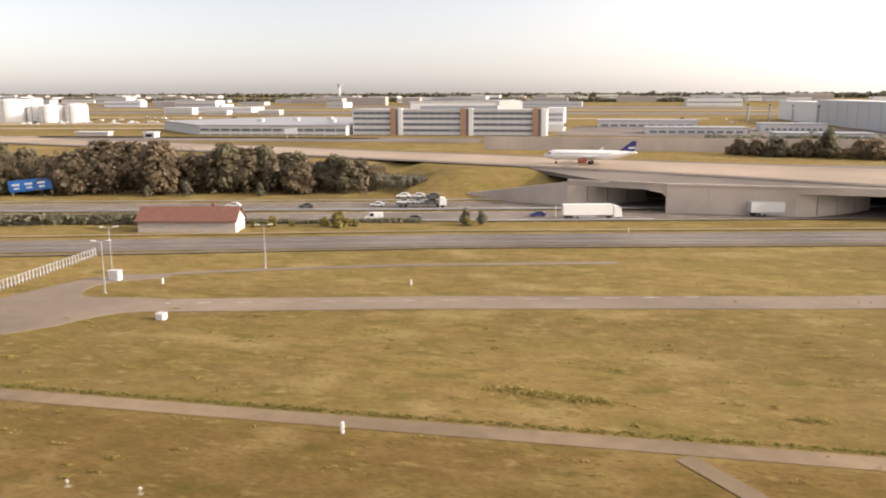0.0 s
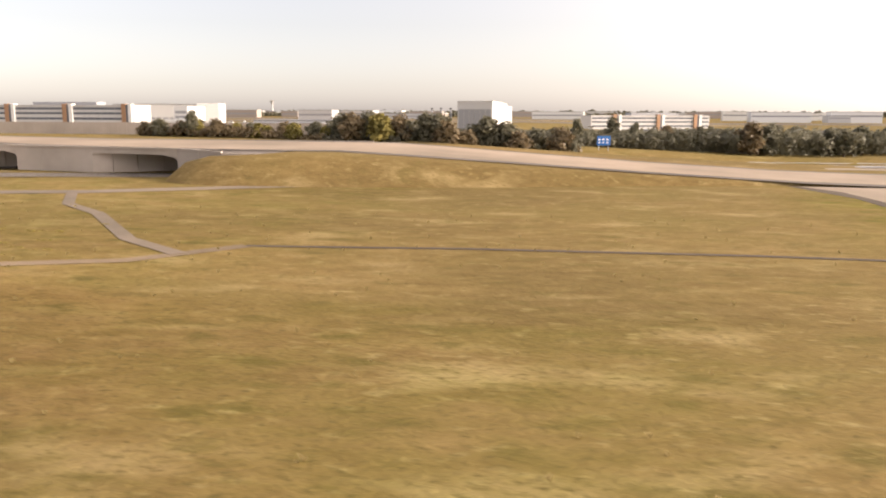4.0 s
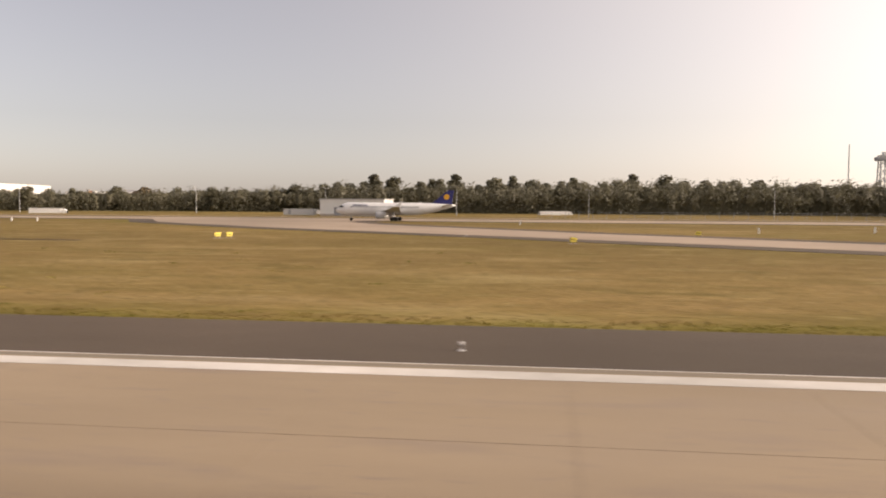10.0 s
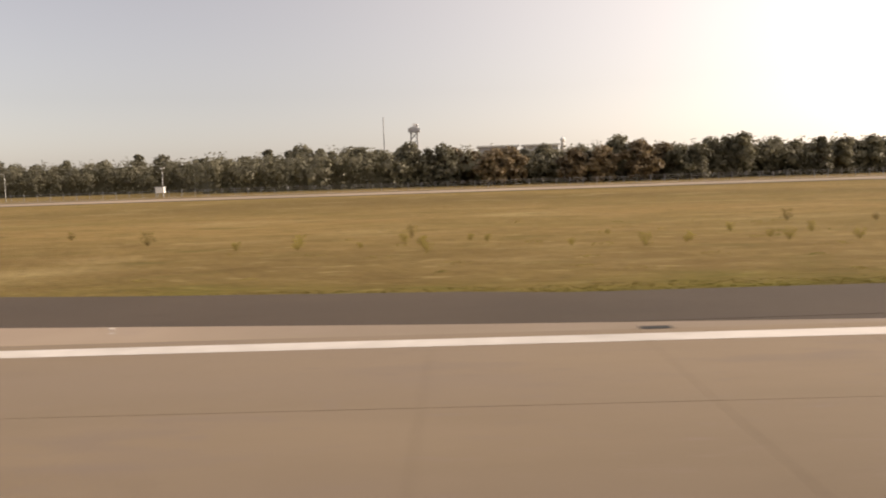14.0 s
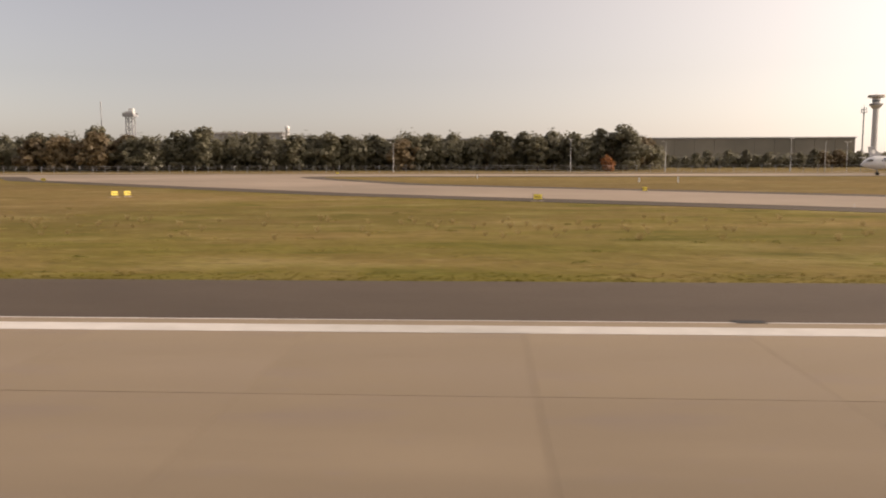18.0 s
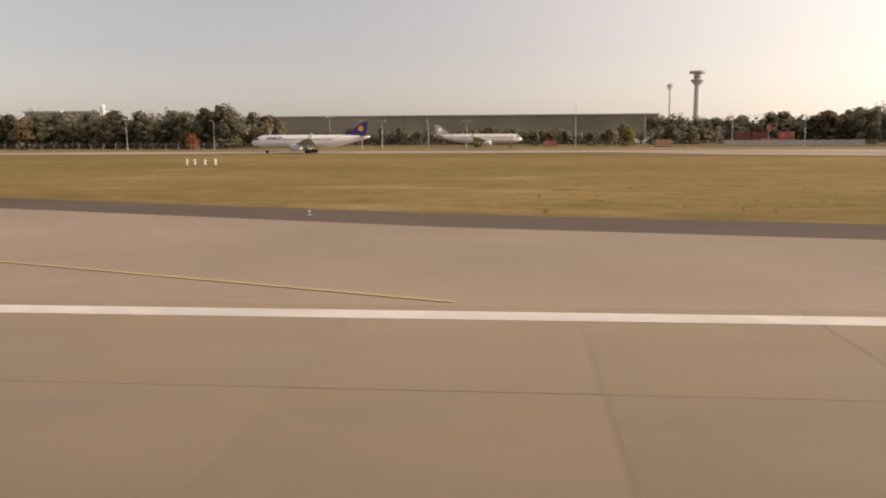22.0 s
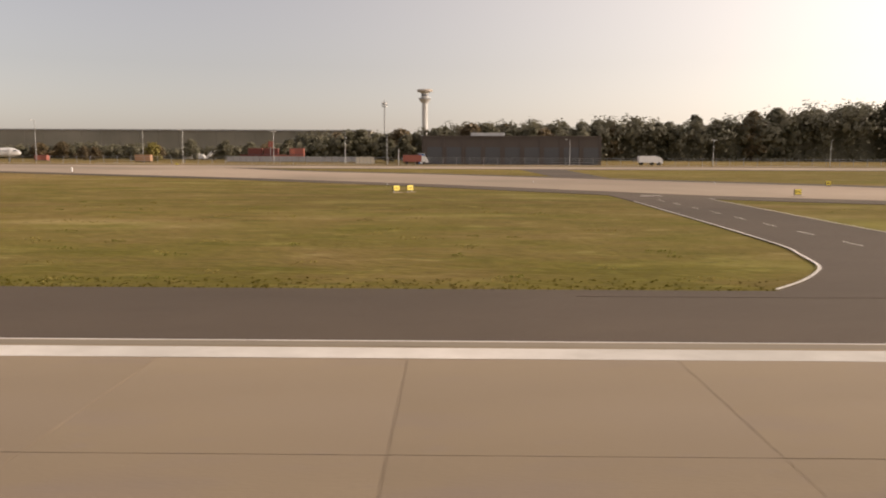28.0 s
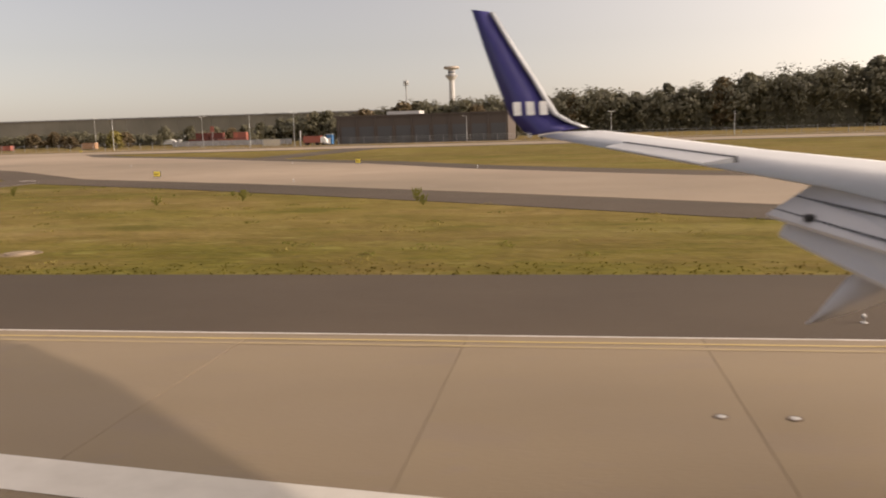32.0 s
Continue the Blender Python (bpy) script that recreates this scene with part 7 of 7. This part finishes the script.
woods("hedge", -330, -96, mway(-330) - 23.5, 4, -1.4, 2.5, 0.9, LEAF, "dark shrub hedge between railway and motorway", 7000, 0.35, 0.22)
woods("hedge", -97, -40, mway(-97) - 22.5, 2, -1.4, 0.5, 0.7, LEAF, "low shrubs between railway and motorway", 1200, 0.25, 0.22)
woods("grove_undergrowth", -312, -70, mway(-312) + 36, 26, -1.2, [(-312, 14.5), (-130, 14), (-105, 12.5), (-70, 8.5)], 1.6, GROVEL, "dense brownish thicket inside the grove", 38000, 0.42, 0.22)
woods("hedge", -84, -26, 266, 16, -0.8, [(-84, 6.2), (-60, 5.4), (-38, 4.6), (-26, 2.6)], 0.8, PINE, "dark growth on the slope beside the bridge", 6400, 0.35)
woods("far_woods", -3500, 3500, 3400, 200, 0, 24, 10, PINE, "dark woods on the horizon", 14000, 7)
woods("far_woods", -1800, 300, 1900, 80, 5, 17, 5, LEAF, "distant wooded strip behind the airport", 8000, 3.4)


# ---- grass: tufts beside the pavement ----
def paved(x, y):
    """Which of the points lie on a paved area."""
    out = np.zeros(len(x), bool)
    for pts in PAVED:
        inside = np.zeros(len(x), bool)
        for (ax, ay), (bx, by) in zip(pts, list(pts[1:]) + [pts[0]]):
            if ay != by:
                inside ^= ((ay > y) != (by > y)) & (x < (bx - ax) * (y - ay) / (by - ay) + ax)
        out |= inside
    return out


def tufts(name, x0, x1, y0, y1, n, label, size, fall=2.0):
    """Grass tufts of three leaning blades, denser towards y0."""
    r = np.random.RandomState(int(abs(x0) * 3 + y0))
    x, y = r.uniform(x0, x1, n), y0 + (y1 - y0) * r.random_sample(n) ** fall
    keep = ~paved(x, y)
    x, y = x[keep], y[keep]
    n = len(x)
    z = np.array([height(a, b) for a, b in zip(x, y)])
    s = size * r.uniform(0.5, 1.4, n)
    quads = np.empty((n, 3, 4, 3))
    for k in range(3):
        a = r.uniform(0, math.pi, n)
        dx, dy = np.cos(a) * s * 0.5, np.sin(a) * s * 0.5
        lx, ly = r.uniform(-0.5, 0.5, n) * s, r.uniform(-0.5, 0.5, n) * s
        quads[:, k, 0] = np.stack((x - dx, y - dy, z - 0.02), 1)
        quads[:, k, 1] = np.stack((x + dx, y + dy, z - 0.02), 1)
        quads[:, k, 2] = np.stack((x + dx * 1.2 + lx, y + dy * 1.2 + ly, z + s * r.uniform(0.6, 1.2, n)), 1)
        quads[:, k, 3] = np.stack((x - dx * 1.1 + lx, y - dy * 1.1 + ly, z + s * r.uniform(0.5, 1.1, n)), 1)
    me = bpy.data.meshes.new(name)
    me.from_pydata(quads.reshape(-1, 3).tolist(), [], [(i, i + 1, i + 2, i + 3) for i in range(0, n * 12, 4)])
    me.materials.append(TUFT)
    at = me.attributes.new("verge", "FLOAT", "POINT")
    green = np.array([lushness(a, b) for a, b in zip(x, y)])
    at.data.foreach_set("value", np.repeat(green, 12))
    return tagged(new(name, me), label, "grass", kind="stuff")


for x0, x1, k in ((404, 880, 30), (940, 1345, 30), (1440, 1580, 24), (1592, 1700, 20)):
    tufts("verge_grass", x0, x1, 28.22, 30.4, (x1 - x0) * k, "short tufty grass hanging over the shoulder", 0.042, 1.5)


def weeds(name, x0, x1, y0, y1, n, material, label, tall):
    """Loose upright stalks with narrow leaves."""
    r = random.Random(int(x0 + y1))
    verts, faces = [], []
    for _ in range(n):
        x, y = r.uniform(x0, x1), r.uniform(y0, y1)
        if paved(np.array([x]), np.array([y]))[0]:
            continue
        z, h = height(x, y), tall * r.uniform(0.5, 1.3)
        for _k in range(26):
            a, lean = r.uniform(0, math.tau), r.uniform(0.05, 0.4) * h
            px, py, pz = x + math.cos(a) * lean, y + math.sin(a) * lean, z + h * r.uniform(0.4, 1)
            k = len(verts)
            w = 0.03 + 0.03 * h
            verts += [(px - w, py, pz - 0.3 * h), (px + w, py + w, pz - 0.25 * h), (px + math.cos(a) * 0.1, py, pz)]
            faces.append((k, k + 1, k + 2))
            k = len(verts)
            verts += [(x - 0.015, y, z - 0.05), (x + 0.015, y, z - 0.05), (px, py, pz - 0.1 * h)]
            faces.append((k, k + 1, k + 2))
    me = bpy.data.meshes.new(name)
    me.from_pydata(verts, [], faces)
    me.materials.append(material)
    return tagged(new(name, me), label, "weeds", kind="stuff")


weeds("weeds", 900, 1010, 50, 66, 9, DRY, "tall weeds standing in the grass", 0.9)
weeds("weeds", 960, 1050, 44, 56, 40, YGRASS, "tall green and dry weeds in the grass", 0.75)
weeds("weeds", 1040, 1270, 43, 60, 420, STRAW, "pale dry stalks in the grass", 0.38)
weeds("weeds", 1395, 1540, 38, 60, 60, STRAW, "thin dry stalks in the grass", 0.35)
weeds("weeds", 1395, 1540, 38, 60, 14, GREEN, "loose green weeds in the grass", 0.55)
weeds("weeds", 1600, 1660, 46, 70, 9, GREEN, "loose green weeds in the grass", 0.7)
weeds("weeds", 1080, 1160, 50, 110, 25, DRY, "dry weeds standing in the grass", 0.8)
weeds("weeds", 20, 320, 40, 150, 420, STRAW, "pale straw weeds scattered over the field", 0.45)


def tussocks(name, spots, material, label, size, seed):
    """Low heaps of grass blades, each given as (x, y, half-length, half-width, how many)."""
    r = np.random.RandomState(seed)
    pts, dirs = [], []
    for x, y, a, b, n in spots:
        u = r.normal(size=(n, 2)) * 0.5
        z = size * np.clip(1.2 - (u ** 2).sum(1), 0.15, 1.2) * r.uniform(0.2, 1.0, n)
        p = np.stack((x + u[:, 0] * a, y + u[:, 1] * b, z), 1)
        p[:, 2] += np.array([height(i, j) for i, j in p[:, :2]])
        pts.append(p)
        dirs.append(r.normal(size=(n, 3)) * (1, 1, 0.5) + np.array((0, -0.3, 0.5)))
    pts, dirs = np.concatenate(pts), np.concatenate(dirs)
    verts = leaf_quads(pts, dirs, size * 0.42 * r.uniform(0.5, 1.3, len(pts)))
    me = bpy.data.meshes.new(name)
    me.from_pydata(verts.tolist(), [], [(i, i + 1, i + 2, i + 3) for i in range(0, len(verts), 4)])
    me.materials.append(material)
    return tagged(new(name, me), label, "grass", kind="stuff")


def clumps(x0, x1, y0, y1, n, wide, deep, many):
    """Spots for tussocks, off the pavement."""
    spots = [(mead.uniform(x0, x1), y0 + (y1 - y0) * mead.random() ** 1.3) for _ in range(n)]
    bare = ~paved(np.array([p[0] for p in spots]), np.array([p[1] for p in spots]))
    return [(x, y, wide * mead.uniform(0.4, 1.4), deep * mead.uniform(0.5, 1.4), many) for (x, y), free in zip(spots, bare) if free]


mead = random.Random(77)
tussocks("tall_grass", [(-3, 91.5, 4, 1.2, 260), (2, 90.6, 5, 1.3, 420), (7, 89.6, 4, 1.0, 220), (29, 88.5, 2.2, 0.9, 130), (38, 86.5, 2.5, 0.8, 110)] + [(mead.uniform(80, 165), mead.uniform(86, 112), mead.uniform(1, 3), mead.uniform(0.4, 1), 70) for _ in range(26)], YGRASS, "clumps of tall yellow-green grass in the field", 0.34, 5)
tussocks("rough_grass", [(mead.uniform(-75, 210), mead.uniform(82, 125), mead.uniform(0.5, 2.6), mead.uniform(0.3, 0.9), 34) for _ in range(190)] + [(mead.uniform(-60, 200), mead.uniform(48, 77), mead.uniform(0.5, 2.2), mead.uniform(0.3, 0.8), 34) for _ in range(130)], YGRASS, "rough yellow-green grass clumps scattered over the field", 0.24, 6)
tussocks("path_edge_grass", [(x, (79.3 if x < 58 else 79.3 + 1.6 * (x - 58) / 70 if x < 128 else 80.8 + 6.2 * ((x - 128) / 77) ** 1.3) + 2.3, 1.2, 0.5, 30) for x in range(-90, 206, 2)], GREEN, "taller grass along the far edge of the field path", 0.3, 7)

for x0, x1, n in ((420, 700, 150), (960, 1290, 220), (1395, 1578, 220), (1596, 1700, 150)):
    tussocks("rough_grass", clumps(x0, x1, 29.5, 72, n, 0.9, 0.5, 22), YGRASS, "low yellow-green tussocks in the airfield grass", 0.1, int(x0))
    tussocks("rough_grass", clumps(x0, x1, 29.5, 72, n // 2, 0.6, 0.35, 22), GREEN, "low dark green tussocks in the airfield grass", 0.1, int(x0) + 1)


# ---- the whole place at its scale ----
for ob in list(scene.objects):
    if ob.parent is None and ob.type in ("MESH", "EMPTY"):
        ob.matrix_basis = Matrix.Scale(SCALE, 4) @ ob.matrix_basis
